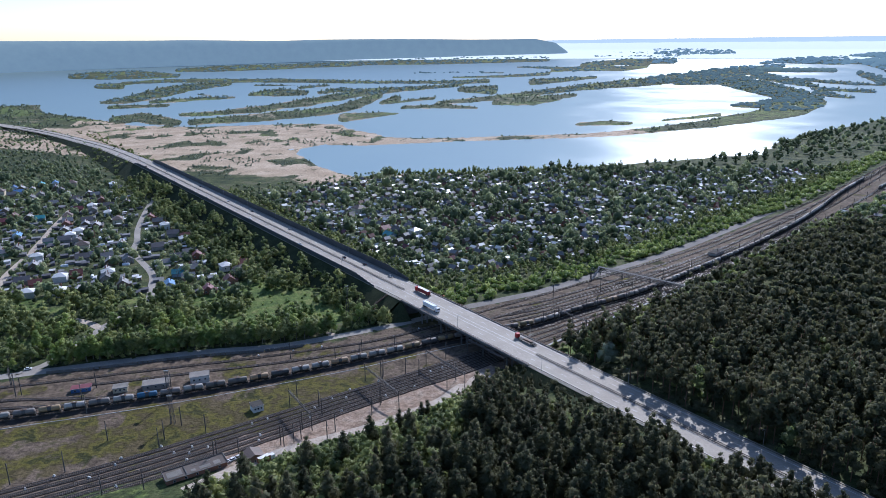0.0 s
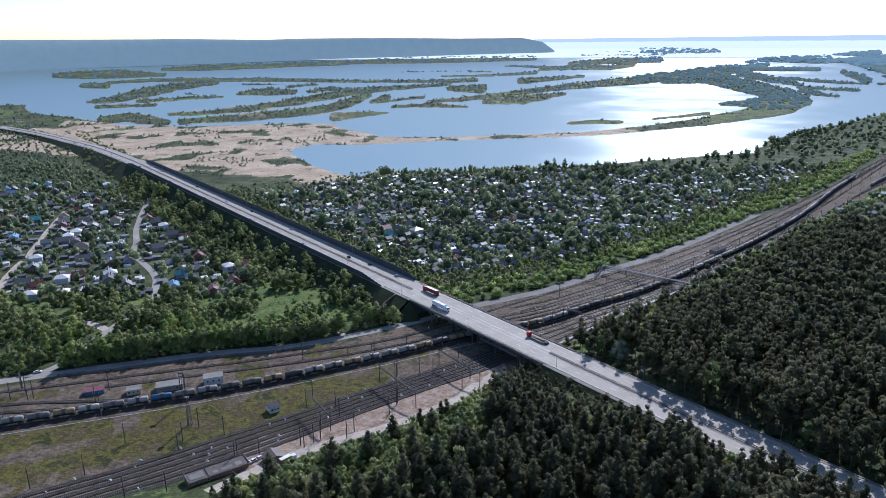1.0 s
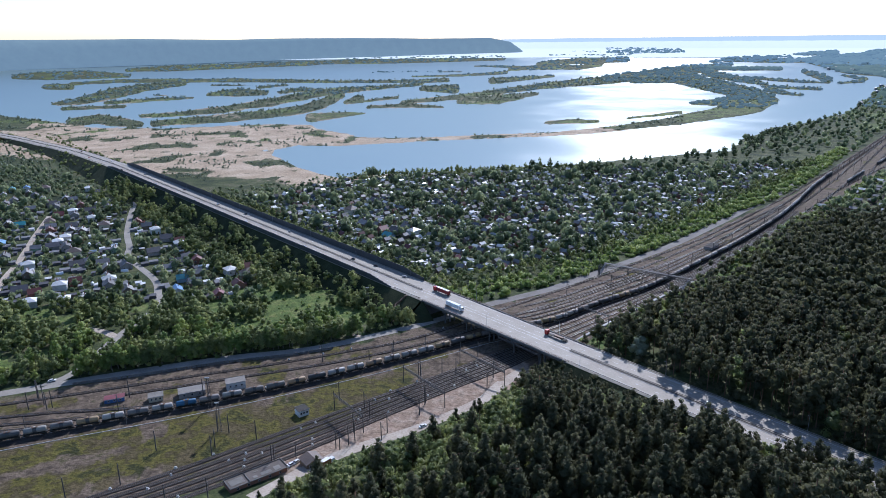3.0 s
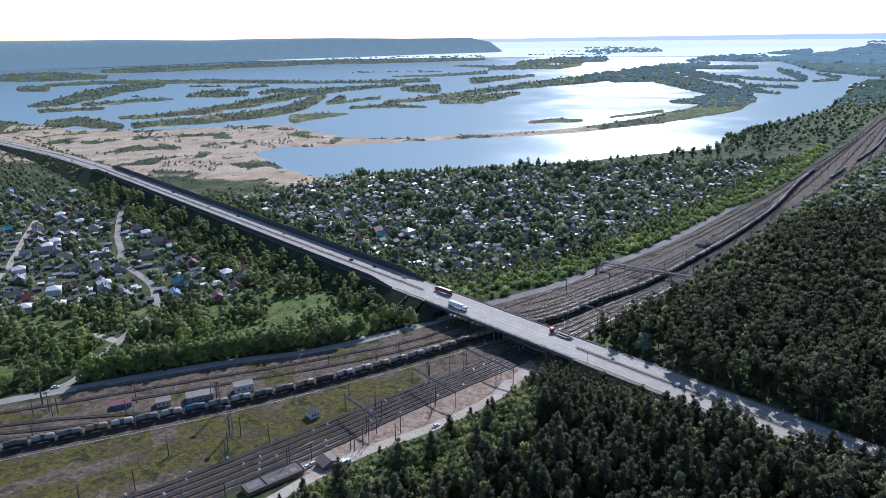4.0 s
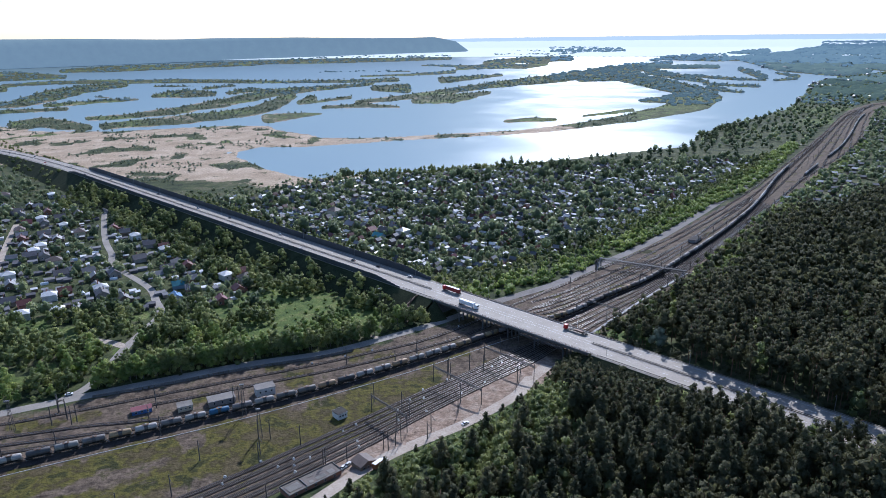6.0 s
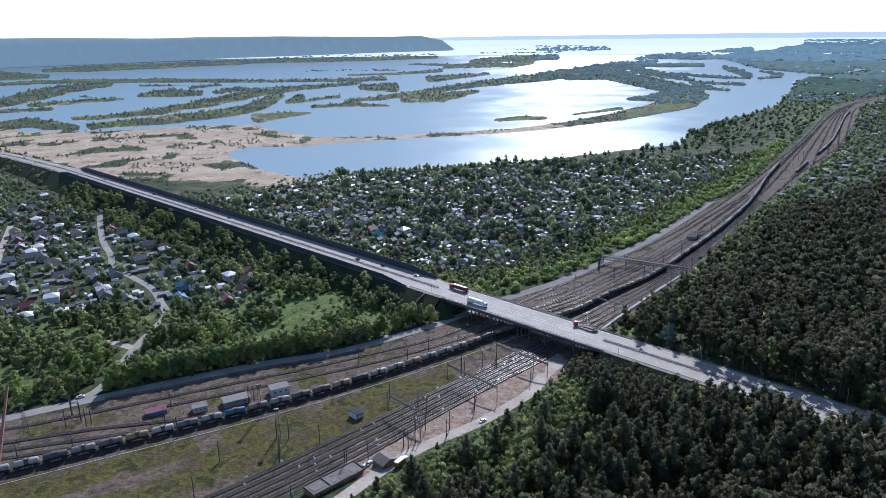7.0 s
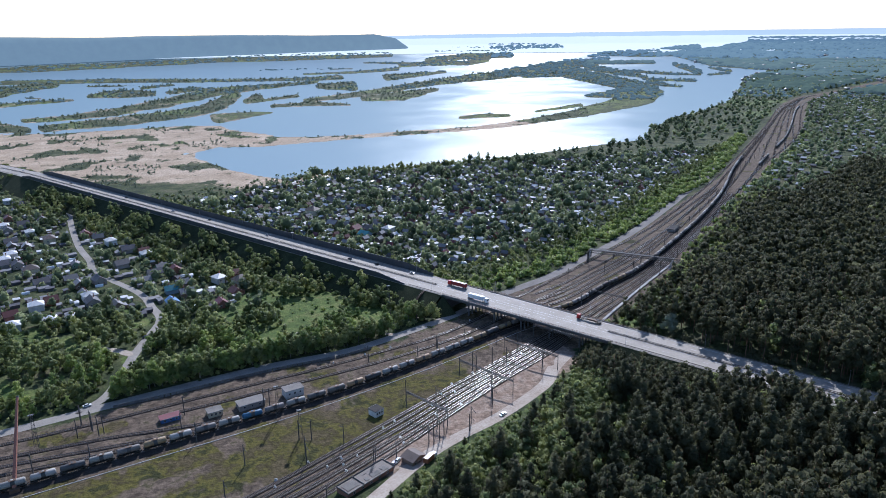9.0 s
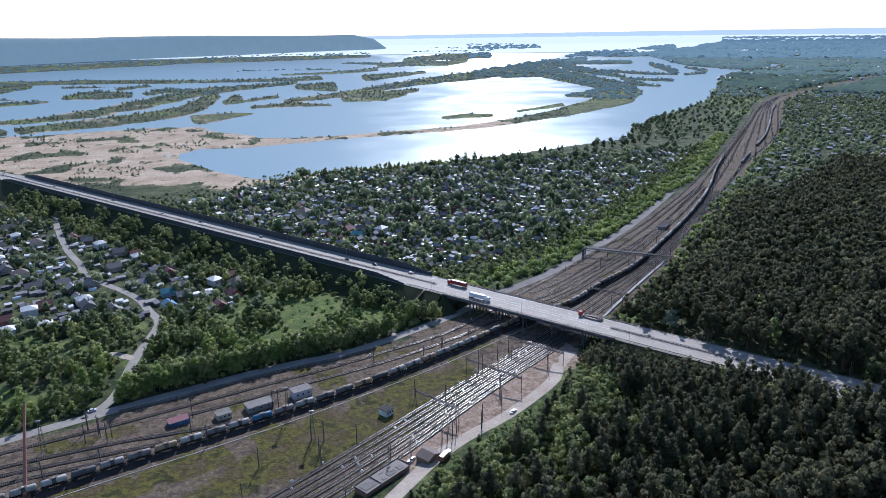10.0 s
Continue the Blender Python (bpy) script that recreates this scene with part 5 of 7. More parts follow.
# houses that stand out
for k, x, y, a in ((2, -184, 588, 0.6), (4, -166, 575, 2.2), (7, -216, 540, 0.4), (3, -172, 600, 2.0)):
    put_house(k, x, y, a)
    taken.append((x, y, 8))
_hr = random.Random(11)
count = 0
for _ in range(6000):
    x, y = _hr.uniform(-680, -170), _hr.uniform(515, 990)
    if not in_village(x, y) or near_line(x, y, lane_a, 8) or near_line(x, y, lane_b, 8) or not clear(x, y, 6.0):
        continue
    if rough_noise(x, y, 120) > 0.75:
        continue
    taken.append((x, y, 6.0))
    put_house(_hr.choices(range(8), [5, 4, 2, 3, 2, 4, 1, 1])[0], x, y, _hr.choice([0, math.pi / 2]) + 0.38 + _hr.uniform(-0.12, 0.12))
    count += 1
    if count >= 200:
        break

# the larger houses across the embankment
for k, x, y, a in ((1, -38, 707, 0.75), (3, -52, 714, 2.3), (5, -27, 722, 0.7), (0, -60, 733, 0.8), (6, -46, 690, 0.75), (2, -20, 700, 2.3), (0, -72, 742, 0.75), (4, -88, 800, 0.7), (1, -60, 850, 0.8), (5, -30, 905, 0.75)):
    put_house(k, x, y, a, 1.25)
    taken.append((x, y, 8))

# sheds and greenhouses among the village plots
shed_first = {}


def put_shed(k, x, y, a):
    m = Matrix.Translation((x, y, gz_at(x, y))) @ Matrix.Rotation(a, 4, "Z")
    if k in shed_first:
        return copy_thing(shed_first[k], m)
    if k < 3:
        t = thing("shed", ["low grey-roofed garden shed of boards", "pale tin-roofed garden shed", "dark tar-roofed garden shed"][k], "shed", "garden sheds")
        part("wall", Buf().box((0, 0, 0.8), (3.4, 4.4, 3.2)), wall_wood, t)
        part("roof", Buf().add([(-2, -2.6, 2.4), (2, -2.6, 2.9), (2, 2.6, 2.9), (-2, 2.6, 2.4), (-2, -2.6, 2.55), (2, -2.6, 3.05), (2, 2.6, 3.05), (-2, 2.6, 2.55)],
                               [(3, 2, 1, 0), (4, 5, 6, 7), (0, 1, 5, 4), (1, 2, 6, 5), (2, 3, 7, 6), (3, 0, 4, 7)]), [roof_grey, roof_pale, roof_slate][k], t)
        part("door", Buf().box((0.4, -2.23, 0.9), (0.9, 0.08, 1.9)), wall_green, t)
    else:
        t = thing("greenhouse", "arched white film garden greenhouse", "greenhouse", "greenhouses")
        b, n = Buf(), 9
        rows = [(1.5 * math.cos(math.pi * i / (n - 1)), yy, 2.1 * math.sin(math.pi * i / (n - 1))) for yy in (-3, 3) for i in range(n)]
        b.add(rows, [(i, i + 1, n + i + 1, n + i) for i in range(n - 1)] + [tuple(range(n)), tuple(range(2 * n - 1, n - 1, -1))])
        part("cover", b, film_white, t)
        part("door_frame", Buf().box((0, -3.03, 0.9), (0.8, 0.05, 1.8)), wall_white, t)
    t.matrix_basis = m
    shed_first[k] = t
    return t


count = 0
for _ in range(4000):
    x, y = _hr.uniform(-560, -170), _hr.uniform(512, 840)
    if not in_village(x, y) or near_line(x, y, lane_a, 5) or near_line(x, y, lane_b, 5) or not clear(x, y, 3.0):
        continue
    taken.append((x, y, 3.0))
    put_shed(_hr.choices(range(4), [4, 2, 3, 2])[0], x, y, 0.38 + _hr.choice([0, math.pi / 2]) + _hr.uniform(-0.1, 0.1))
    count += 1
    if count >= 105:
        break

outbuildings = []
for _ in range(14000):
    x, y = _hr.uniform(-640, -170), _hr.uniform(512, 900)
    if in_village(x, y) and not near_line(x, y, lane_a, 4.5) and not near_line(x, y, lane_b, 4.5) and clear(x, y, 2.6):
        taken.append((x, y, 2.6))
        outbuildings.append((x, y, 0.38 + _hr.choice([0, math.pi / 2]) + _hr.uniform(-0.1, 0.1), 0))
    if len(outbuildings) >= 330:
        break

# summer cottages across the embankment
COTTAGES = [(4.6, 7.0, 2.6, 2.0, wall_wood, roof_grey, "small wooden summer cottage with a grey roof"), (4.6, 6.6, 2.5, 1.6, brick_house, roof_pale, "small brick summer cottage with a pale tin roof"),
            (4.5, 5, 2.8, 2.4, wall_blue, roof_slate, "blue summer cottage with a dark roof"), (4.0, 7.5, 2.4, 1.0, wall_green, roof_pale, "green summer cottage with a bright tin roof"),
            (4.5, 6, 2.8, 2.2, wall_brick, roof_maroon, "brick summer cottage with a maroon roof"), (5.2, 6.6, 3.8, 2.0, wall_wood, roof_grey, "two-storey wooden summer cottage")]
cot_first = {}


def in_dachas(x, y):
    s, u = road_su(x, y)
    north = float(np.interp(x, *S_SHORE))
    rail = float(np.interp(x, *N_EDGE))
    garden_end = float(np.interp(x, [-330, -160, -110, -49], [890, 940, 990, 1040]))
    return u > 62 and y > rail + 70 and y < min(north - 40, garden_end) and x < 700


_dr = random.Random(23)
rest, spots = [], []
for _ in range(20000):
    x, y = _dr.uniform(-230, 900), _dr.uniform(560, 1330)
    if not in_dachas(x, y) or not clear(x, y, 4.6):
        continue
    taken.append((x, y, 4.6))
    spots.append((x, y))
    if len(spots) >= 760:
        break
spots.sort(key=lambda p: math.hypot(p[0] + 80, p[1]))
for i, (x, y) in enumerate(spots):
    k = _dr.choices(range(6), [6, 4, 2, 3, 2, 3])[0]
    a = _dr.choice([0, math.pi / 2]) + 0.75 + _dr.uniform(-0.12, 0.12)
    if i < 105:
        m = Matrix.Translation((x, y, gz_at(x, y))) @ Matrix.Rotation(a, 4, "Z")
        if k in cot_first:
            copy_thing(cot_first[k], m)
        else:
            w, l, h, r, wl, rf, words = COTTAGES[k]
            cot_first[k] = house(w, l, h, r, wl, rf, words, chimney=False, name="cottage", group="summer cottages")
            cot_first[k].matrix_basis = m
    else:
        rest.append((x, y, a, k))


def lean_to(w, l, h):
    """A low block under one sloping sheet that overhangs."""
    x, y = w / 2, l / 2
    b = Buf().box((0, 0, h / 2 - 0.5), (w, l, h + 0.6))
    return b.add([(-x - 0.3, -y - 0.3, h - 0.1), (x + 0.3, -y - 0.3, h + 0.7), (x + 0.3, y + 0.3, h + 0.7), (-x - 0.3, y + 0.3, h - 0.1), (-x - 0.3, -y - 0.3, h + 0.02), (x + 0.3, -y - 0.3, h + 0.82), (x + 0.3, y + 0.3, h + 0.82), (-x - 0.3, y + 0.3, h + 0.02)],
                 [(3, 2, 1, 0), (4, 5, 6, 7), (0, 1, 5, 4), (1, 2, 6, 5), (2, 3, 7, 6), (3, 0, 4, 7)])


def joined(name, label, category, items, builder, mat):
    b = Buf()
    for x, y, a, k in items:
        q = Buf()
        builder(q, k)
        ca, sa = math.cos(a), math.sin(a)
        z = gz_at(x, y)
        b.add([(x + px * ca - py * sa, y + px * sa + py * ca, z + pz) for px, py, pz in q.v], q.f)
    if b.v:
        tagged(new(name, b.mesh(name, mat)), label, category, kind="stuff")


for k in range(6):
    w, l, h, r, wl, rf, words = COTTAGES[k]
    some = [it for it in rest if it[3] == k]
    joined("cottage_walls", "walls of many small far summer cottages", "cottages", some, lambda q, kk: q.add(*(lambda t: (t.v, t.f))(walls(w, l, h, r))), wl)
    joined("cottage_roofs", "roofs of many small far summer cottages", "cottages", some, lambda q, kk: gable(q, w, l, h, r), rf)
joined("village_outbuildings", "many low lean-to outbuildings in the village yards", "outbuildings", outbuildings[0::5] + outbuildings[3::5], lambda q, k: q.add(*(lambda t: (t.v, t.f))(lean_to(3.4, 8.0, 2.4))), roof_grey)
joined("village_outbuildings", "many low dark outbuildings in the village yards", "outbuildings", outbuildings[1::5] + outbuildings[4::5], lambda q, k: q.add(*(lambda t: (t.v, t.f))(lean_to(3.2, 6.5, 2.4))), roof_slate)
joined("village_outbuildings", "many low pale-roofed outbuildings in the village yards", "outbuildings", outbuildings[2::5], lambda q, k: q.add(*(lambda t: (t.v, t.f))(lean_to(2.8, 5.0, 2.2))), roof_pale)
# low sheds, greenhouse frames and tin sheets between the cottages
scrap = [(x + _dr.uniform(-9, 9), y + _dr.uniform(-9, 9), _dr.uniform(0, 3), 0) for x, y in spots for _ in range(2)]
joined("garden_sheds", "many small tin-roofed sheds in the garden plots", "sheds", scrap[0::3], lambda q, k: q.box((0, 0, 1.0), (3.2, 5.2, 2.0)), roof_pale)
joined("garden_sheds", "many small grey sheds in the garden plots", "sheds", scrap[1::3], lambda q, k: q.box((0, 0, 1.0), (3.0, 4.6, 2.2)), roof_grey)
joined("garden_frames", "many low film-covered garden frames", "greenhouses", scrap[2::3], lambda q, k: q.box((0, 0, 0.6), (2.6, 6.0, 1.5), 0, 0.7), film_white)


workshop_blue = flat("worn blue wall", (0.05, 0.1, 0.24), 0.8)


def yard_building(name, label, x, y, a, w, l, h, wall, roof, flat_roof=True, doors=2, windows=3):
    t = thing(name, label, name.replace("_", " "), "railway buildings", m=Matrix.Translation((x, y, float(yard_z(x, y)))) @ Matrix.Rotation(a, 4, "Z"))
    part("wall", walls(w, l, h, 1.6, not flat_roof), wall, t)
    if flat_roof:
        part("roof", Buf().box((0, 0, h + 0.15), (w + 0.6, l + 0.6, 0.3)), roof, t)
        part("roof_edge", Buf().box((0, -l / 2 - 0.32, h + 0.15), (w + 0.64, 0.06, 0.34)).box((0, l / 2 + 0.32, h + 0.15), (w + 0.64, 0.06, 0.34)), concrete, t)
    else:
        part("roof", gable(Buf(), w, l, h, 1.6), roof, t)
    for i in range(windows):
        q = (i + 0.7) / (windows + 0.4) - 0.5
        wf_ = part("window", Buf().box((q * w, -l / 2 - 0.02, h * 0.58), (1.1, 0.08, 1.2)), wall_white, t)
        part("pane", Buf().box((q * w, -l / 2 - 0.06, h * 0.58), (0.9, 0.05, 1.0)), glass_dark, wf_)
    for i in range(doors):
        part("door", Buf().box((w / 2 + 0.03, (i - 0.5) * l * 0.4, 1.05), (0.1, 1.1, 2.1)), wall_wood, t)
    return t


yard_building("relay_building", "white flat-roofed railway relay building", -137, 369, 0.3, 10.5, 6.5, 4.4, wall_white, roof_dusty)
yard_building("store_building", "low dusty grey railway store building", -160, 363, 0.3, 14, 7, 3.0, brick_house, roof_dusty)
yard_building("small_store", "small flat-roofed railway store", -178.5, 359, 0.3, 7.5, 5.5, 2.8, wall_cream, roof_dusty)
yard_building("workshop", "low blue-walled railway workshop with a maroon roof", -201, 360, 0.3, 10, 5.0, 2.2, workshop_blue, roof_maroon)
yard_building("point_hut", "small white railway hut with a dark roof", -96, 335, 0.55, 5.6, 5.6, 3.4, wall_white, roof_tar)
garages = yard_building("garage_row", "long row of brick garages under a patched brown flat roof", -110.5, 278.5, 0.57, 27, 7.5, 2.9, wall_brick, roof_brown, doors=1, windows=5)
part("parapet", Buf().box((0, 3.95, 3.4), (27.6, 0.25, 0.5)).box((-13.7, 0, 3.4), (0.25, 7.6, 0.5)).box((13.7, 0, 3.4), (0.25, 7.6, 0.5)).box((-4.5, 0, 3.4), (0.25, 7.6, 0.5)), dark_concrete, garages)
for x, y, w, l in ((-9.2, -0.4, 6.5, 4.6), (4.0, -2.0, 5.0, 2.4), (9.5, -1.6, 3.0, 3.2), (0.5, 1.5, 2.6, 0.5), (6.2, 1.8, 2.4, 0.5), (-1.2, -2.2, 2.0, 2.0)):
    part("roof_sheet", Buf().box((x, y, 3.33), (w, l, 0.08), 0.0), roof_dusty, garages, "pale grey patching sheet")
yard_building("garage_shed", "brown-roofed dark wooden shed beside the garages", -86.5, 287.5, 0.57, 8.5, 7.5, 3.6, wall_wood, roof_brown, False)
yard_building("platform_shelter", "grey flat-roofed platform building beside the tracks", 262, 618, 0.75, 18, 7, 3.0, brick_house, roof_tar)

# ---------------------------------------------------------------- vehicles
paints = {"white": flat("white car paint", (0.75, 0.75, 0.75), 0.25, 0.0, 0.05), "black": flat("black car paint", (0.02, 0.02, 0.022), 0.25, 0.0, 0.05), "silver": flat("silver car paint", (0.42, 0.43, 0.44), 0.3, 0.6, 0.05),
          "red": flat("red car paint", (0.4, 0.03, 0.03), 0.3, 0.0, 0.05), "blue": flat("blue car paint", (0.04, 0.09, 0.25), 0.3, 0.2, 0.05)}


def bevelled(b, width=0.06):
    me = b.mesh("tmp", galv)
    bm = bmesh.new()
    bm.from_mesh(me)
    bmesh.ops.bevel(bm, geom=list(bm.edges), offset=width, segments=2, affect="EDGES", profile=0.6)
    out = Buf()
    out.v = [tuple(v.co) for v in bm.verts]
    bm.verts.index_update()
    out.f = [tuple(v.index for v in f.verts) for f in bm.faces]
    bm.free()
    bpy.data.meshes.remove(me)
    return out


def wheel(parent, x, y, r=0.34, w=0.24):
    t = part("tyre", Buf().tube((x, y - w / 2, r), (x, y + w / 2, r), r, r, 14), tyre_mat, parent)
    part("rim", Buf().tube((x, y - w / 2 - 0.01, r), (x, y + w / 2 + 0.01, r), r * 0.6, r * 0.6, 10), galv, t)


def car(colour):
    t = thing("car", colour + " passenger car on the road", "car", "cars on the road")
    part("body", bevelled(Buf().box((0, 0, 0.62), (4.3, 1.74, 0.62)), 0.14), paints[colour], t)
    part("cabin", bevelled(Buf().box((-0.2, 0, 1.16), (2.5, 1.6, 0.56), 0, 0.78), 0.08), glass_dark, t)
    part("roof", bevelled(Buf().box((-0.2, 0, 1.44), (1.7, 1.24, 0.08)), 0.03), paints[colour], t)
    for x in (-1.35, 1.35):
        for y in (-0.76, 0.76):
            wheel(t, x, y)
    for y in (-0.6, 0.6):
        part("headlight", Buf().box((2.12, y, 0.7), (0.08, 0.35, 0.16)), film_white, t)
        part("tail_light", Buf().box((-2.12, y, 0.75), (0.08, 0.3, 0.16)), paints["red"], t)
    return t


car_first = {}


def put_car(colour, m):
    if colour in car_first:
        return copy_thing(car_first[colour], m)
    car_first[colour] = car(colour)
    car_first[colour].matrix_basis = m
    return car_first[colour]


def on_road(s, u, back=False):
    return Matrix.Translation(road_pt(s, u, 0.01)) @ Matrix.Rotation(math.atan2(ROAD_D[1], ROAD_D[0]) + (math.pi if back else 0), 4, "Z")


def lorry(cab_col, load, words, length=13.2):
    t = thing("lorry", words, "lorry", "lorries on the road")
    part("chassis", Buf().box((-1.5, 0, 0.95), (length + 2.4, 0.9, 0.25)), dark_steel, t)
    cab = part("cab", bevelled(Buf().box((length / 2 + 0.2, 0, 2.0), (2.2, 2.45, 2.7)), 0.12), cab_col, t)
    part("windscreen", Buf().box((length / 2 + 1.29, 0, 2.4), (0.06, 2.1, 0.9)), glass_dark, cab)
    if load is not None:
        part("trailer", bevelled(Buf().box((-2.0, 0, 2.55), (length, 2.5, 2.7)), 0.06), load[0], t)
        part("trailer_roof", Buf().box((-2.0, 0, 3.93), (length - 0.2, 2.3, 0.06)), load[1], t)
    else:
        part("flatbed", Buf().box((-2.0, 0, 1.3), (length, 2.5, 0.2)), dark_steel, t)
        part("load", bevelled(Buf().box((-3.0, 0, 1.75), (length * 0.5, 2.0, 0.7)), 0.1), rust, t)
    for x in (length / 2 + 0.4, length / 2 - 2.4, -length / 2 + 0.6, -length / 2 - 0.7, -length / 2 - 2.0):
        for y in (-1.05, 1.05):
            wheel(t, x, y, 0.5, 0.32)
    return t


red_side = flat("red tarpaulin", (0.2, 0.03, 0.03), 0.6)
lorry(paints["red"], (red_side, film_white), "articulated lorry with a dark red trailer and pale roof", 13.2).matrix_basis = on_road(-8, 6.5, True)
lorry(paints["white"], (film_white, film_white), "articulated lorry with a white box trailer").matrix_basis = on_road(22, -6.6)
lorry(paints["red"], None, "flatbed lorry with a dark load").matrix_basis = on_road(100, 7.5, True)
for s, u, c in ((-54, 8.0, "silver"), (-92, 7.5, "black"), (-120, 4.0, "black"), (-180, -8, "white"), (-235, 7, "silver"), (-300, -7, "white"), (-330, 7, "black"), (-395, 5, "white"), (-430, -8, "silver"), (-500, 7, "black"), (-560, -7, "white"),
                (-640, 6, "silver"), (-700, -7, "black"), (-790, 6, "white"), (-870, -6, "red"), (-960, 6, "black"), (-1040, -6, "white")):
    put_car(c, on_road(s, u, u > 0))
ochre_box = flat("rusty orange box body", (0.3, 0.11, 0.06), 0.7)
truck = thing("box_truck", "parked truck with a rusty orange box and pale roof", "truck", m=Matrix.Translation((-79.3, 284.0, gz_at(-79.3, 284.0) + 0.1)) @ Matrix.Rotation(0.75, 4, "Z"))
part("chassis", Buf().box((0, 0, 0.8), (8.4, 1.0, 0.3)), dark_steel, truck)
part("box_body", bevelled(Buf().box((-1.2, 0, 2.1), (5.8, 2.5, 2.4)), 0.06), ochre_box, truck)
part("box_roof", Buf().box((-1.2, 0, 3.34), (5.6, 2.35, 0.08)), roof_pale, truck)
truck_cab = part("cab", bevelled(Buf().box((3.1, 0, 1.75), (2.0, 2.3, 1.9)), 0.12), paints["white"], truck)
part("windscreen", Buf().box((4.08, 0, 2.1), (0.06, 2.0, 0.8)), glass_dark, truck_cab)
for x in (2.9, -2.6):
    for y in (-1.0, 1.0):
        wheel(truck, x, y, 0.5, 0.32)
for x, y, a, c in ((-98.3, 285.3, 0.9, "white"), (-96.0, 287.5, 0.9, "white"), (-93.8, 289.5, 0.9, "white"), (-33, 313, 0.55, "white"), (-246, 387, 0.3, "white"), (5, 505, 0.2, "red"), (-228, 478, 0.9, "black"), (10, 498, 0.5, "black")):
    put_car(c, Matrix.Translation((x, y, gz_at(x, y) + 0.12)) @ Matrix.Rotation(a, 4, "Z"))


# ---------------------------------------------------------------- trees
def ico_shape(sub=1):
    bm = bmesh.new()
    bmesh.ops.create_icosphere(bm, subdivisions=sub, radius=1.0)
    V = np.array([v.co[:] for v in bm.verts])
    F = np.array([[v.index for v in f.verts] for f in bm.faces])
    bm.free()
    return V, F


ICO1 = ico_shape(1)
_tr = np.random.RandomState(77)


def unit(v):
    return v / np.maximum(np.linalg.norm(v, axis=-1, keepdims=True), 1e-9)


def cards(rs, centres, radii, n, size, squash=1.0):
    """Small leaf clumps, one triangle each, spread through the outer part of the lobes. Each clump takes its lobe's roundness."""
    centres, radii = np.array(centres, float), np.array(radii, float)
    pick = rs.choice(len(centres), n, p=radii ** 2 / np.sum(radii ** 2))
    d = unit(rs.normal(size=(n, 3)))
    d[:, 2] = np.where(d[:, 2] < -0.3, -d[:, 2], d[:, 2])
    c = centres[pick] + d * (radii[pick] * rs.uniform(0.68, 1.12, n))[:, None] * [1, 1, squash]
    a = unit(np.cross(d, rs.normal(size=(n, 3))))
    b = unit(np.cross(d, a) + d * rs.uniform(-0.9, 0.9, n)[:, None])
    s = size * rs.uniform(0.6, 1.35, n)[:, None]
    V = np.stack([c - a * s * 0.75 - b * s * 0.5, c + a * s * 0.75 - b * s * 0.5, c + b * s], 1)
    ng = np.cross(V[:, 1] - V[:, 0], V[:, 2] - V[:, 0])
    turn = (ng * d).sum(1) < 0
    V[turn] = V[turn][:, [1, 0, 2]]
    mid = (centres * radii[:, None]).sum(0) / radii.sum()
    N = unit(d * 0.6 + unit(c - mid) * 0.5 + rs.normal(size=(n, 3)) * 0.22)
    return V.reshape(-1, 3), np.arange(n * 3).reshape(-1, 3), np.repeat(N, 3, 0)


def join(parts_):
    V, F, N, k = [], [], [], 0
    for v, f, m in parts_:
        V.append(v)
        F.append(f + k)
        N.append(m)
        k += len(v)
    return np.concatenate(V), np.concatenate(F), np.concatenate(N)


def blob(rs, c, r, squash=1.0):
    """The dense heart of a clump of foliage."""
    v = ICO1[0] * (1 + rs.uniform(-0.2, 0.2, len(ICO1[0])))[:, None] * r * [1, 1, squash] + c
    return v, ICO1[1], ICO1[0]


def pine_crown(rs, n, lobes=8, size=0.36):
    """A dense rounded crown between 7 and 20 m on a 20 m pine."""
    cs, rr = [], []
    for i in range(lobes):
        q = (i + 0.5) / lobes
        rad = 3.5 * (1 - q) ** 0.75 + 0.35
        off = rad * 0.5 * rs.uniform(0.6, 1.2) * (q < 0.9)
        a = i * 2.4 + rs.uniform(-0.6, 0.6)
        cs.append((off * math.cos(a), off * math.sin(a), 7.5 + 11.2 * q + rs.uniform(-0.4, 0.4)))
        rr.append(rad * 0.62 + 0.45)
    return join([blob(rs, c, r * 0.68, 1.1) for c, r in zip(cs, rr)] + [cards(rs, cs, rr, n, size, 1.1)])


def leaf_crown(rs, n, h=11.0, w=3.6, lobes=8, size=0.6):
    """A crown that reaches well down the stem, of many uneven lobes."""
    cs, rr = [(0, 0, h * 0.5)], [w * 0.6]
    for i in range(lobes):
        q = (i + rs.uniform(0.1, 0.9)) / lobes
        a = i * 2.4 + rs.uniform(-0.7, 0.7)
        k = math.sin(math.pi * (0.28 + 0.62 * q)) * rs.uniform(0.5, 0.85) * (1.15 - 0.7 * q)
        cs.append((w * k * math.cos(a), w * k * math.sin(a), h * (0.18 + 0.74 * q)))
        rr.append(w * rs.uniform(0.36, 0.56) * (1.1 - 0.45 * q))
    return join([blob(rs, c, r * 0.66, 1.05) for c, r in zip(cs, rr)] + [cards(rs, cs, rr, n, size, 1.05)])


def bush_shape(rs, n, lobes=4, size=0.45):
    cs = [(rs.uniform(-1.1, 1.1), rs.uniform(-1.1, 1.1), rs.uniform(0.5, 1.6)) for _ in range(lobes)]
    rr = [rs.uniform(1.1, 1.6) for _ in cs]
    return join([blob(rs, c, r * 0.68, 0.9) for c, r in zip(cs, rr)] + [cards(rs, cs, rr, n, size)])


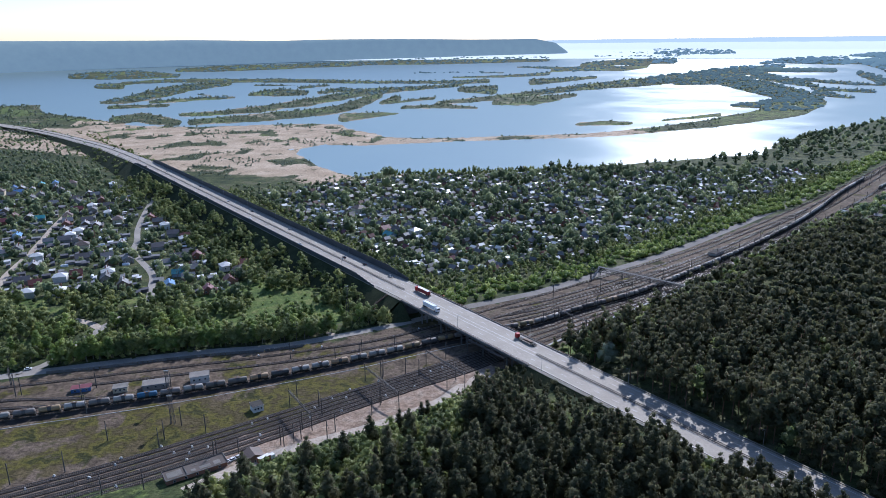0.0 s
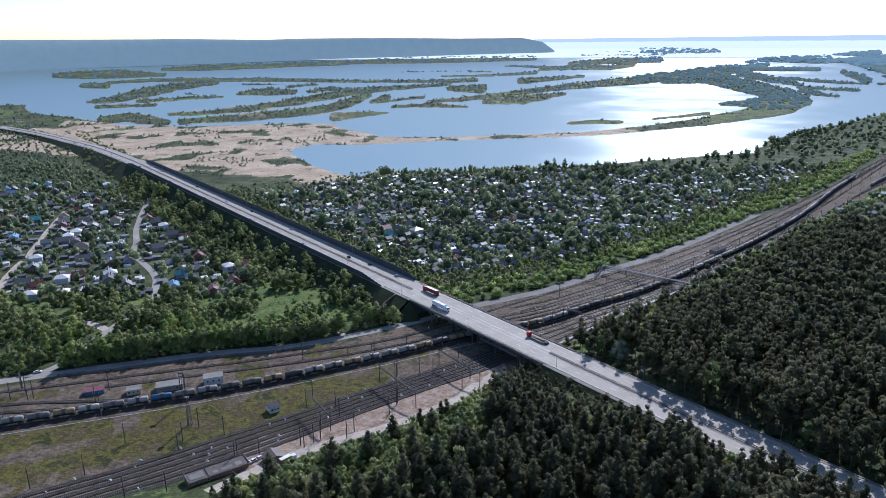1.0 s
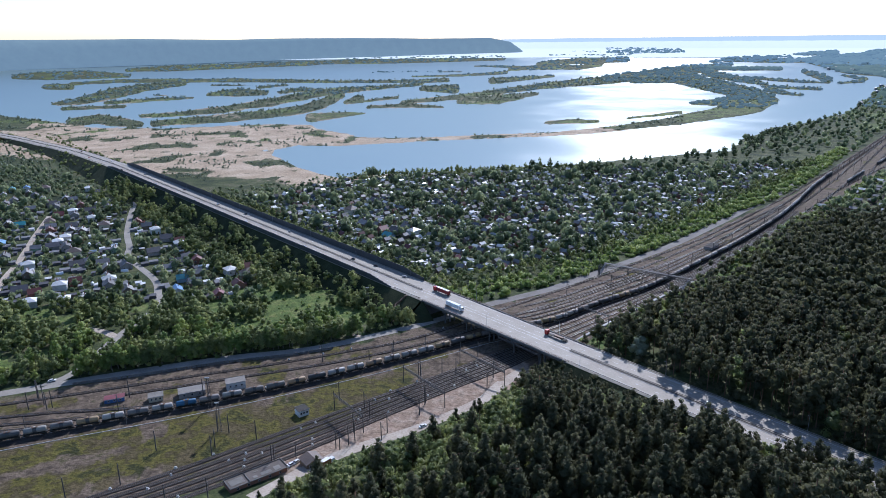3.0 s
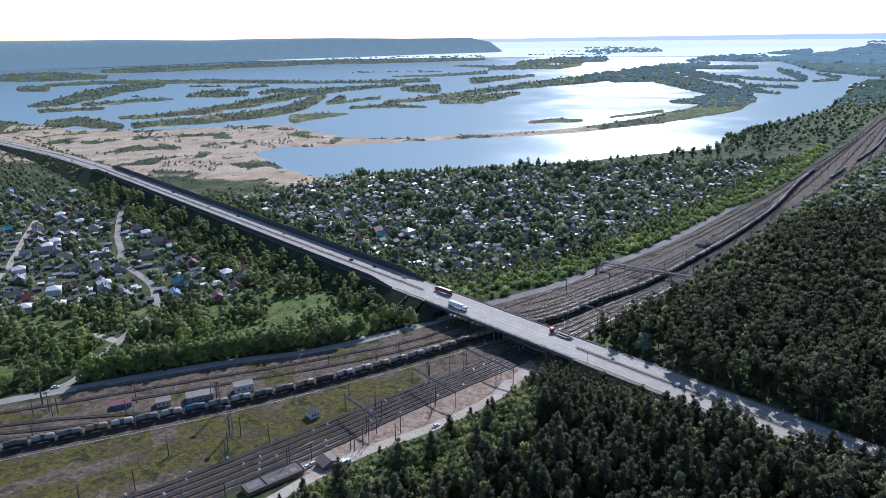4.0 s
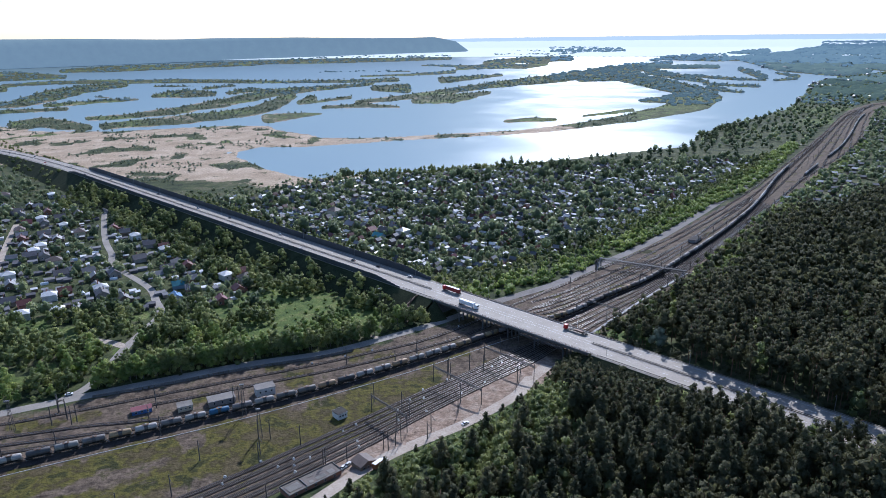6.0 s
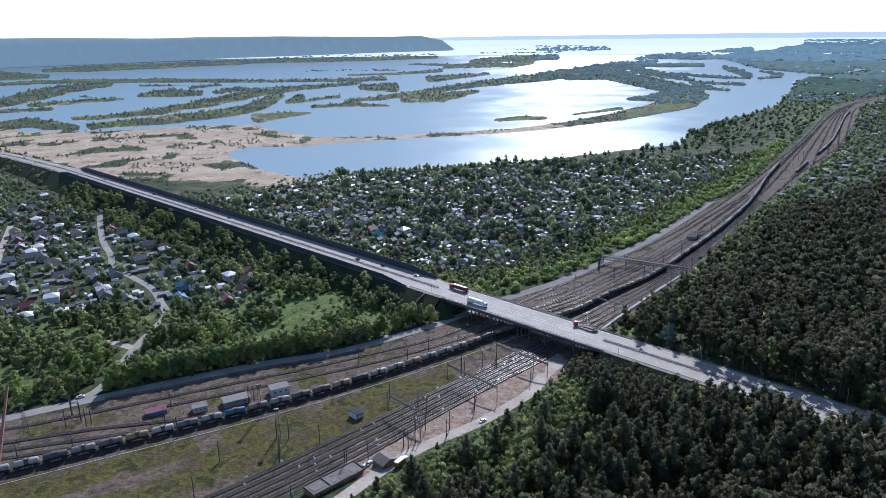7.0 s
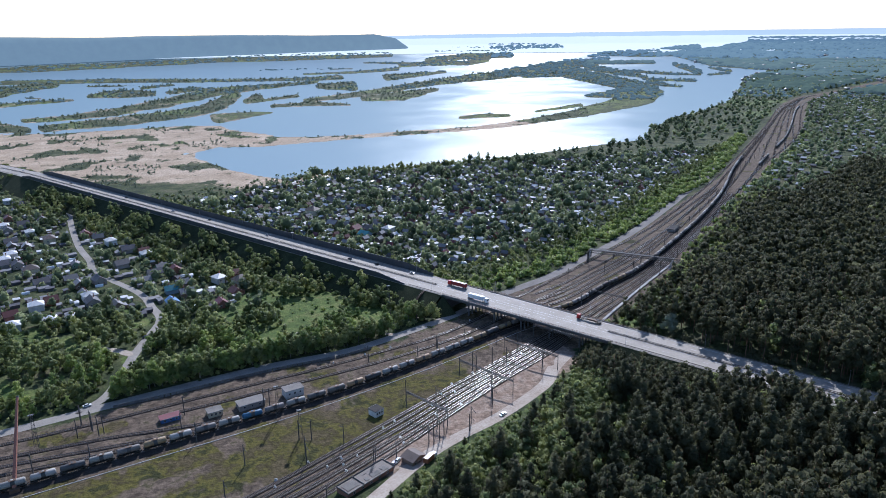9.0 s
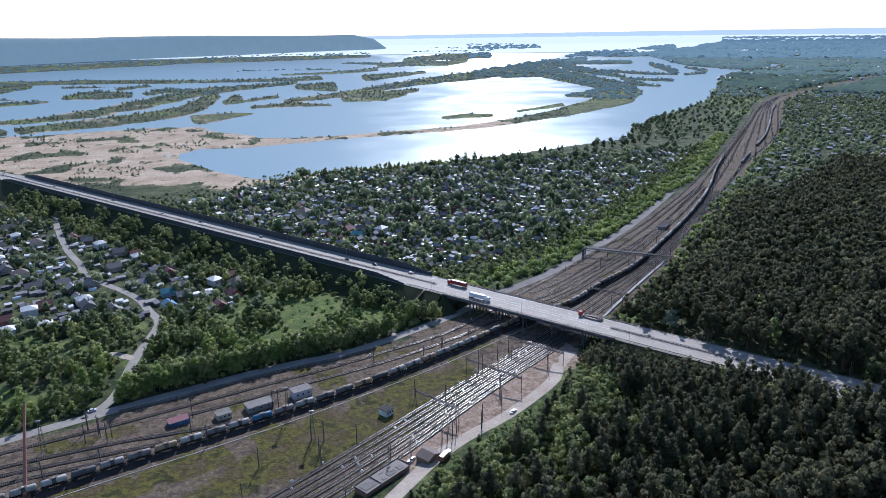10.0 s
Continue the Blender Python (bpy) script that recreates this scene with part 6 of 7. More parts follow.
def trunk(h, r, lean=0.02, limbs=5, top=0.8, seed=1):
    rs = random.Random(seed)
    b = Buf()
    prev = Vector((0, 0, -0.5))
    for i in range(4):
        q = (i + 1) / 4
        p = Vector((math.sin(i * 1.9) * lean * h, math.cos(i * 1.3) * lean * h, h * top * q))
        b.tube(prev, p, r * (1 - 0.75 * (q - 0.25)), r * (1 - 0.75 * q), 7, caps=False)
        prev = p
    for i in range(limbs):
        z = h * top * rs.uniform(0.5, 0.98)
        a = rs.uniform(0, 6.28)
        e = rs.uniform(0.1, 0.2) * h * 0.6
        b.tube((0, 0, z), (math.cos(a) * e, math.sin(a) * e, z + e * 0.5), r * 0.35, r * 0.12, 5, caps=False)
    return b


def scatter(name, label, category, shapes, pts, mat, rs, squash=(0.9, 1.1), warp=False):
    """Plants many shapes as one mesh. pts: x, y, size."""
    if len(pts) == 0:
        return None
    pts = np.array(pts)
    which = rs.randint(0, len(shapes), len(pts))
    z = surface_z(pts[:, 0], pts[:, 1]) - 0.2
    VV, FF, TT, NN, k = [], [], [], [], 0
    for w, (V, F, N) in enumerate(shapes):
        sel = pts[which == w]
        if len(sel) == 0:
            continue
        zz = z[which == w]
        a = rs.uniform(0, 6.28, len(sel))
        sz = sel[:, 2]
        up = sz * rs.uniform(*squash, len(sel))
        c, s = np.cos(a) * sz, np.sin(a) * sz
        P = np.empty((len(sel), len(V), 3))
        P[:, :, 0] = V[None, :, 0] * c[:, None] - V[None, :, 1] * s[:, None] + sel[:, 0, None]
        P[:, :, 1] = V[None, :, 0] * s[:, None] + V[None, :, 1] * c[:, None] + sel[:, 1, None]
        P[:, :, 2] = V[None, :, 2] * up[:, None] + zz[:, None]
        M = np.empty_like(P)
        ca, sa = np.cos(a)[:, None], np.sin(a)[:, None]
        M[:, :, 0] = N[None, :, 0] * ca - N[None, :, 1] * sa
        M[:, :, 1] = N[None, :, 0] * sa + N[None, :, 1] * ca
        M[:, :, 2] = N[None, :, 2]
        NN.append(M.reshape(-1, 3))
        FF.append((F[None] + (np.arange(len(sel)) * len(V))[:, None, None] + k).reshape(-1, 3))
        TT.append(np.repeat(rs.uniform(0, 1, len(sel)), len(V)))
        VV.append(P.reshape(-1, 3))
        k += len(sel) * len(V)
    V = np.concatenate(VV)
    if warp:
        V, _ = drawn_in(V[:, 0], V[:, 1], V[:, 2])
    return tagged(new(name, tri_mesh(name, V, np.concatenate(FF), mat, np.concatenate(TT), True, np.concatenate(NN))), label, category, kind="stuff")


def shapes_of(fn, n, *args, **kw):
    return [fn(_tr, *args, **kw) for _ in range(n)]


def spots_in(n, x0, x1, y0, y1, test, gap, seed):
    """Random spots kept apart by a gap, where test(x, y) holds (arrays)."""
    rs = np.random.RandomState(seed)
    xy = np.stack([rs.uniform(x0, x1, n), rs.uniform(y0, y1, n)], 1)
    xy = xy[test(xy[:, 0], xy[:, 1])]
    cells, out = {}, []
    for x, y in xy:
        i, j = int(x // gap), int(y // gap)
        ok = True
        for a in (-1, 0, 1):
            for b in (-1, 0, 1):
                for px, py in cells.get((i + a, j + b), ()):
                    if (px - x) ** 2 + (py - y) ** 2 < gap * gap:
                        ok = False
        if ok:
            cells.setdefault((i, j), []).append((x, y))
            out.append((x, y))
    return np.array(out).reshape(-1, 2)


def sees(x, y):
    """Within the wedge that the flight overlooks."""
    az = np.degrees(np.arctan2(x - MID[0], y - MID[1]))
    return (az > -50) & (az < 62)


# pines
def pine_ground(x, y):
    s, u = road_su(x, y)
    e = np.interp(x, *S_EDGE) - y
    right = (e > np.interp(x, [60, 90, 200, 340], [22, 24, 32, 34])) & (np.hypot(x - 97, y - 362) > 11) & (u > 19.5 + 2.0 * np.sin(s * 0.09) - 2 * step(205, 235, s)) & (x > 60)
    right &= ~((x > 420) & (e < 90 + 0.25 * (x - 420)))
    path = np.interp(x, [-110, -84, -62, -38, -16, 3, 14, 30, 60], [262, 286, 300, 311, 325, 340, 356, 372, 390])
    left = (u < -19) & (path - y > 11) & (x > -112 + 0.5 * (262 - y)) & (e > 8)
    far_ok = np.hypot(x - MID[0], y) < 1150
    return (right | left) & far_ok & sees(x, y) & (y > 120)


pp = spots_in(90000, -200, 900, 120, 1000, pine_ground, 4.7, 4)
rs1 = np.random.RandomState(9)
dist = np.hypot(pp[:, 0] + 80, pp[:, 1])
order = np.argsort(dist)
pp, dist = pp[order], dist[order]
size = rs1.uniform(0.95, 1.4, len(pp)) * (1 + 0.16 * rough_noise(pp[:, 0], pp[:, 1], 55))
# low growth beside the highway and the dirt track, tall trees behind
_s, _u = road_su(pp[:, 0], pp[:, 1])
_path = np.interp(pp[:, 0], [-110, -84, -62, -38, -16, 3, 14, 30, 60], [262, 286, 300, 311, 325, 340, 356, 372, 390])
_g = ground_z(pp[:, 0], pp[:, 1])
_lim = np.where(_u < 0, np.minimum(DECK_Z + np.interp(_s, [175, 205, 222, 238, 252, 275], [0, 1.5, 6, 2, 4, 15]) + (-_u - 14) * np.interp(_s, [120, 190, 215], [0.35, 0.5, 1.0]) - _g, np.where(pp[:, 0] < 60, 3.0 + 0.62 * (_path - pp[:, 1] - 6), 99)), 99)
_lim = np.where(_u > 0, 15.0 + 10.0 * step(115, 150, _s) + (_u - 18) * 0.9, _lim)
size = np.minimum(size, _lim / 20)
tall = size > 0.16
thin = (dist < 560) | (rs1.uniform(0, 1, len(pp)) < 0.75)
size = np.where(dist < 560, size, size * 1.05)
mixed = tall & thin & (rs1.uniform(0, 1, len(pp)) < np.where(pp[:, 0] < 20, np.interp(_path - pp[:, 1], [10, 40, 75, 110], [0.95, 0.85, 0.62, 0.15]), 0.03 + 0.45 * ((np.interp(pp[:, 0], *S_EDGE) - pp[:, 1] < 66) & (pp[:, 0] > 60))))
mixed_pts = np.c_[pp[mixed], size[mixed] * 1.1]
tall &= ~mixed
pp, dist, size = pp[tall & thin], dist[tall & thin], size[tall & thin]
near_shapes = shapes_of(pine_crown, 6, 720, 8, 0.42)
pine_first = []
for i, (V, F, N) in enumerate(near_shapes):
    t = thing("pine_tree", "tall dark-green pine with a ragged crown", "pine tree", "pines at the forest edge")
    part("trunk", trunk(20, 0.24, 0.006, 6, 0.93, i), bark, t)
    part("crown", tri_mesh("crown", V, F, pine_leaf, None, True, N), pine_leaf, t)
    pine_first.append(t)
vis = np.where(pp[:, 1] > 215)[0][:200]
for j, i in enumerate(vis):
    x, y = pp[i]
    k = j % 6
    m = Matrix.Translation((x, y, gz_at(x, y))) @ Matrix.Rotation(rs1.uniform(0, 6.28), 4, "Z") @ Matrix.Scale(size[i], 4)
    if j < 6:
        pine_first[k].matrix_basis = m
    else:
        c = copy_thing(pine_first[k], m)
        c.matrix_basis = m
rest_i = np.setdiff1d(np.arange(len(pp)), vis)
mid_i, far_i = rest_i[dist[rest_i] < 500], rest_i[dist[rest_i] >= 500]
scatter("pine_wood", "dense dark pine forest with ragged crowns", "pine forest", shapes_of(pine_crown, 8, 210, 4, 0.72), np.c_[pp[mid_i], size[mid_i]], pine_leaf, rs1)
far_sh = shapes_of(pine_crown, 8, 64, 2, 1.15)
scatter("pine_wood", "far part of the dense dark pine forest", "pine forest", far_sh, np.c_[pp[far_i], size[far_i]], pine_leaf, rs1)
stem = Buf().tube((0, 0, -0.5), (0, 0, 17), 0.24, 0.1, 5, caps=False)
SV = np.array(stem.v)
SF = np.array([q for f in stem.f for q in ((f[0], f[1], f[2]), (f[0], f[2], f[3]))])
scatter("pine_trunks", "straight reddish trunks of the pine forest", "pine trunks", [(SV, SF, unit(SV * [1, 1, 0.01]))], np.c_[pp[mid_i], size[mid_i]], bark, rs1)

scatter("wood_edge_trees", "pale green broadleaf trees among the pines", "trees", shapes_of(leaf_crown, 5, 200, 13.0, 4.2, 5, 0.62), mixed_pts, green_leaf, rs1)



def forest_edge(x, y):
    """The strip of low growth where the pines meet the highway and the tracks."""
    s, u = road_su(x, y)
    e = np.interp(x, *S_EDGE) - y
    right = (u > 15.5) & (u < 27) & (s > 128) & (s < 420) & (e > 30)
    left = (u < -15.5) & (u > -24) & (s > 135) & (s < 420) & (e > 12)
    return right | left


fe = spots_in(6000, -20, 380, 100, 460, forest_edge, 3.0, 15)
scatter("undergrowth", "dark undergrowth at the edge of the pine forest", "shrubs", shapes_of(bush_shape, 5, 40, 2, 0.45), np.c_[fe, rs1.uniform(0.8, 1.9, len(fe))], pine_leaf, rs1)

# broadleaf trees: belts, village, gardens
tree_shapes = shapes_of(leaf_crown, 6, 640, 10.5, 3.5, 8, 0.36)


def plain_tree(rs, h=6.6, w=4.2, n=48, size=1.0):
    cs = [(rs.uniform(-1.2, 1.2), rs.uniform(-1.2, 1.2), h * q) for q in (0.34, 0.55, 0.76)]
    rr = [w * rs.uniform(0.55, 0.7), w * rs.uniform(0.5, 0.65), w * rs.uniform(0.32, 0.45)]
    return join([blob(rs, (0, 0, h * 0.46), w * 0.56, 0.95), cards(rs, cs, rr, n, size, 0.95)])


plain_shapes = shapes_of(plain_tree, 8)
far_plain = shapes_of(plain_tree, 8, 6.6, 4.4, 24, 1.4)
bushes = shapes_of(bush_shape, 5, 44, 2, 0.45)


def free_of_things(xy, r):
    cells = {}
    for a, b, q in taken:
        cells.setdefault((int(a // 20), int(b // 20)), []).append((a, b, q))
    keep = []
    for x, y in xy:
        ok = True
        i, j = int(x // 20), int(y // 20)
        for di in (-1, 0, 1):
            for dj in (-1, 0, 1):
                for a, b, q in cells.get((i + di, j + dj), ()):
                    if (a - x) ** 2 + (b - y) ** 2 < (q * 0.8 + r) ** 2:
                        ok = False
        keep.append(ok)
    return xy[np.array(keep, bool)] if len(xy) else xy


lanes = [lane_a, lane_b, smooth_line([(-250, 380), (-240, 392), (-235, 410), (-231, 450), (-226, 480)], 4.0), smooth_line([(-231, 450), (-245, 462), (-262, 470)], 4.0)]


def off_lanes(xy, d):
    keep = np.ones(len(xy), bool)
    for l in lanes:
        keep &= (np.hypot(xy[:, None, 0] - l[None, :, 0], xy[:, None, 1] - l[None, :, 1]).min(1) > d)
    return xy[keep]


def belt_ground(x, y):
    """The thick growth between the yard and the village, with the open meadow left free."""
    s, u = road_su(x, y)
    north = np.interp(x, *N_EDGE)
    meadow = np.hypot((x + 118) * 0.9, (y - 500) * 0.7) < 27 + 9 * np.sin(np.arctan2(y - 505, x + 122) * 3)
    meadow |= np.hypot(x + 75, (y - 452) * 1.3) < 16
    a = (y > north + 12) & (y < 520 + 0.0 * x) & (u < -30) & (x > -420)
    b = (u < -24) & (u > -72 - 10 * np.sin(s * 0.02)) & (s < -40) & (s > -700)
    open_ = (rough_noise(x, y, 70) > 0.32) & (y > north + 26)
    return (a | b) & ~meadow & ~open_ & sees(x, y)


belt = off_lanes(free_of_things(spots_in(9000, -430, -20, 380, 980, belt_ground, 4.1, 21), 1.0), 6.0)
rs2 = np.random.RandomState(12)
front_line = shifted(smooth_line([(-236, 388), (-200, 395), (-150, 408), (-109, 414), (-79, 424), (-66, 430)], 3.6), -7.0)
front = front_line + np.random.RandomState(6).uniform(-1.2, 1.2, front_line.shape)
belt = np.concatenate([front[front[:, 0] > -232], belt])
near_b = belt[np.hypot(belt[:, 0] + 80, belt[:, 1]) < 620]
tree_first = []
for i, (V, F, N) in enumerate(tree_shapes):
    t = thing("broadleaf_tree", "bushy green broadleaf tree with an uneven crown", "tree", "trees behind the railway yard")
    part("trunk", trunk(10, 0.2, 0.02, 5, 0.7, i + 30), grey_bark, t)
    part("crown", tri_mesh("crown", V, F, [green_leaf, young_leaf][i % 2], None, True, N), green_leaf, t)
    tree_first.append(t)
near_b = near_b[np.argsort(np.hypot(near_b[:, 0] + 80, near_b[:, 1]))]
singles = near_b[:210]
for j, (x, y) in enumerate(singles):
    m = Matrix.Translation((x, y, gz_at(x, y))) @ Matrix.Rotation(rs2.uniform(0, 6.28), 4, "Z") @ Matrix.Scale(rs2.uniform(1.15, 1.6) if y < float(np.interp(x, *N_EDGE)) + 24 and x > -236 else rs2.uniform(0.6, 1.5), 4)
    if j < 6:
        tree_first[j].matrix_basis = m
    else:
        copy_thing(tree_first[j % 6], m).matrix_basis = m
others = np.array([p for p in belt if not (np.abs(singles - p).sum(1) < 1e-6).any()]).reshape(-1, 2)
scatter("tree_belt", "thick belt of green broadleaf trees", "trees", shapes_of(leaf_crown, 6, 180, 10.5, 3.7, 4, 0.62), np.c_[others, rs2.uniform(0.55, 1.5, len(others))], green_leaf, rs2)


under = off_lanes(spots_in(14000, -430, -20, 380, 700, belt_ground, 3.6, 22), 5.5)
scatter("undergrowth", "thick green undergrowth below the tree belt", "shrubs", shapes_of(bush_shape, 5, 22, 1, 0.55), np.c_[under, rs2.uniform(0.9, 1.8, len(under))], green_leaf, rs2)


def meadow_spots(x, y):
    return np.hypot((x + 118) * 0.9, (y - 490) * 0.7) < 45


mw = spots_in(420, -180, -60, 430, 560, meadow_spots, 6.5, 24)
scatter("meadow_shrubs", "scattered young shrubs in the open meadow", "shrubs", shapes_of(bush_shape, 5, 44, 2, 0.42), np.c_[mw, rs2.uniform(0.25, 1.1, len(mw))], young_leaf, rs2)


def village_green(x, y):
    s, u = road_su(x, y)
    return (u < -58) & (x > -720) & (y > 505) & (y < 1150) & sees(x, y)


vg = off_lanes(free_of_things(spots_in(6000, -720, -150, 505, 1150, village_green, 5.4, 31), 0.6), 5.0)
vg = vg[rs2.uniform(0, 1, len(vg)) < 0.85]
scatter("garden_trees", "fruit trees and bushes in the village plots", "trees", plain_shapes, np.c_[vg, rs2.uniform(0.5, 1.2, len(vg)) * np.where(rs2.uniform(0, 1, len(vg)) < 0.12, 1.7, 1.0)], garden_leaf, rs2)


def dacha_green(x, y):
    s, u = road_su(x, y)
    north, rail = np.interp(x, *S_SHORE), np.interp(x, *N_EDGE)
    return (u > 24) & (y > rail + 12) & (y < np.minimum(north - 8, np.interp(x, [-330, -160, -110, -49], [905, 955, 1005, 1060]))) & (x > -330) & (x < 900) & sees(x, y) & (y < 1500)


dg = free_of_things(spots_in(70000, -330, 900, 480, 1500, dacha_green, 5.2, 41), 0.3)
rail_d = dg[:, 1] - np.interp(dg[:, 0], *N_EDGE)
s_d, u_d = road_su(dg[:, 0], dg[:, 1])
shore_d = np.where(dg[:, 0] > -60, np.interp(dg[:, 0], *S_SHORE) - dg[:, 1], 99)
thick = (rail_d < 80) | (u_d < 60) | (shore_d < 40)
keep = thick | (rs2.uniform(0, 1, len(dg)) < 0.94)
patch_d = rough_noise(dg[:, 0], dg[:, 1], 95) + 0.5 * rough_noise(dg[:, 0], dg[:, 1], 30)
keep &= thick | (patch_d > -0.55) | (rs2.uniform(0, 1, len(dg)) < 0.45)
dg, thick, rail_d, patch_d = dg[keep], thick[keep], rail_d[keep], patch_d[keep]
edge = rail_d < 46
strip = spots_in(16000, -20, 760, 470, 1180, lambda x, y: (y > np.interp(x, *N_EDGE) + 13) & (y < np.interp(x, *N_EDGE) + 52) & (road_su(x, y)[1] > 22), 3.9, 44)
scatter("shrub_belt", "bright green shrubs along the railway road", "shrubs", bushes, np.c_[strip, rs2.uniform(1.2, 2.8, len(strip))], young_leaf, rs2)
sel = thick & ~edge
scatter("tree_belt", "green trees round the garden plots and along the shore", "trees", shapes_of(leaf_crown, 6, 96, 10.0, 3.7, 3, 0.85), np.c_[dg[sel], rs2.uniform(0.5, 1.15, sel.sum())], green_leaf, rs2)
scatter("garden_trees", "fruit trees and bushes among the summer cottages", "trees", plain_shapes, np.c_[dg[~thick], np.where(rs2.uniform(0, 1, (~thick).sum()) < 0.05 + 0.12 * np.clip(patch_d[~thick], 0, 1), 1.9, 1.0) * rs2.uniform(0.55, 1.15, (~thick).sum()) * (1 + 0.25 * np.clip(patch_d[~thick], -1, 1))], garden_leaf, rs2)


def sand_scrub(x, y):
    s, u = road_su(x, y)
    edge_ = np.interp(x, [-330, -160, -110, -49], [905, 955, 1005, 1060])
    return (y > edge_ - 12) & (y < edge_ + 55 + 30 * rough_noise(x, y, 60)) & (u > 20) & (x > -420) & (x < -60) & (rough_noise(x, y, 35) > -0.35)


sc_ = spots_in(1800, -420, -50, 860, 1130, sand_scrub, 5.5, 46)
scatter("sand_scrub", "low green scrub between the gardens and the sand", "shrubs", bushes, np.c_[sc_, rs2.uniform(0.5, 1.6, len(sc_))], garden_leaf, rs2)


def tall_spots(x, y):
    north, rail = np.interp(x, *S_SHORE), np.interp(x, *N_EDGE)
    s, u = road_su(x, y)
    shore = (north - y < 75) & (north - y > 18) & (x > 130)
    patch = (rough_noise(x, y, 150) > 0.45) & (x > -40) & (y > rail + 60) & (y < north - 20)
    return (shore | patch) & (u > 80) & (x < 900) & sees(x, y)


ts_ = spots_in(6000, -120, 900, 560, 1500, tall_spots, 11.0, 45)
ts_ = ts_[rs2.uniform(0, 1, len(ts_)) < 0.5]
scatter("tall_trees", "tall dark poplars and birches standing over the gardens", "trees", shapes_of(leaf_crown, 6, 140, 12.5, 5.2, 6, 0.85), np.c_[ts_, rs2.uniform(0.75, 1.35, len(ts_))], dark_leaf, rs2)


def south_shrubs(x, y):
    e = (np.interp(x, *S_EDGE) - y) * 0.75
    s, u = road_su(x, y)
    return (e > 5) & (e < np.interp(x, [60, 90, 200, 340], [18, 20, 26, 26]) + 4 * np.sin(x * 0.05)) & (u > 22) & (x > 60) & (x < 900)


ss_ = spots_in(14000, 60, 900, 380, 1200, south_shrubs, 3.7, 47)
scatter("shrub_belt", "bright green shrubs between the tracks and the pines", "shrubs", bushes, np.c_[ss_, rs2.uniform(0.9, 2.3, len(ss_))], young_leaf, rs2)


def bank_green(x, y):
    s, u = road_su(x, y)
    ok = (np.abs(u) > 15) & (np.abs(u) < 46) & (s > -1500) & (s < BR0 - 30)
    return ok & ((u > 24) | (u < -34) | (s < -760)) & sees(x, y)


bgp = spots_in(7000, -900, 0, 480, 1600, bank_green, 5.0, 51)
scatter("shrub_belt", "dark shrubs on the foot of the embankment", "shrubs", bushes, np.c_[bgp, rs2.uniform(0.8, 1.9, len(bgp))], green_leaf, rs2)


def west_wood(x, y):
    s, u = road_su(x, y)
    return (u < -46) & (s < -560) & (x > -1500) & (y > 960) & (y < 1700) & sees(x, y)


ww = spots_in(9000, -1500, -380, 960, 1700, west_wood, 11.5, 61)
scatter("young_wood", "young green wood beside the far highway", "trees", far_plain, np.c_[ww, rs2.uniform(0.5, 1.0, len(ww))], garden_leaf, rs2)

# far gardens beyond the pines, and the far bank
def east_green(x, y):
    e = np.interp(x, *S_EDGE) - y
    return (e > 10) & (x > 330) & ~pine_ground(x, y) & sees(x, y) & (np.hypot(x - MID[0], y) < 2600)


eg = spots_in(30000, 330, 2200, 600, 2300, east_green, 9.8, 71)
scatter("garden_trees", "trees of the gardens beyond the pine forest", "trees", far_plain, np.c_[eg, rs2.uniform(0.8, 1.7, len(eg))], garden_leaf, rs2)
er = [(x, y, 0.8 + rs2.uniform(-0.1, 0.1), 0) for x, y in spots_in(2600, 420, 1900, 650, 2000, east_green, 14.0, 73)]
joined("cottage_walls", "walls of the far gardens' cottages", "cottages", er, lambda q, k: q.add(*(lambda t: (t.v, t.f))(walls(6, 8, 3.0, 1.8))), wall_wood)
joined("cottage_roofs", "pale roofs of the far gardens' cottages", "cottages", er[0::2], lambda q, k: gable(q, 6, 8, 3.0, 1.8), roof_pale)
joined("cottage_roofs", "grey roofs of the far gardens' cottages", "cottages", er[1::2], lambda q, k: gable(q, 6, 8, 3.0, 1.8), roof_grey)


def river_green(x, y):
    """The wooded far reach of this bank, and the islands."""
    inl = land_in(x, y)
    north, rail = np.interp(x, *S_SHORE), np.interp(x, *N_EDGE)
    return (inl > 2) & (x > 300) & (y > rail + 10) & (y > 1150) & (y < north) & sees(x, y)


rg = spots_in(40000, 300, 3600, 1150, 4000, river_green, 17.5, 81)
scatter("shore_wood", "dark wood along the river bank", "trees", far_plain, np.c_[rg, rs2.uniform(1.0, 1.9, len(rg))], garden_leaf, rs2, warp=True)


def island_spots(n, seed, rmin, rmax):
    rs = np.random.RandomState(seed)
    R = np.exp(rs.uniform(math.log(rmin), math.log(rmax), n))
    A = np.radians(rs.uniform(-42, 52, n))
    x, y = MID[0] + R * np.sin(A), MID[1] + R * np.cos(A)
    inl = land_in(x, y)
    z = zones(x, y)
    north = np.interp(x, *S_SHORE)
    ok = (inl > 1) & ((y > north) | (x < -157))
    patch = rough_noise(x, y, 240) + 0.6 * rough_noise(x, y, 70)
    sandy = z["sand"] > 0.45
    edge_ = inl < 25
    reeds = strip_dist(x, y, REED_LAND) > 0
    ok &= np.where(sandy, patch > 0.75, (patch > -0.7) | (edge_ & (patch > -1.0)))
    ok &= (y > 1000) & (~reeds | (patch > 0.55))
    s, u = road_su(x, y)
    ok &= ~((np.abs(u) < 60) & (s > -1300))
    return x[ok], y[ok], R[ok]


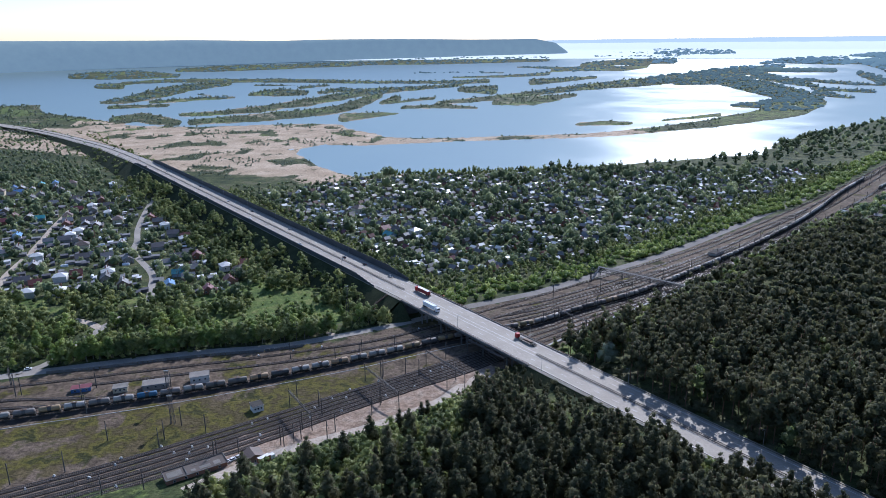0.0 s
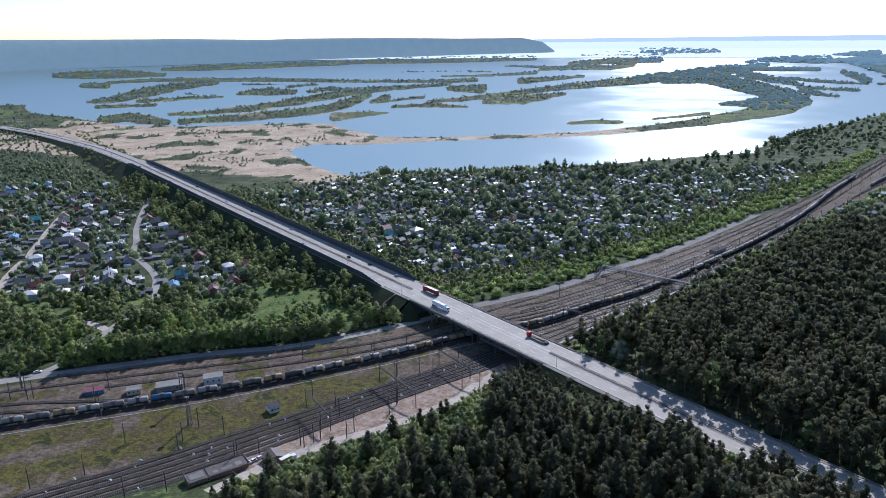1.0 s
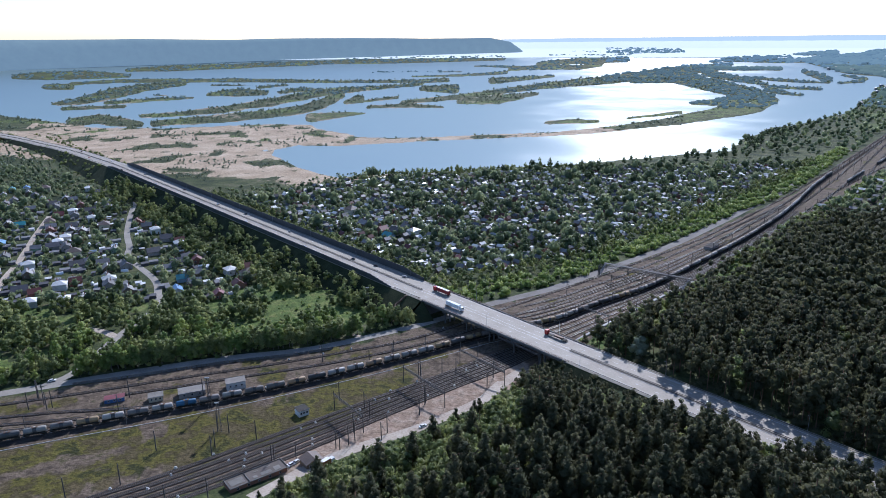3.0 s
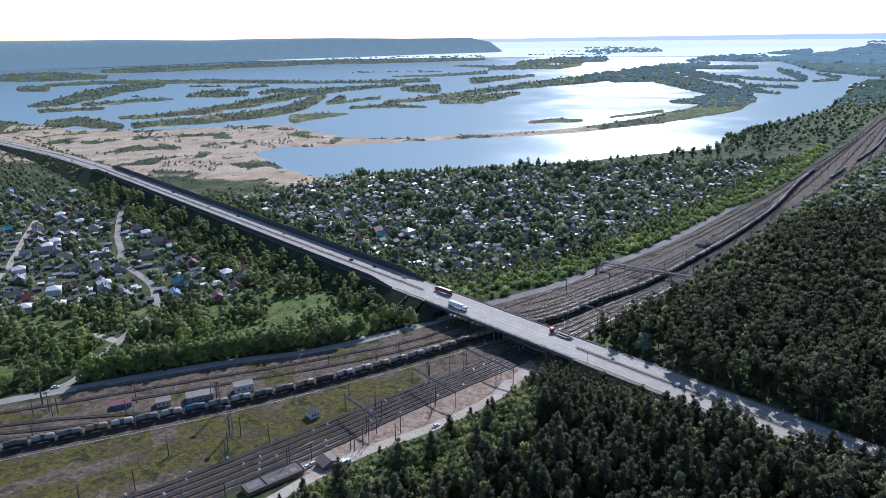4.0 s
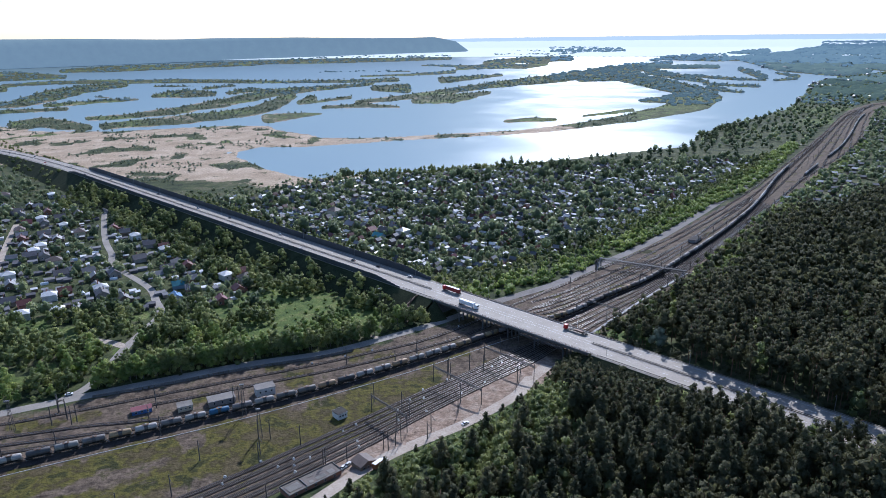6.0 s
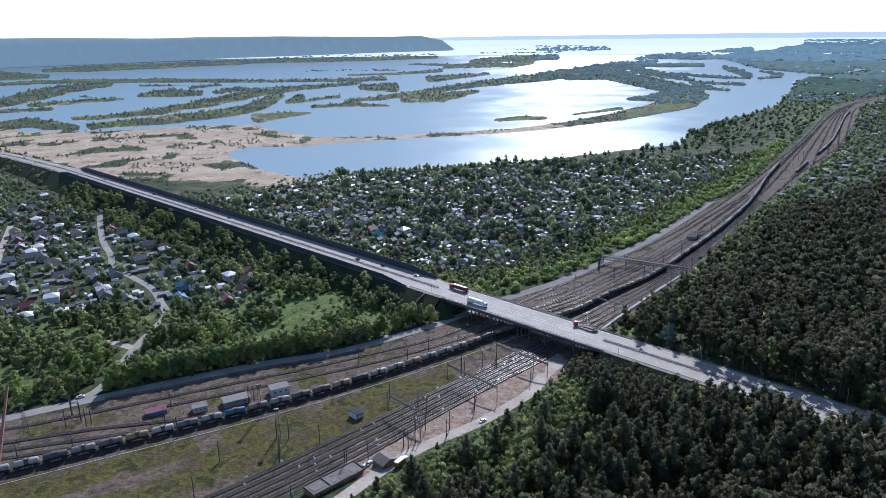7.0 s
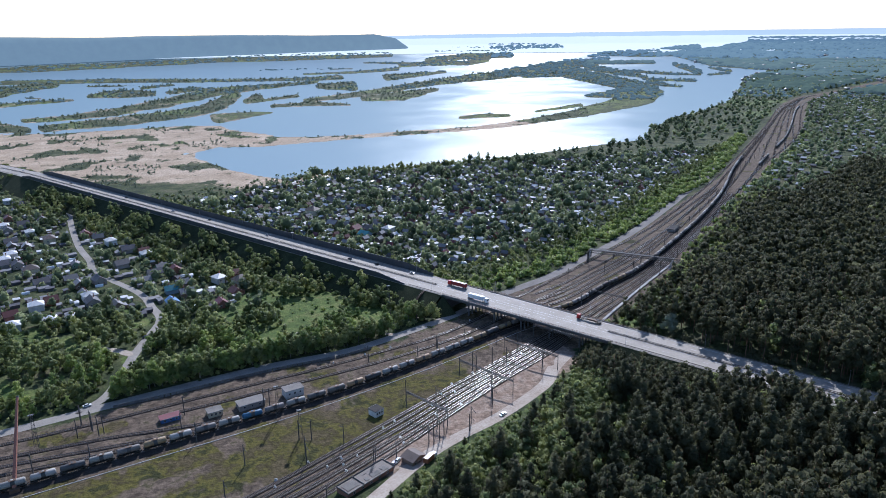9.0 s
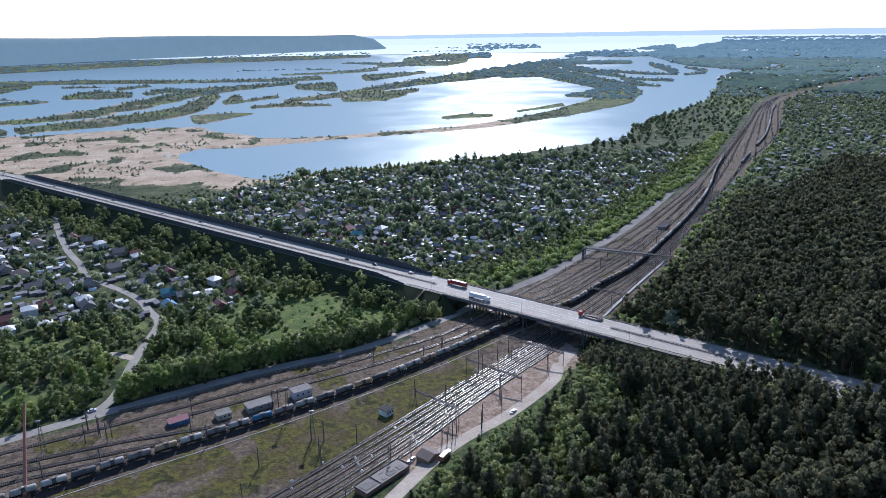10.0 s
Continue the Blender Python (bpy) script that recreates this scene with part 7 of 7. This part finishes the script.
def far_east(x, y):
    rail, north = np.interp(x, *N_EDGE), np.interp(x, *S_SHORE)
    south = np.interp(x, *S_EDGE)
    return (land_in(x, y) > 5) & ((y > rail + 20) | (y < south - 20)) & ((np.hypot(x - MID[0], y) > 2300) | (y > 1900))


rs3 = np.random.RandomState(17)
fr = np.exp(rs3.uniform(math.log(1900), math.log(12000), 9000))
fa = np.radians(rs3.uniform(18, 56, 9000))
fx, fy = MID[0] + fr * np.sin(fa), MID[1] + fr * np.cos(fa)
ok = far_east(fx, fy)
far_shape = [(ICO1[0] * [7, 7, 3.2] + [0, 0, 2.0], ICO1[1], ICO1[0])]
fsz = rs3.uniform(0.8, 1.6, 9000) * np.clip(fr / 3000, 1, 3)
# haze over these woods is only the glow in their materials
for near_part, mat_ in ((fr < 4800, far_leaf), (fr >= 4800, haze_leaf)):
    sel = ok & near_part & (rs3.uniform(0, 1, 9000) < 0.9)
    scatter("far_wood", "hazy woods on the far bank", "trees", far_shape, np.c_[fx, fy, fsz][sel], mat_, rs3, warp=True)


def canopy(r0, r1, mat, height, seed):
    """The closed crowns of a far wood, seen as one rolling sheet with gaps at the water."""
    az = np.radians(np.arange(16, 60, 0.16))
    R = np.geomspace(r0, r1, 40)
    A, Q = np.meshgrid(az, R)
    x, y = MID[0] + Q * np.sin(A), MID[1] + Q * np.cos(A)
    inl = land_in(x, y)
    rail = np.minimum(np.abs(y - np.interp(x, *N_EDGE)), np.abs(y - np.interp(x, *S_EDGE)))
    open_ = (rough_noise(x, y, 420) + 0.5 * rough_noise(x, y, 130) > 0.55) | (rail < 45)
    rs = np.random.RandomState(seed)
    z = WATER + height * (0.75 + 0.3 * rough_noise(x, y, 160) + rs.uniform(-0.25, 0.25, x.shape))
    bank = (strip_dist(x, y, FAR_BANK) > -20) | (y < np.interp(x, *S_SHORE))
    bank |= (A > radians(37)) & (Q > 5200)
    open_ &= Q < 8000
    inl = np.where(Q > 8000, np.where(A > radians(35), 99, inl), inl)
    z = np.where((inl > 25) & bank & ~open_, z, WATER - 4.0)
    P, _ = drawn_in(x, y, z)
    n, m = len(az), len(R)
    i = (np.arange(m - 1)[:, None] * n + np.arange(n - 1)[None, :]).ravel()
    F = np.concatenate([np.stack([i, i + n + 1, i + 1], -1), np.stack([i, i + n, i + n + 1], -1)])
    up = (z > WATER).ravel()
    F = F[up[F].any(1)]
    return tagged(new("far_wood", tri_mesh("far_wood", P.reshape(-1, 3), F, mat, smooth=True)), "closed hazy woods on the far bank", "woods", kind="stuff")


# painted haze: the material's glow grows with each farther sheet
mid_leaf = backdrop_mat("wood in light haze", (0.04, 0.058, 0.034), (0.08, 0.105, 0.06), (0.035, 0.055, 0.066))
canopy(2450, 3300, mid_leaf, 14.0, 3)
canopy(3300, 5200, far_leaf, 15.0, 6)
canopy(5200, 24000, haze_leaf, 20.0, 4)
cube = Buf()
gable(cube, 9, 11, 5.0, 3.0)
cube.add(*(lambda t: (t.v, t.f))(walls(9, 11, 5.0, 3.0)))
CV = np.array(cube.v)
CF = np.array([(f[0], f[i], f[i + 1]) for f in cube.f for i in range(1, len(f) - 1)])
town = ok & (((fr > 2000) & (fy < np.interp(fx, *S_SHORE))) | (strip_dist(fx, fy, FAR_BANK) > 0)) & (fr < 8000) & (rough_noise(fx, fy, 900) > -0.2) & (rs3.uniform(0, 1, 9000) < 0.16)
scatter("far_town", "many pale houses of the far town on the bank", "houses", [(CV, CF, unit(CV - [0, 0, 2]))], np.c_[fx + 14, fy - 20, rs3.uniform(0.8, 1.4, 9000)][town & (rs3.uniform(0, 1, 9000) < 0.5)], roof_pale, rs3, warp=True)
scatter("far_town", "many grey-roofed houses of the far town on the bank", "houses", [(CV, CF, unit(CV - [0, 0, 2]))], np.c_[fx - 16, fy + 12, rs3.uniform(0.8, 1.5, 9000)][town], roof_grey, rs3, warp=True)


ix, iy, ir = island_spots(34000, 91, 1050, 3600)
scatter("island_scrub", "willow scrub and low trees on the sandy islands", "shrubs", shapes_of(bush_shape, 6, 7, 1, 0.9), np.c_[ix, iy, rs2.uniform(0.8, 2.3, len(ix)) * np.clip(ir / 1800, 0.7, 1.6)], willow_leaf, rs2, warp=True)
# far_leaf's glow stands in for haze over these islands
ix, iy, ir = island_spots(9000, 92, 2600, 9500)
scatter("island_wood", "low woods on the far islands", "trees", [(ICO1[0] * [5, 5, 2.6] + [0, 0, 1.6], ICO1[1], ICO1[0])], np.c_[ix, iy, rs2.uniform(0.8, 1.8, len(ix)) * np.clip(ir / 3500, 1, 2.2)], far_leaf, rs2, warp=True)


# single large trees that stand out
def big_tree(x, y, h, w, mat, words, seed):
    rs = np.random.RandomState(seed)
    t = thing("broadleaf_tree", words, "tree", m=Matrix.Translation((x, y, gz_at(x, y))))
    part("trunk", trunk(h, 0.3, 0.02, 6, 0.7, seed), grey_bark, t)
    V, F, N = leaf_crown(rs, 900, h, w, 12, 0.42)
    part("crown", tri_mesh("crown", V, F, mat, None, True, N), mat, t)
    return t


big_tree(100, 369, 14, 6.5, willow_leaf, "large rounded silvery willow beside the bridge", 5)
big_tree(-36, 452, 13, 6.0, green_leaf, "large bushy tree below the bridge abutment", 6)
big_tree(58, 1003, 20, 5.0, green_leaf, "tall poplar on the river shore", 7)
big_tree(188, 1040, 22, 5.0, green_leaf, "tall poplar on the river shore", 8)
big_tree(205, 1046, 19, 5.0, green_leaf, "tall poplar on the river shore", 9)
big_tree(-205, 498, 11, 5.5, green_leaf, "dark bushy tree beside the village lane", 10)
big_tree(-215, 520, 12, 5.5, green_leaf, "dark bushy tree beside the village lane", 11)
big_tree(-262, 545, 12, 5.5, green_leaf, "dark bushy tree beside the village lane", 12)
